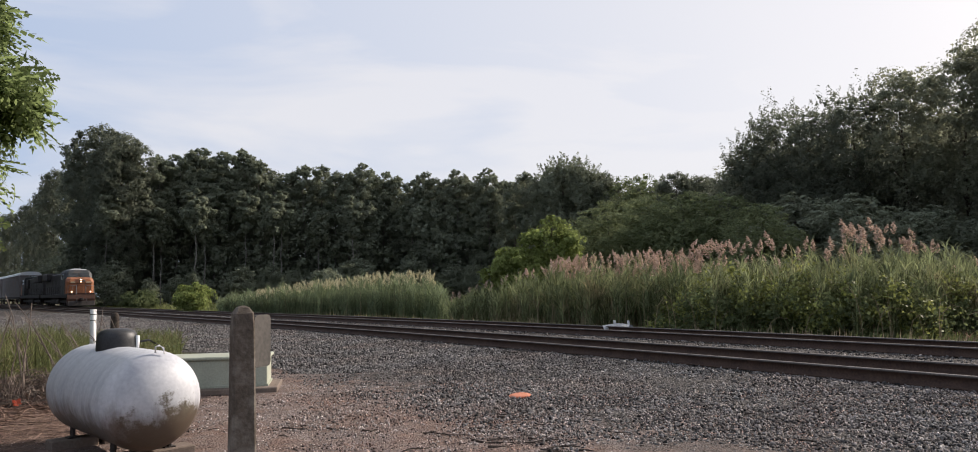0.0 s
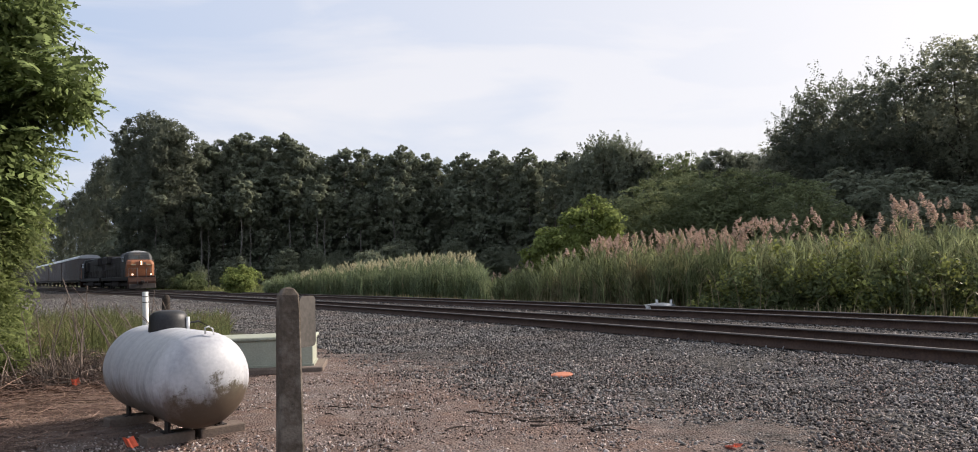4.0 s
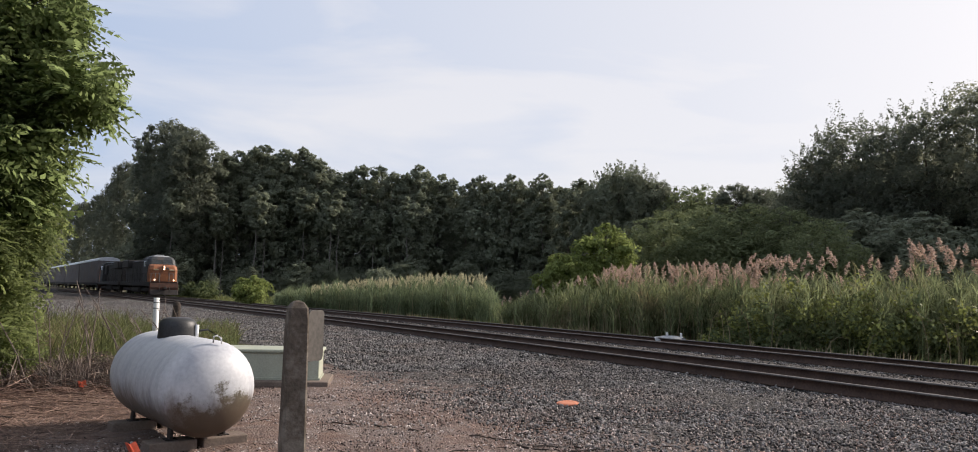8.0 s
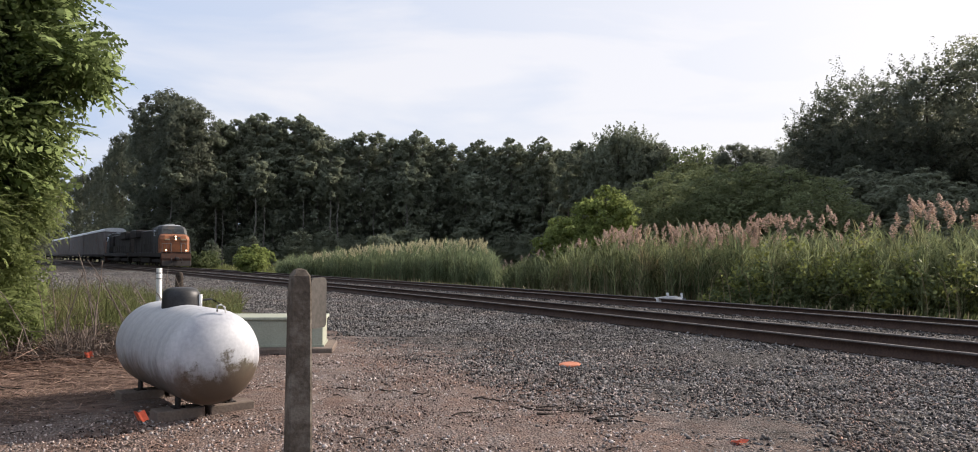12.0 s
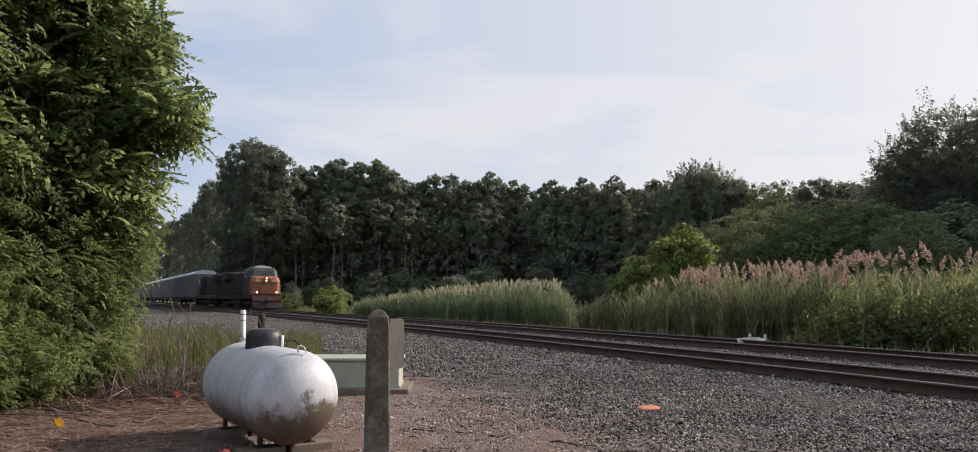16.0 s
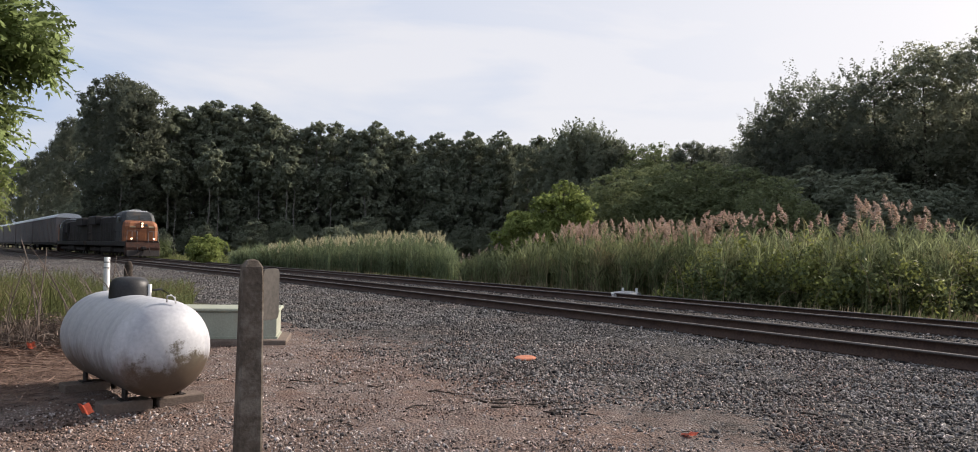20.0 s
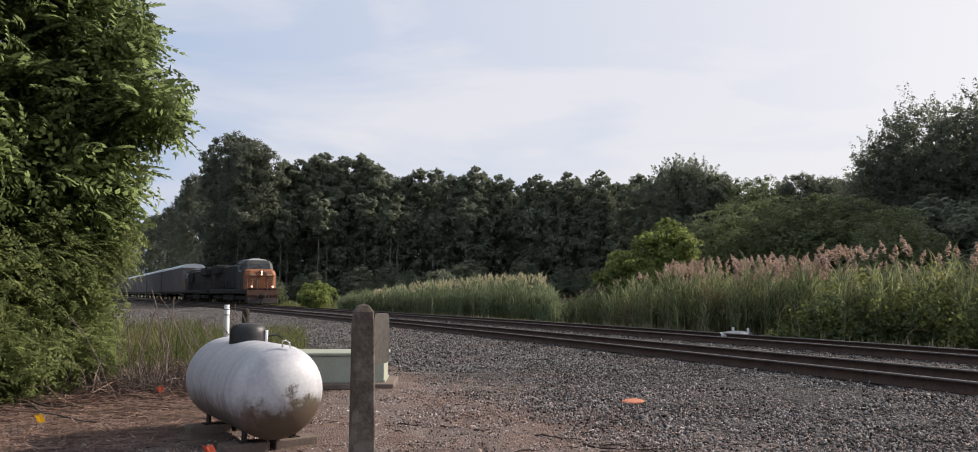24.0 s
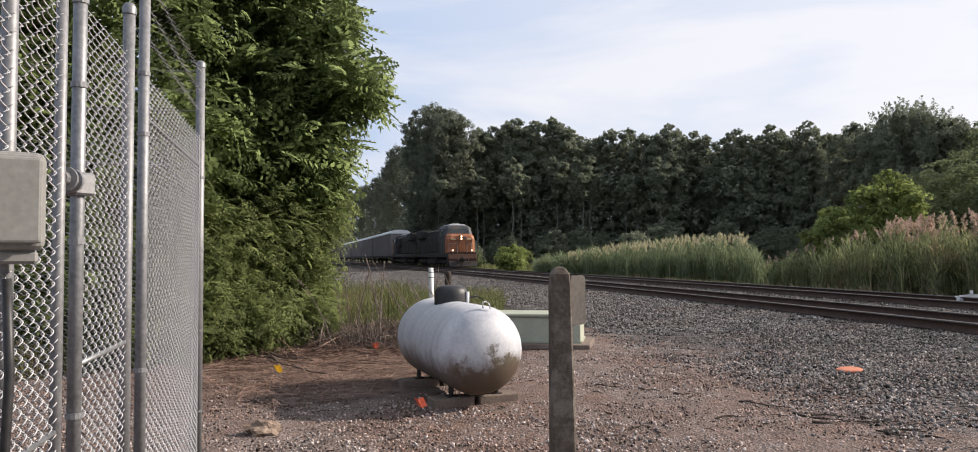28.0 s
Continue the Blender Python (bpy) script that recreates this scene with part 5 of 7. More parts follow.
    for _ in range(1000):
        a, dd = rr.gauss(31.5, 3.2), max(11.9, rr.gauss(12.35, 0.4))
        x0, y0 = polar(a, dd)
        ang, L = rr.uniform(0, 2 * pi), rr.uniform(0.25, 0.85)
        hh = rr.uniform(0.08, 0.55) * (0.35 + 0.65 * abs(sin(a * 0.9)))
        pts = [(x0 + cos(ang) * L * q, y0 + sin(ang) * L * q * 0.6, 0.02 + hh * sin(pi * min(1, q * rr.uniform(0.6, 1.0)))) for q in (0, 0.25, 0.5, 0.75, 1)]
        tube(bm, pts, rr.uniform(0.004, 0.009), 3, 0.003, cap=False)
    tagged(link("brambles", bm, M["dry_weed"]), "tangle of dead reddish bramble stems", "brambles", kind="stuff")
    # paler dead vines heaped between the litter and the weeds
    bm = bmesh.new()
    rv = random.Random(79)
    for _ in range(1500):
        a = rv.uniform(27, 46)
        dd = rv.gauss(12.3 - 0.04 * (a - 30), 0.85)
        x0, y0 = polar(a, dd)
        ang, L = rv.gauss(0.5, 0.7), rv.uniform(0.3, 1.1)
        heap = max(0.06, 0.48 * (1 - abs(dd - 12.9) / 1.8)) * (0.45 + 0.55 * abs(sin(a * 0.7 + 0.6)))
        hh, bow = rv.uniform(0.02, 1.0) * heap, rv.uniform(-0.2, 0.2)
        pts = [(x0 + cos(ang) * L * q - sin(ang) * bow * sin(pi * q), y0 + sin(ang) * L * q + cos(ang) * bow * sin(pi * q), 0.015 + hh * sin(pi * min(1, q * rv.uniform(0.75, 1.0)))) for q in (0, 0.25, 0.5, 0.75, 1)]
        tube(bm, pts, rv.uniform(0.004, 0.008), 3, 0.003, cap=False)
    tagged(link("dead_vines", bm, M["straw"]), "heap of pale brown dead vines before the weeds", "dead vines", kind="stuff")
    for i in range(22):
        a, dd = rr.uniform(25.5, 36), rr.uniform(11.6, 14.0)
        x0, y0 = polar(a, dd)
        H, lx = rr.uniform(0.8, 1.55), rr.uniform(-0.75, 0.3)
        bm = bmesh.new()
        tube(bm, [(0, 0, 0), (lx * 0.3, 0, H * 0.45), (lx * 0.7, 0.05, H * 0.8), (lx, 0.05, H)], 0.011, 5, 0.005, cap=False)
        for q in range(5):
            z0 = H * (0.45 + 0.11 * q)
            xx = lx * (0.3 + 0.13 * q)
            s = rr.choice((-1, 1))
            tube(bm, [(xx, 0, z0), (xx + s * 0.12, 0.03, z0 + 0.1)], 0.005, 4, 0.003, cap=False)
        ob = link("dead_stalk", bm, M["dry_weed"], m=pose(x0, y0, 0, 0, 0, rr.uniform(-30, 30)))
        tagged(ob, "bare dead weed stalk standing in the corner", "plant", "dead stalks by the tank")
    # pale arching dead stems before the reeds
    bm = bmesh.new()
    for _ in range(46):
        a = rr.uniform(-37, 1)
        dd = float(np.interp(a, [-38, -24, -14, -4, 2], [24.2, 22.3, 23.2, 29.5, 34]))
        x0, y0 = polar(a, dd)
        s, H, L = rr.choice((-1, 1)), rr.uniform(0.5, 1.7), rr.uniform(0.1, 0.8)
        pts = [(x0 + s * L * q * q, y0 + 0.1 * q, -0.2 + H * sin(pi * 0.62 * q) / sin(pi * 0.62 * 0.8)) for q in (0, 0.25, 0.5, 0.75, 1)]
        tube(bm, pts, rr.uniform(0.008, 0.014), 4, 0.006, cap=False)
    tagged(link("dead_reeds", bm, M["reed_dry"]), "pale dead stems bent over before the reeds", "reeds", kind="stuff")
    # dark twigs and crumbs over the yard
    bm = bmesh.new()
    for _ in range(420):
        x0, y0 = rr.uniform(-4.5, 6), rr.uniform(3.5, 10.5)
        ang, L = rr.uniform(0, pi), rr.uniform(0.03, 0.16)
        z0 = float(ground_z(x0, y0)) + 0.014
        tube(bm, [(x0, y0, z0), (x0 + cos(ang) * L * 0.5, y0 + sin(ang) * L * 0.5, z0 + 0.006), (x0 + cos(ang) * L, y0 + sin(ang) * L, z0)], rr.uniform(0.003, 0.008), 4, 0.002, cap=False)
    tagged(link("twigs", bm, M["dark_clod"]), "small dark twigs and crumbs on the yard", "twigs", kind="stuff")
    # litter
    n = 13000
    x, y = r.normal(-6.3, 1.6, n), r.normal(8.9, 1.8, n)
    s, l, t = zones(x, y)
    keep = (l > 0.25) & (np.hypot(x + 3.6, y - 7.3) > 0.9)
    x, y = x[keep], y[keep]
    k = len(x)
    strip = np.array([(-0.5, -0.5, 0), (0.5, -0.5, 0), (0.5, 0.5, 0), (-0.5, 0.5, 0)])
    sc = np.column_stack([r.uniform(0.1, 0.42, k), r.uniform(0.005, 0.014, k), np.ones(k)])
    v, fc = scatter(strip, np.array([(0, 1, 2, 3)]), np.column_stack([x, y, 0.018 + r.uniform(0, 0.025, k)]), turns(r, k, 0.12), sc)
    tagged(mesh_from("litter", v, fc, M["straw"]), "brown dead stalks and needles strewn on the earth", "litter", kind="stuff")


low_growth()


# ---------------------------------------------------------------- yard things
TANK_R, TANK_L, TANK_Z = 0.445, 2.15, 0.566
TANK_AT = pose(-3.613, 7.312, 0.0, 0, 0, 44.5)


def build_tank():
    # lies along its own y axis; the near head at -y
    thing = empty("propane_tank", TANK_AT)
    tagged(thing, "white propane tank with dirt stains on its end", "gas tank")
    bm = bmesh.new()
    prof = []
    hl = TANK_L / 2 - TANK_R * 0.7
    for i in range(11):
        a = pi / 2 * i / 10
        prof.append((TANK_R * sin(a) ** 0.93, -hl - TANK_R * 0.7 * cos(a)))
    for k in range(1, 8):
        prof.append((TANK_R, -hl + 2 * hl * k / 8))
    for i in range(10, -1, -1):
        a = pi / 2 * i / 10
        prof.append((TANK_R * sin(a) ** 0.93, hl + TANK_R * 0.7 * cos(a)))
    lathe(bm, prof, 48)
    bmesh.ops.rotate(bm, verts=bm.verts[:], cent=(0, 0, 0), matrix=Matrix.Rotation(-pi / 2, 3, "X"))
    bmesh.ops.translate(bm, verts=bm.verts[:], vec=(0, 0, TANK_Z))
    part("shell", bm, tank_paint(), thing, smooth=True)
    bm = bmesh.new()
    lathe(bm, [(0.0, 0.2), (0.1, 0.195), (0.152, 0.174), (0.178, 0.14), (0.184, 0.09), (0.188, 0.02), (0.188, -0.06), (0.17, -0.06)], 32)
    bmesh.ops.translate(bm, verts=bm.verts[:], vec=(0.0, 0.123, TANK_Z + TANK_R - 0.025))
    part("dome_lid", bm, M["black_plastic"], thing, "weathered black plastic valve cover", smooth=True)
    part("relief_pipe", a_tube([(0.15, -0.007, TANK_Z + TANK_R - 0.06), (0.15, -0.007, TANK_Z + TANK_R + 0.1)], 0.018, 10), M["white"], thing, smooth=True)
    lug = bmesh.new()
    ly = -0.884
    tube(lug, [(0.0, ly, TANK_Z + TANK_R - 0.02), (0.0, ly, TANK_Z + TANK_R + 0.035), (0.03, ly - 0.01, TANK_Z + TANK_R + 0.045), (0.06, ly - 0.02, TANK_Z + TANK_R + 0.02), (0.07, ly - 0.03, TANK_Z + TANK_R - 0.03)], 0.009, 8)
    part("lifting_lug", lug, M["white"], thing, smooth=True)
    top = TANK_Z + TANK_R
    part("gas_hose", a_tube([(0.12, 0.023, top + 0.03), (0.25, -0.027, top + 0.05), (0.38, -0.057, top - 0.03), (0.47, 0.023, top - 0.25), (0.5, 0.123, 0.4), (0.52, 0.223, 0.0)], 0.011, 7), M["black_plastic"], thing, smooth=True)
    for sy in (-0.6, 0.6):
        for sx in (-0.24, 0.24):
            bm = box(bmesh.new(), sx - 0.012, sy - 0.05, 0.1, sx + 0.012, sy + 0.05, 0.24, 0.003)
            box(bm, sx - 0.05, sy - 0.06, 0.096, sx + 0.05, sy + 0.06, 0.106)
            part("leg", bm, M["iron"], thing)
    for sy in (-0.6, 0.6):
        for sx in (-0.235, 0.235):
            b = link("concrete_block", a_box(-0.215, -0.11, 0, 0.215, 0.11, 0.1, bevel=0.01), M["concrete"])
            b.matrix_basis = TANK_AT @ pose(sx * 1.02, sy, -0.004, 0, 0, random.uniform(-3, 3))
            tagged(b, "flat concrete block under the tank's foot", "block", "blocks under the tank")


def tank_paint():
    m = mat("tank_paint", (0.41, 0.415, 0.435), (0.53, 0.535, 0.55), 2.5, 0.55, 0, 0.05, 30, 0.5, 0.004)
    t = m.node_tree
    bs = t.nodes["Principled BSDF"]
    col = bs.inputs["Base Color"].links[0].from_socket
    co = t.nodes.new("ShaderNodeTexCoord")
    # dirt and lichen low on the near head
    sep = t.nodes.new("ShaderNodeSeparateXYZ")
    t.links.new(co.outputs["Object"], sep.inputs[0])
    n = t.nodes.new("ShaderNodeTexNoise")
    n.inputs["Scale"].default_value, n.inputs["Detail"].default_value, n.inputs["Roughness"].default_value = 5.0, 9.0, 0.72
    t.links.new(co.outputs["Object"], n.inputs["Vector"])

    def math_node(op, a, b):
        k = t.nodes.new("ShaderNodeMath")
        k.operation = op
        for s, v in zip(k.inputs, (a, b)):
            if isinstance(v, (int, float)):
                s.default_value = v
            else:
                t.links.new(v, s)
        return k.outputs[0]

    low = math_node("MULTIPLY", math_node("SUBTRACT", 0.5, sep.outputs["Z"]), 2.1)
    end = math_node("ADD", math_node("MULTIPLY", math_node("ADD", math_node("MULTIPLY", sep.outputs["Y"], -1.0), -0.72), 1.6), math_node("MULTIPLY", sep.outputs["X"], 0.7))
    # carries the stain along the low flank too, where it paints underside shade
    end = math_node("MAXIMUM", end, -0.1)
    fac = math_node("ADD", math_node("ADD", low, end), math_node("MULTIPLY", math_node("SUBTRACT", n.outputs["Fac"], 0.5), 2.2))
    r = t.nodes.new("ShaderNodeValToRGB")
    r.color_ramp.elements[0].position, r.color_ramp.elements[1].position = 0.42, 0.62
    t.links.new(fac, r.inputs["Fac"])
    stain = t.nodes.new("ShaderNodeTexNoise")
    stain.inputs["Scale"].default_value, stain.inputs["Detail"].default_value = 22.0, 6.0
    t.links.new(co.outputs["Object"], stain.inputs["Vector"])
    sc = t.nodes.new("ShaderNodeValToRGB")
    sc.color_ramp.elements[0].color, sc.color_ramp.elements[1].color = (0.035, 0.028, 0.019, 1), (0.17, 0.145, 0.1, 1)
    t.links.new(stain.outputs["Fac"], sc.inputs["Fac"])
    mx = t.nodes.new("ShaderNodeMixRGB")
    t.links.new(r.outputs["Color"], mx.inputs["Fac"])
    t.links.new(col, mx.inputs["Color1"])
    t.links.new(sc.outputs["Color"], mx.inputs["Color2"])
    # brown dirt and underside shade painted together along the belly, its upper edge ragged
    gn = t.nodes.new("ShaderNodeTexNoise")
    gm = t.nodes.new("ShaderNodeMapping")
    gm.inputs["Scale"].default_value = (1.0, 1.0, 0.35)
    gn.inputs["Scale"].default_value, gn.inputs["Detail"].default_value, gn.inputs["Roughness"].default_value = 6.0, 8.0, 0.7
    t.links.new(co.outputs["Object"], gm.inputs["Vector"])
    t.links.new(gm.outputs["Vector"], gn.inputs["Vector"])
    grime_shade = math_node("ADD", math_node("MULTIPLY", math_node("SUBTRACT", 0.56, sep.outputs["Z"]), 1.8), math_node("MULTIPLY", math_node("SUBTRACT", gn.outputs["Fac"], 0.5), 1.1))
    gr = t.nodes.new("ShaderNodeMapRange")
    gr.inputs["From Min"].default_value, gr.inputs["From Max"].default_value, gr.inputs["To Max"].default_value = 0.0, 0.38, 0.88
    t.links.new(grime_shade, gr.inputs["Value"])
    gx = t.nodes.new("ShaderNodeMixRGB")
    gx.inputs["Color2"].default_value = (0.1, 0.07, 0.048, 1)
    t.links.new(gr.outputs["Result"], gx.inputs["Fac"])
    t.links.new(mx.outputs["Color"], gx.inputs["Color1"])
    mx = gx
    # vertical run marks
    st = t.nodes.new("ShaderNodeMapping")
    st.inputs["Scale"].default_value = (0.8, 3.5, 0.8)
    t.links.new(co.outputs["Object"], st.inputs["Vector"])
    sn = t.nodes.new("ShaderNodeTexNoise")
    sn.inputs["Scale"].default_value, sn.inputs["Detail"].default_value = 2.0, 5.0
    t.links.new(st.outputs["Vector"], sn.inputs["Vector"])
    sr = t.nodes.new("ShaderNodeValToRGB")
    sr.color_ramp.elements[0].position, sr.color_ramp.elements[1].position = 0.45, 0.75
    sr.color_ramp.elements[0].color, sr.color_ramp.elements[1].color = (1, 1, 1, 1), (0.72, 0.73, 0.77, 1)
    t.links.new(sn.outputs["Fac"], sr.inputs["Fac"])
    mul = t.nodes.new("ShaderNodeMixRGB")
    mul.blend_type = "MULTIPLY"
    mul.inputs["Fac"].default_value = 1.0
    t.links.new(mx.outputs["Color"], mul.inputs["Color1"])
    t.links.new(sr.outputs["Color"], mul.inputs["Color2"])
    t.links.new(mul.outputs["Color"], bs.inputs["Base Color"])
    return m


build_tank()


def rounded_plate(half, z0, z1, r, t):
    bm = bmesh.new()
    out = []
    for cx, cz, a0 in ((half - r, z1 - r, 0), (-half + r, z1 - r, 90), (-half + r, z0 + r, 180), (half - r, z0 + r, 270)):
        for k in range(4):
            a = radians(a0 + 30 * k)
            out.append((cx + r * cos(a), cz + r * sin(a)))
    f_ = [bm.verts.new((x, -t / 2, z)) for x, z in out]
    b_ = [bm.verts.new((x, t / 2, z)) for x, z in out]
    bm.faces.new(f_)
    bm.faces.new(b_[::-1])
    for i in range(len(out)):
        j = (i + 1) % len(out)
        bm.faces.new((f_[i], b_[i], b_[j], f_[j]))
    bmesh.ops.recalc_face_normals(bm, faces=bm.faces[:])
    return bm


def build_post():
    x, y = polar(18.15, 3.15)
    thing = empty("sign_post", pose(x, y, 0, 0.4, -0.6, 30))
    tagged(thing, "weathered square wooden post with a metal plate", "post")
    bm = bmesh.new()
    w = 0.042
    prof = [(0.0, w * 1.36), (0.6, w * 1.2), (1.1, w * 1.06), (1.36, w), (1.425, w * 0.9), (1.448, w * 0.55), (1.455, w * 0.2)]
    rings = []
    for z, r in prof:
        c = r * 0.82
        rings.append([bm.verts.new((px, py, z)) for px, py in ((-r, -c), (-c, -r), (c, -r), (r, -c), (r, c), (c, r), (-c, r), (-r, c))])
    for a, b in zip(rings, rings[1:]):
        for k in range(8):
            bm.faces.new((a[k], a[(k + 1) % 8], b[(k + 1) % 8], b[k]))
    bm.faces.new(rings[-1])
    bm.faces.new(rings[0][::-1])
    part("shaft", bm, M["wood_post"], thing)
    bm = rounded_plate(0.054, 1.2, 1.41, 0.02, 0.012)
    plate = part("plate", bm, M["plate"], thing, "grey metal plate seen from behind")
    plate.matrix_basis = pose(0.082, 0.03, 0.005, 0, 0, 42)


build_post()


def build_cabinet():
    x, y = -4.25, 11.77
    slab = link("concrete_slab", a_box(-0.98, -0.66, 0, 0.98, 0.6, 0.1, bevel=0.015), M["concrete"], m=pose(x, y, 0.0, 0, 0, 12))
    slab.scale = (0.93, 0.93, 0.93)
    tagged(slab, "low concrete slab under the green cabinet", "slab")
    thing = empty("utility_cabinet", pose(x, y, 0.093, 0, 0, 12))
    thing.scale = (0.93, 0.93, 0.93)
    tagged(thing, "low pale green utility cabinet with an overhanging lid", "cabinet")
    part("body", a_box(-0.8, -0.42, 0, 0.8, 0.42, 0.44, bevel=0.01), M["cab_green"], thing)
    part("lid", a_box(-0.84, -0.46, 0.444, 0.84, 0.46, 0.5, bevel=0.015), M["cab_lid"], thing, "paler green lid")
    part("plinth", a_box(-0.82, -0.44, 0.0, 0.82, 0.44, 0.035), M["cab_lid"], thing)
    latch = part("latch", a_box(0.5, -0.435, 0.28, 0.56, -0.421, 0.38, bevel=0.004), M["galv_dark"], thing)
    part("pull", a_tube([(0.53, -0.445, 0.3), (0.53, -0.445, 0.36)], 0.01, 6), M["iron"], latch)


build_cabinet()


def build_markers():
    x, y = polar(28.0, 16.0)
    thing = empty("marker_pole", pose(x, y, 0, 1.5, 0, 0))
    tagged(thing, "slim white marker pole with dark bands", "marker pole")
    part("tube", a_tube([(0, 0, 0), (0, 0, 1.26)], 0.055, 10), M["white"], thing, smooth=True)
    for z in (1.05, 1.16):
        part("band", a_tube([(0, 0, z), (0, 0, z + 0.018)], 0.058, 10), M["galv_dark"], thing)
    x, y = polar(26.72, 20.5)
    thing = empty("stub_post", pose(x, y, 0, 0, 0, 20))
    tagged(thing, "short dark rounded wooden post by the ballast", "post")
    bm = lathe(bmesh.new(), [(0.09, 0), (0.1, 0.5), (0.096, 0.98), (0.08, 1.06), (0.045, 1.1), (0, 1.11)], 12)
    part("shaft", bm, M["tie"], thing, smooth=True)
    part("cap_ring", a_tube([(0, 0, 0.62), (0, 0, 0.68)], 0.104, 12), M["iron"], thing)


    x, y = polar(-51.1, 44.0)
    thing = empty("warning_post", pose(x, y, float(ground_z(x, y)), 0, 2, 20))
    tagged(thing, "faded orange warning post in the grass by the lane", "post")
    part("shaft", a_box(-0.09, -0.04, -0.05, 0.09, 0.04, 1.5, bevel=0.02), M["orange_faded"], thing)
    part("cap", a_box(-0.1, -0.05, 1.5, 0.1, 0.05, 1.56, bevel=0.015), M["galv_dark"], thing)


build_markers()


def flag(x, y, name, material, label, turn, tilt, h=0.3, s=0.11):
    thing = empty(name, pose(x, y, float(ground_z(x, y)), tilt, 0, turn))
    tagged(thing, label, "marker flag", "utility marker flags")
    part("wire", a_tube([(0, 0, 0), (0, 0, h)], 0.0022, 5), M["wire"], thing)
    bm = bmesh.new()
    n = 6
    grid = [[bm.verts.new((s * i / n, 0.012 * sin(i * 1.3) + 0.006 * j, h - s * 1.0 * j / 3 - 0.012 * sin(i * 0.8))) for j in range(4)] for i in range(n + 1)]
    for i in range(n):
        for j in range(3):
            bm.faces.new((grid[i][j], grid[i + 1][j], grid[i + 1][j + 1], grid[i][j + 1]))
    bmesh.ops.solidify(bm, geom=bm.faces[:], thickness=0.001)
    part("cloth", bm, material, thing)
    return thing


flag(-3.44, 6.2, "marker_flag", M["orange"], "small orange marker flag leaning near the tank", -12, 24, 0.2, 0.11)
flag(-6.25, 9.85, "marker_flag", M["orange"], "small orange marker flag in dead litter", 10, 25, 0.2, 0.1)
flag(-6.05, 7.35, "marker_flag", M["yellow"], "small yellow marker flag in dead litter", -10, 20, 0.2, 0.1)
flag(1.53, 6.2, "marker_flag", M["orange"], "faded orange marker flag lying in gravel", 30, 70, 0.12, 0.1)


def build_disc():
    x, y = 0.4, 10.4
    z = float(ground_z(x, y))
    thing = empty("orange_lid", pose(x, y, z + 0.015, 4, -3, 0))
    tagged(thing, "flat faded orange plastic lid lying on gravel", "lid")
    part("disc", lathe(bmesh.new(), [(0, 0.03), (0.105, 0.03), (0.13, 0.024), (0.145, 0.01), (0.145, 0), (0, 0)], 24), M["orange_faded"], thing, smooth=False)
    part("rim", a_tube([(0.147 * cos(2 * pi * k / 24), 0.147 * sin(2 * pi * k / 24), 0.012) for k in range(25)], 0.008, 5), M["orange_faded"], thing)


build_disc()


# ---------------------------------------------------------------- fence
F_DIR = Vector((0.6095, -0.7924, 0)).normalized()
F_FAR = Vector((-4.249, 4.241, 0))
F_TOP = 2.42


def fence_at(s):
    return F_FAR + F_DIR * s


def chain_mesh(a, b, z0, z1, name, parent, phase=0.0):
    """Interlocked zigzag wires between two points of the ground."""
    d = (b - a)
    L = d.length
    d.normalize()
    nrm = Vector((-d.y, d.x, 0))
    A, B, H, r = 0.022, 0.0085, 0.05, 0.0019
    verts, faces = [], []
    cols, steps = int(L / (2 * A)), 8
    rows = int((z1 - z0) / H * steps)
    for i in range(cols):
        c = a + d * (A + 2 * A * i)
        ring = None
        for k in range(rows + 1):
            th = 2 * pi * k / steps + (pi if i % 2 else 0) + phase
            p = c + d * (A * 1.04 * cos(th)) + nrm * (B * sin(th))
            z = z0 + H * k / steps
            base = len(verts)
            verts += [(p.x + nrm.x * r, p.y + nrm.y * r, z), (p.x - nrm.x * r - d.x * r, p.y - nrm.y * r - d.y * r, z + r), (p.x - nrm.x * r + d.x * r, p.y - nrm.y * r + d.y * r, z - r)]
            if ring is not None:
                for q in range(3):
                    q2 = (q + 1) % 3
                    faces.append((ring + q, ring + q2, base + q2, base + q))
            ring = base
    ob = mesh_from(name, verts, faces, M["mesh_wire"], parent)
    ob["kind"] = "stuff"
    return ob


def fence_post(thing, p, r, h, material=None):
    q = part("post", a_tube([(p.x, p.y, -0.05), (p.x, p.y, h)], r, 14), material or M["galv"], thing, smooth=True)
    part("cap", lathe_at(p, [(r * 1.12, h - 0.03), (r * 1.12, h), (r * 0.7, h + 0.02), (0, h + 0.026)]), M["galv_dark"], q, smooth=True)
    for z in (0.35, 0.95, 1.55, 2.1, 2.4):
        part("tie_band", a_tube([(p.x, p.y, z), (p.x, p.y, z + 0.02)], r + 0.004, 12), M["galv"], q)
    return q


def lathe_at(p, prof):
    bm = lathe(bmesh.new(), prof, 14)
    bmesh.ops.translate(bm, verts=bm.verts[:], vec=(p.x, p.y, 0))
    return bm


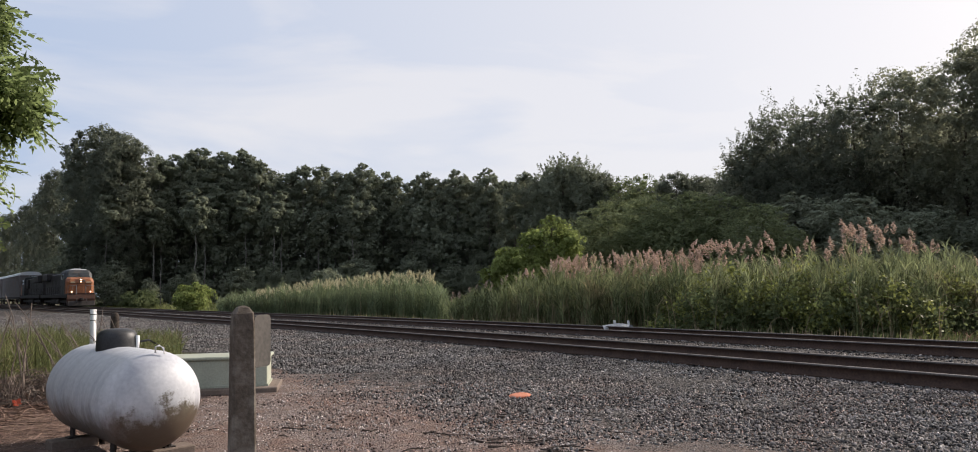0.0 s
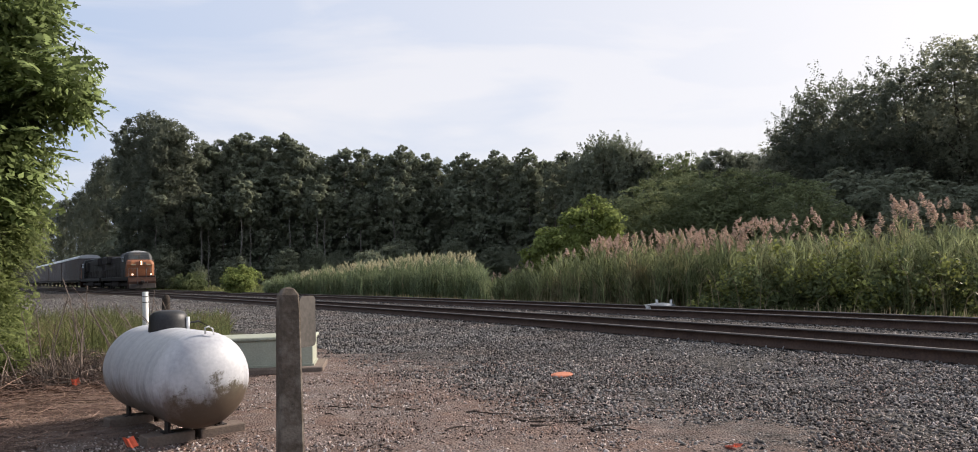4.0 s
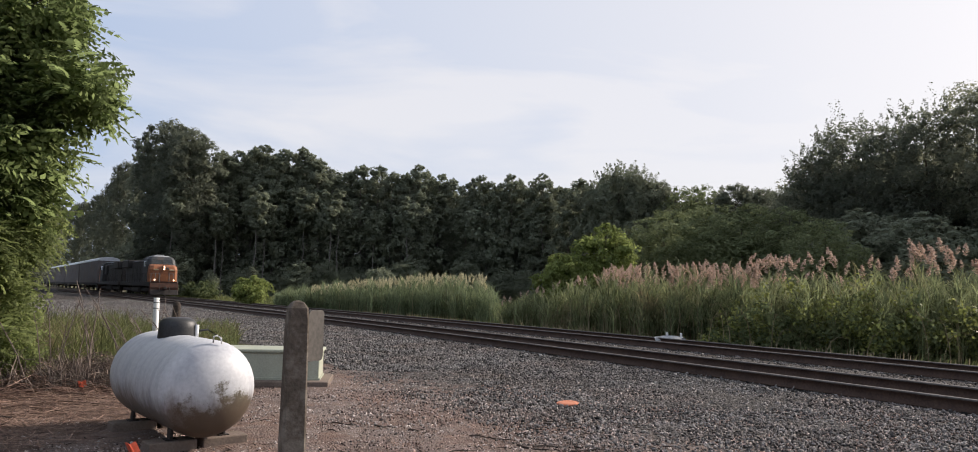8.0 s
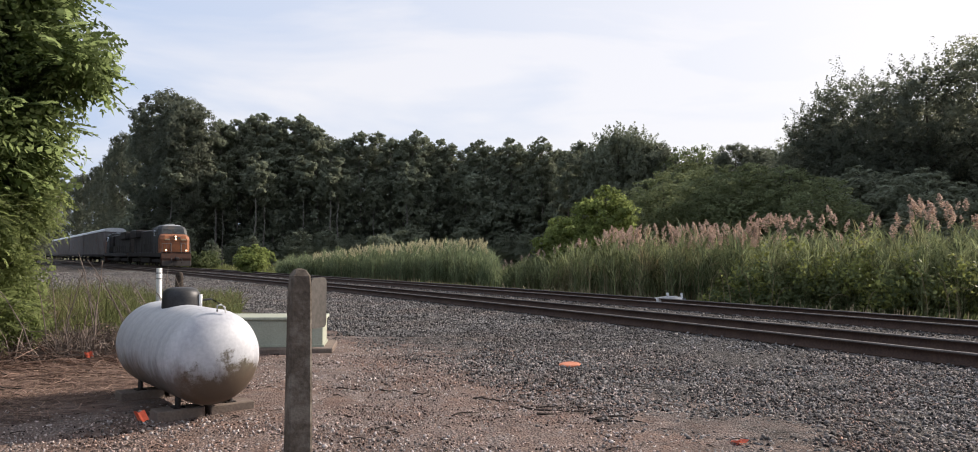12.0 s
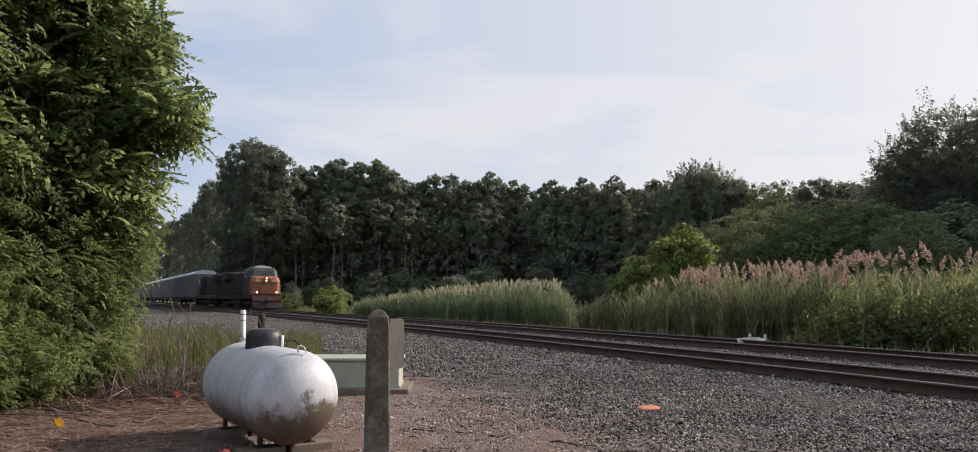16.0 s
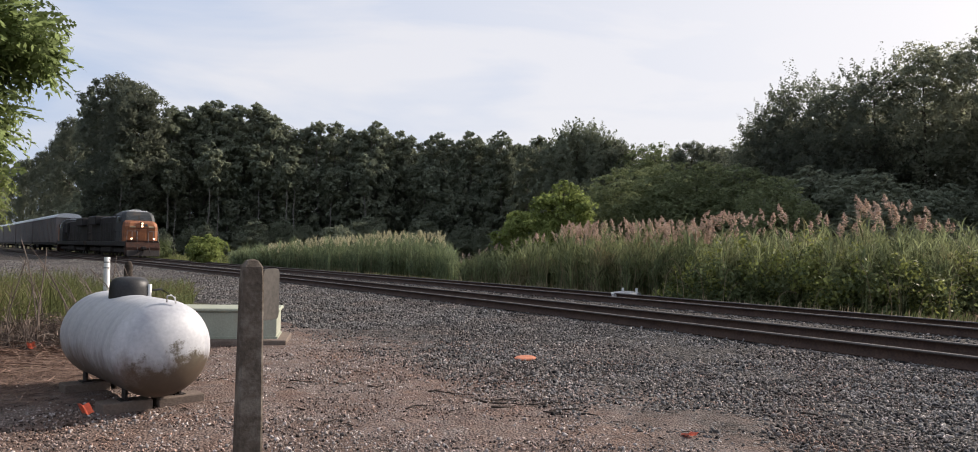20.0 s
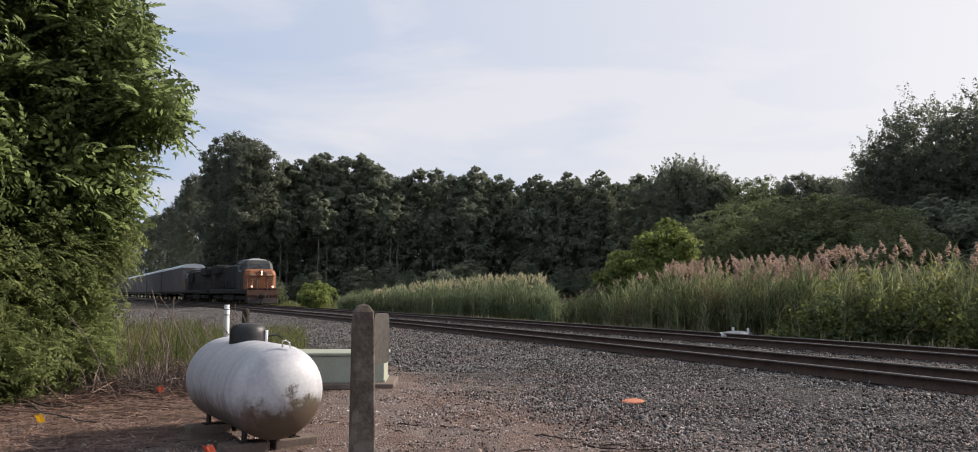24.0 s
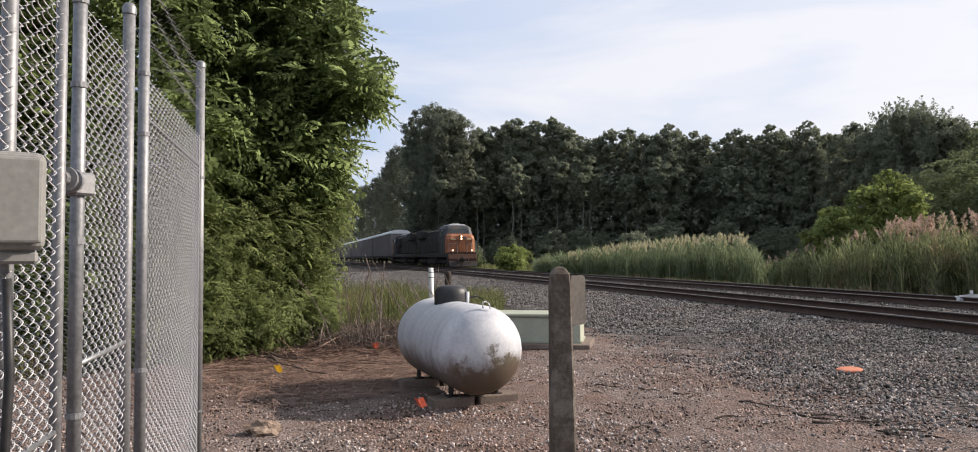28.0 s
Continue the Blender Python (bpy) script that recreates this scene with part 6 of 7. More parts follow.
def build_fence():
    thing = empty("chain_link_fence", pose(0, 0, 0))
    tagged(thing, "galvanised chain-link fence topped with barbed wire", "fence")
    s2, s3 = 2.03, 3.10
    far, mid = fence_at(0), fence_at(s2)
    side = F_FAR + Vector((-0.795, -0.606, 0)) * 3.0
    fence_post(thing, far, 0.033, 2.98)
    fence_post(thing, mid, 0.026, 3.1)
    fence_post(thing, side, 0.036, 2.98)
    chain_mesh(far, mid, 0.05, F_TOP, "chain_mesh", thing)
    chain_mesh(far, side, 0.05, F_TOP, "chain_mesh", thing)
    for a, b in ((far, mid), (far, side)):
        part("tension_bar", a_tube([(a.x + 0.05 * (b - a).normalized().x, a.y + 0.05 * (b - a).normalized().y, 0.05), (a.x + 0.05 * (b - a).normalized().x, a.y + 0.05 * (b - a).normalized().y, F_TOP)], 0.006, 6), M["galv"], thing)
        part("brace_rail", a_tube([(a.x, a.y, 2.2), (b.x, b.y, 2.2)], 0.008, 8), M["galv"], thing, smooth=True)
        for z in (2.62, 2.77, 2.92):
            bm = bmesh.new()
            tube(bm, [(a.x, a.y, z), ((a.x + b.x) / 2, (a.y + b.y) / 2, z - 0.02), (b.x, b.y, z)], 0.0025, 5)
            n = int((b - a).length / 0.14)
            for i in range(1, n):
                c = a.lerp(b, i / n)
                for dx, dz in ((0.02, 0.02), (-0.02, 0.02)):
                    tube(bm, [(c.x - dx, c.y - dx, z - dz - 0.01), (c.x + dx, c.y + dx, z + dz - 0.01)], 0.0015, 3)
            part("barbed_wire", bm, M["wire"], thing)
    # swing gate between the dark post and the nearer post
    gate = empty("chain_link_gate", pose(0, 0, 0))
    tagged(gate, "galvanised chain-link gate leaf hung on a dark steel post", "gate")
    g1, g0 = fence_at(2.36), fence_at(3.08)
    post = fence_at(s3)
    fence_post(thing, post, 0.0235, 3.2, M["galv_dark"])
    for p in (g1, g0):
        part("upright", a_tube([(p.x, p.y, 0.08), (p.x, p.y, 2.63 if p is g1 else F_TOP)], 0.026 if p is g1 else 0.008, 12), M["galv"], gate, smooth=True)
    part("cap", lathe_at(g1, [(0.03, 2.6), (0.03, 2.63), (0.02, 2.65), (0, 2.655)]), M["galv_dark"], gate, smooth=True)
    for z in (0.1, 1.13):
        part("crossbar", a_tube([(g1.x, g1.y, z), (g0.x, g0.y, z)], 0.011, 10), M["galv_dark"], gate, smooth=True)
    chain_mesh(g1, g0, 0.08, F_TOP, "chain_mesh", gate)
    near2 = fence_at(3.3)
    leaf = empty("chain_link_gate", pose(0, 0, 0))
    tagged(leaf, "second chain-link gate leaf beside the dark post", "gate")
    for p in (near2, fence_at(4.9)):
        part("upright", a_tube([(p.x, p.y, 0.08), (p.x, p.y, F_TOP + 0.45)], 0.018, 12), M["galv"], leaf, smooth=True)
    for z in (0.1, 0.95):
        q = fence_at(4.9)
        part("crossbar", a_tube([(near2.x, near2.y, z), (q.x, q.y, z)], 0.009, 10), M["galv_dark"], leaf, smooth=True)
    chain_mesh(near2, fence_at(4.9), 0.08, F_TOP, "chain_mesh", leaf)
    hz = 1.765
    hinge = bmesh.new()
    box(hinge, post.x - 0.042, post.y - 0.042, hz - 0.045, post.x + 0.042, post.y + 0.042, hz + 0.035, 0.008)
    side = (post - near2).normalized()
    for k in (0.25, 0.55):
        c = near2.lerp(post, k)
        tube(hinge, [(c.x - side.x * 0.01, c.y - side.y * 0.01, hz), (c.x + side.x * 0.01, c.y + side.y * 0.01, hz)], 0.042, 14)
    tube(hinge, [(near2.x, near2.y, hz), (post.x, post.y, hz)], 0.024, 10)
    part("hinge", hinge, M["galv"], leaf)
    # meter box on the near pole
    px, py = polar(57.0, 2.38)
    box_pole = empty("electric_box", pose(px, py, 0, 0, 0, 60))
    tagged(box_pole, "grey electrical box on a pole with a black cable", "electrical box")
    part("pole", a_tube([(0, 0, 0), (0, 0, 3.2)], 0.021, 12), M["galv"], box_pole, smooth=True)
    part("housing", a_box(-0.12, -0.15, 1.522, 0.08, -0.035, 1.776, bevel=0.022, seg=3), M["box_grey"], box_pole)
    part("cover", a_box(-0.09, -0.17, 1.54, 0.068, -0.152, 1.76, bevel=0.008, seg=2), M["box_grey"], box_pole)
    part("base", a_box(-0.06, -0.13, 1.487, 0.065, -0.04, 1.522, bevel=0.008), M["box_grey"], box_pole)
    for z in (1.58, 1.7):
        part("hinge_clip", a_box(-0.135, -0.168, z, -0.112, -0.12, z + 0.03, bevel=0.004), M["box_grey"], box_pole)
    part("cable", a_tube([(0.0, -0.08, 1.45), (0.01, -0.085, 1.2), (0.0, -0.07, 0.9), (0.03, -0.06, 0.5), (0.0, -0.05, 0.0)], 0.012, 8), M["black_plastic"], box_pole, smooth=True)


build_fence()


# ---------------------------------------------------------------- loose bits
def clod(name, x, y, size, material, label, category, seed, squash=(1, 1, 0.6)):
    bm = bmesh.new()
    bmesh.ops.create_icosphere(bm, subdivisions=3, radius=1.0)
    for v in bm.verts:
        n = noise.noise(v.co * 1.7 + Vector((seed * 3.1, seed, 0)))
        n += 0.5 * noise.noise(v.co * 4.3 + Vector((seed, 2.0, seed)))
        v.co *= 1 + 0.5 * n
        v.co.z = max(v.co.z, -0.45)
    bmesh.ops.scale(bm, vec=Vector(squash) * size, verts=bm.verts[:])
    z = float(ground_z(x, y))
    return tagged(link(name, bm, material, m=pose(x, y, z + 0.4 * size * squash[2], 0, 0, seed * 47)), label, category)


def loose_bits():
    x, y = -4.32, 5.05
    clod("rock", x, y, 0.13, M["rock"], "rough brown rock lying on gravel by the fence", "rock", 1, (1.15, 0.8, 0.62))
    rng = random.Random(91)
    for i in range(7):
        u, o = 2.6 - 0.5 * i + rng.uniform(-0.2, 0.2), -1.05 - rng.uniform(0, 0.3)
        x, y = on_line(u, o)
        clod("clod", x, y, rng.uniform(0.1, 0.17), M["dark_clod"], "dark lump of earth beside the near rail", "clod", i + 2, (1.4, 0.9, 0.55))
    # strips of dark bark
    for cx, cy, n, sx in ((0.35, 7.3, 11, 0.55), (-0.55, 7.9, 4, 0.3), (-1.75, 8.15, 3, 0.25), (0.0, 8.8, 2, 0.2), (2.9, 7.0, 2, 0.2)):
        for i in range(n):
            x, y = cx + rng.gauss(0, sx), cy + rng.gauss(0, 0.18)
            L, w = rng.uniform(0.12, 0.36), rng.uniform(0.02, 0.045)
            bm = bmesh.new()
            k = 4
            pts = [(L * (q / k - 0.5), 0.02 * sin(q * 1.7 + i), 0.012 + 0.012 * sin(q * 1.1 + i)) for q in range(k + 1)]
            tube(bm, pts, w * 0.5, 5, w * 0.2)
            bmesh.ops.scale(bm, vec=(1, 1, 0.6), verts=bm.verts[:])
            tagged(link("bark_strip", bm, M["dark_clod"], m=pose(x, y, float(ground_z(x, y)) + 0.004, 0, 0, rng.uniform(-40, 40))), "dark strip of bark lying on the gravel", "bark", "bark strips on the gravel")
    # fallen branches at the litter's edge
    for x0, y0, a, L in ((-7.3, 8.6, -28, 1.9), (-7.9, 8.9, -12, 1.5), (-8.3, 9.7, 5, 1.8)):
        bm = bmesh.new()
        rr = random.Random(int(L * 10))
        pts = branch(bm, rr, (0, 0, 0.05), (L, 0, 0.04), 0.02, 0.006, 0.05, 6, 6)
        for q in (2, 3, 4):
            branch(bm, rr, pts[q], pts[q] + Vector((0.25, rr.choice((-1, 1)) * 0.2, 0.08)), 0.008, 0.003, 0.05, 2, 4)
        tagged(link("fallen_branch", bm, M["bark"], m=pose(x0, y0, 0.01, 0, 0, a)), "thin dead fallen branch on brown litter", "branch")
    # broken white bumper beyond the far track
    x, y = 3.95, 23.3
    th = empty("scrap_bumper", pose(x, y, float(ground_z(x, y)) + 0.02, 0, 0, 12))
    th.scale = (0.95, 0.95, 0.8)
    tagged(th, "broken white plastic bumper dumped beyond the tracks", "scrap")
    bm = bmesh.new()
    pr = [(0.0, 0.0), (0.12, 0.03), (0.17, 0.12), (0.12, 0.24), (0.0, 0.3)]
    rings = []
    for i in range(13):
        t_ = i / 12
        rings.append([bm.verts.new((-0.5 + t_, -py - 0.12 * (1 - (2 * t_ - 1) ** 2), pz * (0.75 + 0.25 * sin(pi * t_)))) for py, pz in pr])
    for a_, b_ in zip(rings, rings[1:]):
        for q in range(len(pr) - 1):
            bm.faces.new((a_[q], a_[q + 1], b_[q + 1], b_[q]))
    bmesh.ops.solidify(bm, geom=bm.faces[:], thickness=0.012)
    part("shell", bm, M["white"], th, smooth=True)
    for xx, hh in ((-0.1, 0.42), (0.38, 0.4)):
        part("tab", a_box(xx - 0.04, -0.12, 0.22, xx + 0.04, -0.1, hh, bevel=0.006), M["white"], th)
    part("lamp_hole", a_tube([(0.43, -0.2, 0.16), (0.43, -0.16, 0.16)], 0.07, 14), M["galv_dark"], th)
    # white scrap on the ballast near the crossing
    for u, o, L in ((-3.0, -2.2, 0.3), (-2.3, -2.5, 0.2)):
        x, y = on_line(u, o)
        bm = bmesh.new()
        tube(bm, [(-L / 2, 0, 0.03), (0, 0.02, 0.05), (L / 2, -0.01, 0.03)], 0.03, 8, 0.02)
        tagged(link("scrap_piece", bm, M["white"], m=pose(x, y, float(ground_z(x, y)) + 0.02, 0, 0, 20 + 40 * L)), "small pale scrap piece lying on ballast", "scrap")


loose_bits()


# ---------------------------------------------------------------- train
FAR_DIR = atan2(SLOPE, 1.0)


def on_far(u):
    """A pose on the far track's centre; +y of the pose points away along the line."""
    x, y = on_line(u, SEP)
    x2, y2 = on_line(u + 1.0, SEP)
    return pose(x, y, RAIL_Z, 0, 0, math.degrees(atan2(-(x2 - x), y2 - y)))


def wheelset(parent, y):
    for s in (-1, 1):
        bm = bmesh.new()
        tube(bm, [(s * 0.68, y, 0.52), (s * 0.8, y, 0.52)], 0.52, 20)
        part("wheel", bm, M["iron"], parent, smooth=False)


def truck(thing, y, n, gap, side=1.1):
    bm = box(bmesh.new(), -side - 0.08, y - gap * n / 2, 0.45, -side + 0.06, y + gap * n / 2, 0.85, 0.06)
    box(bm, side - 0.06, y - gap * n / 2, 0.45, side + 0.08, y + gap * n / 2, 0.85, 0.06)
    box(bm, -side, y - 0.4, 0.5, side, y + 0.4, 0.8, 0.04)
    tr = part("truck", bm, M["iron"], thing)
    for i in range(n):
        wheelset(tr, y + (i - (n - 1) / 2) * gap)
    return tr


def build_loco(name, lit, label):
    """The cab's front at y = 0, the long hood behind it along +y."""
    th = empty(name, on_far(101))
    tagged(th, label, "locomotive", "train vehicles")
    L = 22.0
    part("underframe", a_box(-1.5, 0.3, 1.05, 1.5, L - 0.3, 1.55, bevel=0.05), M["loco_blue"], th)
    bm = box(bmesh.new(), -1.3, 8.3, 0.3, 1.3, 13.7, 1.05, 0.15)
    part("fuel_tank", bm, M["iron"], th)
    truck(th, 4.3, 3, 2.0)
    truck(th, L - 4.3, 3, 2.0)
    # long hood, radiator section and roof gear
    part("long_hood", a_box(-1.0, 5.2, 1.55, 1.0, L - 0.9, 4.15, bevel=0.12), M["loco_blue"], th)
    part("radiator", a_box(-1.52, L - 6.0, 3.35, 1.52, L - 1.6, 4.35, bevel=0.1), M["loco_blue"], th)
    part("exhaust_stack", a_box(-0.5, 10.0, 4.15, 0.5, 11.6, 4.45, bevel=0.05), M["iron"], th)
    part("blower_housing", a_box(-1.3, 5.3, 2.6, 1.3, 7.4, 4.0, bevel=0.1), M["loco_blue"], th)
    for s in (-1, 1):
        for k in range(9):
            y = 7.7 + k * 0.95
            # every third door is paler, painting sunlit patches on the hood side
            part("hood_door", a_box(s * 1.0 - 0.02, y, 1.75, s * 1.0 + 0.02, y + 0.88, 3.5, bevel=0.015), M["loco_sunlit"] if k % 3 == 1 else M["loco_blue"], th)
        bm = bmesh.new()
        for k in range(11):
            tube(bm, [(s * 1.5, 3.2 + k * 1.75, 1.5), (s * 1.5, 3.2 + k * 1.75, 2.5)], 0.02, 5)
        tube(bm, [(s * 1.5, 3.2, 2.5), (s * 1.5, L - 0.8, 2.5)], 0.02, 5)
        part("handrail", bm, M["iron"], th)
    def prism(prof, x):
        b = bmesh.new()
        left, right = [b.verts.new((-x, yy, zz)) for yy, zz in prof], [b.verts.new((x, yy, zz)) for yy, zz in prof]
        b.faces.new(left[::-1])
        b.faces.new(right)
        for i in range(len(prof)):
            j = (i + 1) % len(prof)
            b.faces.new((left[i], left[j], right[j], right[i]))
        bmesh.ops.recalc_face_normals(b, faces=b.faces[:])
        bmesh.ops.bevel(b, geom=b.edges[:], offset=0.05, segments=2, affect="EDGES", profile=0.5)
        return b

    def loft(levels, back):
        """A body of six-sided plans (height, half width, front, corner cut), closed above and below."""
        b = bmesh.new()
        rings = [[b.verts.new((x, y, z)) for x, y in ((-w, back), (-w, f + c), (-w + c, f), (w - c, f), (w, f + c), (w, back))] for z, w, f, c in levels]
        for lo, hi in zip(rings, rings[1:]):
            for k in range(6):
                b.faces.new((lo[k], lo[(k + 1) % 6], hi[(k + 1) % 6], hi[k]))
        b.faces.new(rings[0][::-1])
        b.faces.new(rings[-1])
        bmesh.ops.recalc_face_normals(b, faces=b.faces[:])
        return b

    # wide cab: tapered top, slanted windscreens, pale roof
    cab = part("cab", loft([(1.55, 1.5, 2.0, 0.25), (3.45, 1.5, 2.0, 0.3), (4.1, 1.46, 2.32, 0.34), (4.36, 1.3, 2.55, 0.3), (4.46, 1.05, 2.75, 0.2)], 5.2), M["loco_cab"], th, "weathered grey-blue cab")
    part("cab_roof", loft([(4.42, 0.98, 2.72, 0.15), (4.54, 0.9, 2.85, 0.15), (4.58, 0.6, 3.0, 0.12)], 5.1), M["loco_roof"], cab, "pale grey cab roof")
    part("roof_box", a_box(-0.4, 3.4, 4.57, 0.4, 4.4, 4.68, bevel=0.03), M["loco_roof"], cab)
    part("horn", a_tube([(0.5, 3.0, 4.64), (0.5, 3.4, 4.64)], 0.06, 8), M["iron"], cab)
    for x0, x1 in ((-1.08, -0.09), (0.09, 1.08)):
        b = bmesh.new()
        at = lambda z: 1.985 + 0.49 * (z - 3.45)
        vs = [b.verts.new((x, at(z), z)) for x, z in ((x0, 3.58), (x1, 3.58), (x1 * 0.98, 4.04), (x0 * 0.98, 4.04))]
        b.faces.new(vs)
        bmesh.ops.solidify(b, geom=b.faces[:], thickness=0.03)
        part("windscreen", b, M["window"], cab)
    for s in (-1, 1):
        part("side_window", a_box(s * 1.49 - 0.03, 3.0, 3.3, s * 1.49 + 0.03, 4.5, 3.95, bevel=0.015), M["window"], cab)
        part("mirror", a_box(s * 1.62 - 0.05, 2.9, 3.4, s * 1.62 + 0.05, 2.95, 3.8), M["iron"], cab)
    part("nose", loft([(1.5, 1.48, 0.75, 0.3), (2.95, 1.48, 0.75, 0.32), (3.3, 1.42, 0.92, 0.4), (3.48, 1.3, 1.3, 0.4), (3.54, 1.25, 1.9, 0.3)], 2.1), M["loco_yellow"], th, "dirty orange nose")
    part("nose_door", a_box(-0.34, 0.715, 1.62, 0.34, 0.76, 2.72, bevel=0.012), M["loco_yellow"], th)
    part("door_panel", a_box(0.24, 0.74, 2.98, 0.5, 0.98, 3.2, bevel=0.012), M["window"], th)
    for x in (-0.5, 0.5):
        part("grab_iron", a_tube([(x, 0.72, 1.7), (x, 0.66, 1.75), (x, 0.66, 2.6), (x, 0.72, 2.65)], 0.022, 6), M["loco_cab"], th)
    part("nose_seam", a_box(-1.2, 0.735, 2.76, 1.2, 0.755, 2.8), M["loco_pilot"], th)
    part("pilot", prism([(0.05, 0.25), (0.05, 0.95), (0.35, 1.55), (0.7, 1.55), (0.7, 0.2)], 1.5), M["loco_pilot"], th, "dirty rust-coloured pilot")
    part("plow", prism([(-0.2, 0.12), (0.04, 0.7), (0.2, 0.7), (0.2, 0.12)], 1.45), M["iron"], th)
    part("coupler", a_box(-0.18, -0.55, 0.75, 0.18, 0.2, 1.05, bevel=0.06), M["iron"], th)
    part("front_panel", a_box(-1.48, 0.3, 1.1, 1.48, 0.36, 1.62, bevel=0.02), M["loco_pilot"], th)
    bm = bmesh.new()
    for s in (-1, 1):
        for x in (0.5, 0.95, 1.4):
            tube(bm, [(s * x, 0.3, 1.5), (s * x, 0.3, 2.5)], 0.018, 5)
        tube(bm, [(s * 0.5, 0.3, 2.5), (s * 1.4, 0.3, 2.5)], 0.018, 5)
    part("front_railing", bm, M["galv"], th)
    for s in (-1, 1):
        st = bmesh.new()
        for k in range(4):
            box(st, s * 1.2 - 0.28, 0.45, 0.35 + 0.3 * k, s * 1.2 + 0.28, 0.8, 0.39 + 0.3 * k)
        part("steps", st, M["iron"], th)
        part("hose", a_tube([(s * 0.5, 0.0, 0.95), (s * 0.55, -0.25, 0.6), (s * 0.45, -0.3, 0.45)], 0.04, 6), M["iron"], th, smooth=True)
    lamp = M["lamp"] if lit else M["window"]
    part("headlight_box", a_box(-0.16, 0.7, 2.88, 0.16, 1.05, 3.38, bevel=0.02), M["iron"], th)
    for z in (2.99, 3.25):
        part("headlight", a_tube([(0, 0.66, z), (0, 0.71, z)], 0.09, 14), lamp, th, "lit headlight" if lit else "")
    for s in (-1, 1):
        part("ditch_light", a_tube([(s * 1.0, 0.24, 1.78), (s * 1.0, 0.3, 1.78)], 0.085, 12), M["ditch"] if lit else M["window"], th)
        part("number_board", a_box(s * 0.82 - 0.24, 0.74, 2.86, s * 0.82 + 0.24, 0.8, 3.0, bevel=0.01), M["board"], th)
    return th


def build_rack():
    """A closed car-carrying wagon."""
    th = empty("autorack_wagon", on_far(150))
    tagged(th, "tall grey closed car-carrying wagon with a white roof", "rail wagon", "train vehicles")
    L = 27.4
    part("deck", a_box(-1.5, 0.2, 0.95, 1.5, L - 0.2, 1.35, bevel=0.04), M["iron"], th)
    for s in (-1, 1):
        n = 18
        for k in range(n):
            y0 = 0.25 + (L - 0.5) * k / n
            part("side_panel", a_box(s * 1.5 - 0.03, y0 + 0.03, 1.35, s * 1.5 + 0.03, y0 + (L - 0.5) / n - 0.03, 5.08, bevel=0.01), M["rack_side"], th)
            part("side_rib", a_box(s * 1.54 - 0.035, y0 - 0.03, 1.3, s * 1.54 + 0.035, y0 + 0.03, 5.1), M["rack_side"], th)
    for y in (0.2, L - 0.24):
        part("end_door", a_box(-1.5, y, 1.2, 1.5, y + 0.06, 5.1, bevel=0.02), M["rack_side"], th)
        for x in (-0.75, 0.0, 0.75):
            part("end_rib", a_box(x - 0.04, y - 0.05, 1.3, x + 0.04, y - 0.002, 4.8), M["rack_side"], th)
    bm = bmesh.new()
    prof = [(-1.6, 4.92), (-1.58, 5.15), (-1.2, 5.42), (-0.5, 5.54), (0.5, 5.54), (1.2, 5.42), (1.58, 5.15), (1.6, 4.92)]
    a = [bm.verts.new((x, -0.05, z)) for x, z in prof]
    b = [bm.verts.new((x, L + 0.05, z)) for x, z in prof]
    for i in range(len(prof)):
        j = (i + 1) % len(prof)
        bm.faces.new((a[i], a[j], b[j], b[i]))
    bm.faces.new(a[::-1])
    bm.faces.new(b)
    bmesh.ops.recalc_face_normals(bm, faces=bm.faces[:])
    part("roof", bm, M["rack_roof"], th, "white roof")
    truck(th, 3.0, 2, 1.8)
    truck(th, L - 3.0, 2, 1.8)
    part("coupler", a_box(-0.15, -0.6, 0.75, 0.15, 0.2, 1.05, bevel=0.05), M["iron"], th)
    return th


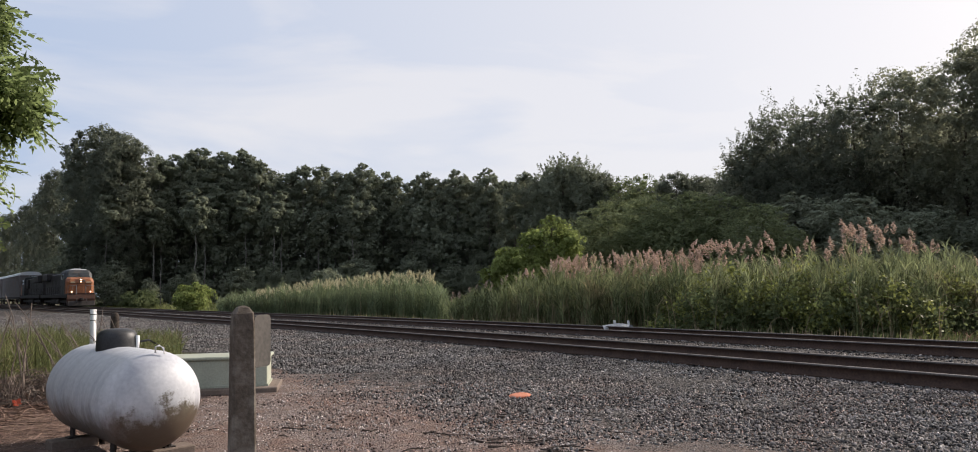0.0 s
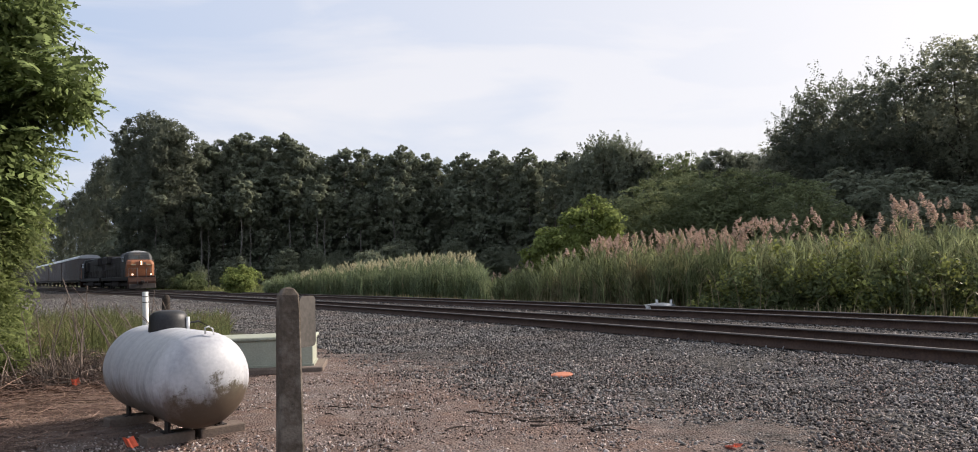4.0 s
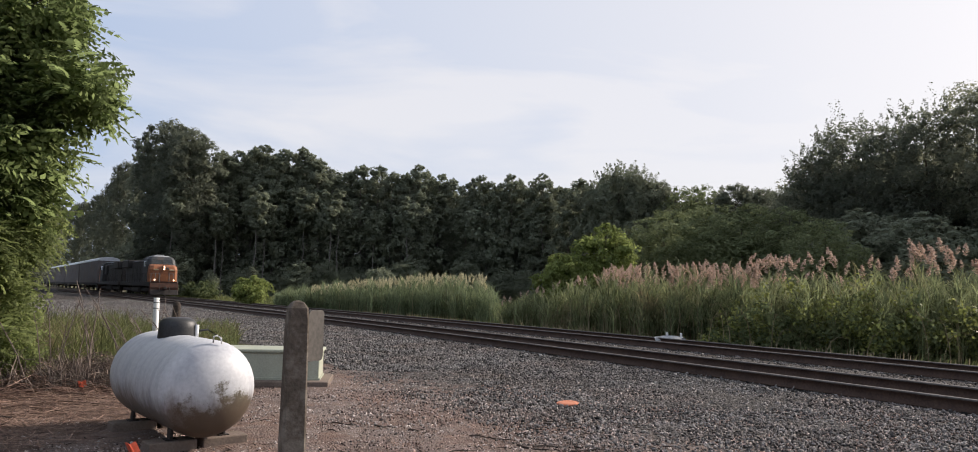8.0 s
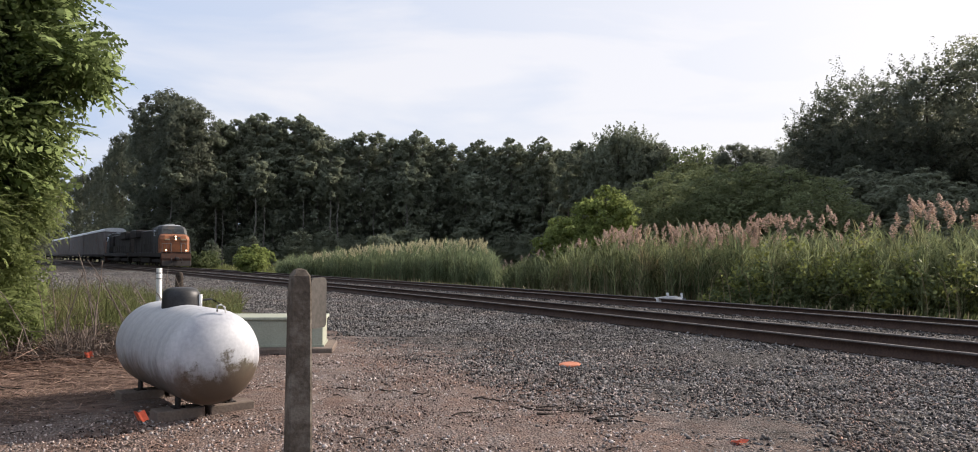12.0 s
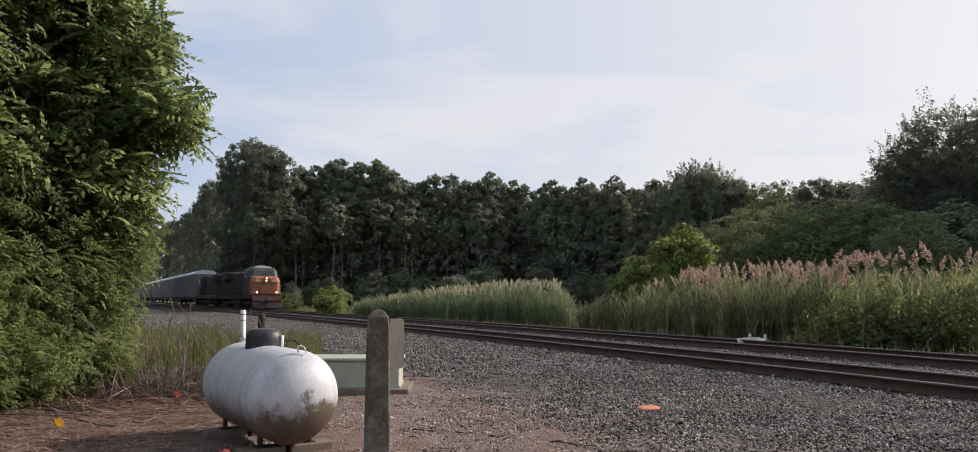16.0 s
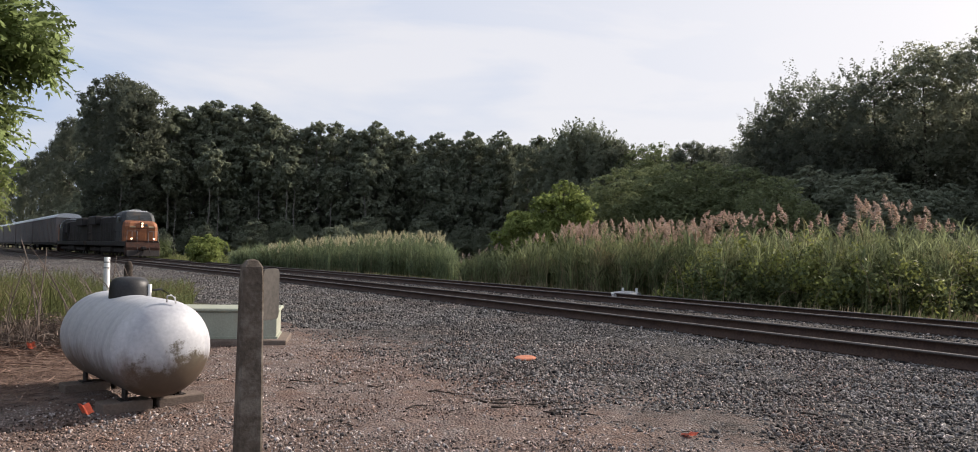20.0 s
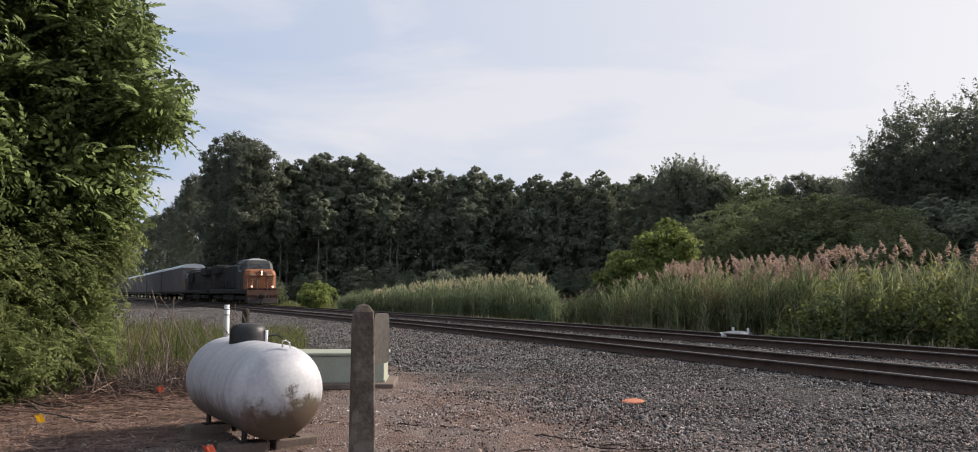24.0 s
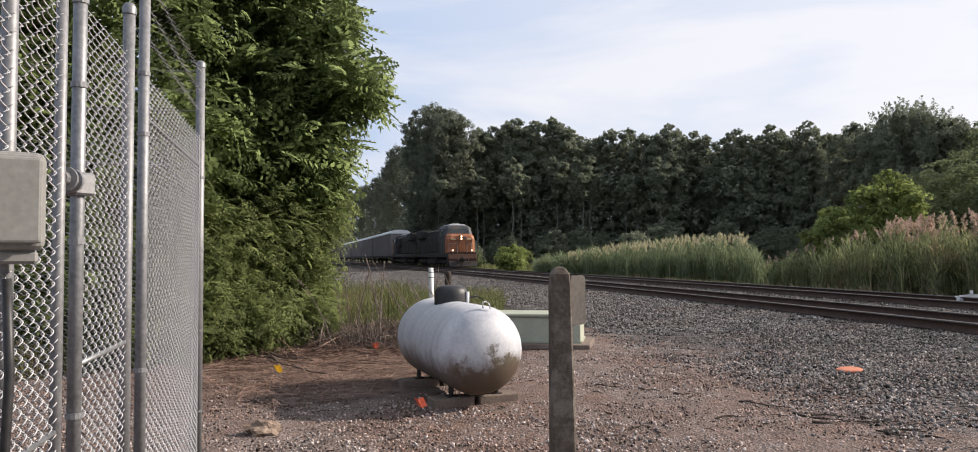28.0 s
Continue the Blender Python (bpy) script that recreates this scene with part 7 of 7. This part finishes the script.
def build_insect():
    """A flying insect, its head towards +x."""
    th = empty("insect", pose(-7.6, 10.0, 3.2))
    th.scale = (0.7, 0.7, 0.7)
    tagged(th, "small dark flying insect crossing before the sky", "insect")
    bm = bmesh.new()
    bmesh.ops.create_uvsphere(bm, u_segments=12, v_segments=8, radius=0.0034)
    bmesh.ops.scale(bm, vec=(2.2, 0.9, 0.9), verts=bm.verts[:])
    part("body", bm, M["black_plastic"], th, smooth=True)
    bm = bmesh.new()
    bmesh.ops.create_uvsphere(bm, u_segments=10, v_segments=6, radius=0.0024)
    bmesh.ops.translate(bm, vec=(0.0085, 0, 0.0004), verts=bm.verts[:])
    part("head", bm, M["black_plastic"], th, smooth=True)
    for s in (-1, 1):
        bm = bmesh.new()
        rim = [(0.003, s * 0.002), (0.004, s * 0.007), (-0.001, s * 0.0125), (-0.006, s * 0.011), (-0.005, s * 0.005)]
        bm.faces.new([bm.verts.new((x, y, 0.0025 + 0.25 * abs(y))) for x, y in rim])
        bmesh.ops.solidify(bm, geom=bm.faces[:], thickness=0.0002)
        part("wing", bm, M["plate"], th)
    return th


insect = build_insect()
TRAIN = [(0, 100.5), (3, 96.5), (6, 92.3), (9, 88.2), (12, 84.2), (15.5, 80.6), (18, 78.3), (21, 76.2), (24, 75.0), (26, 74.8), (28, 74.8)]
lead = build_loco("locomotive", True, "dark blue diesel locomotive with orange nose and lit headlights")
second = build_loco("locomotive", False, "dark blue trailing diesel locomotive")
rack = build_rack()
racks = [rack] + [copy_thing(rack, on_far(150)) for _ in range(4)]
CONSIST = [(lead, 0.0), (second, 44.4)] + [(r, 45.2 + 28.6 * i) for i, r in enumerate(racks)]


def motions():
    for thing, back in CONSIST:
        turned = pose(0, 0, 0, 0, 0, 180 if thing is second else 0)     # the second engine runs long hood first
        walk(thing, [(t, on_far(u + back) @ turned) for t, u in TRAIN])
    # the insect leaves a leaf of the big tree, crosses the view and settles beyond it
    way = [(0.0, -7.6, 10.0, 3.2), (5.1, -7.6, 10.0, 3.2), (5.4, -5.2, 6.2, 3.35), (5.7, -1.79, 3.86, 2.63), (5.8, -0.67, 3.12, 2.33), (5.9, 0.04, 2.22, 2.12), (6.0, 0.484, 1.419, 1.893), (6.1, 0.9, 0.6, 1.7), (6.6, 3.2, -2.4, 0.03), (28.0, 3.2, -2.4, 0.03)]
    walk(insect, [(t, pose(x, y, z, 0, 12, -58)) for t, x, y, z in way])


motions()
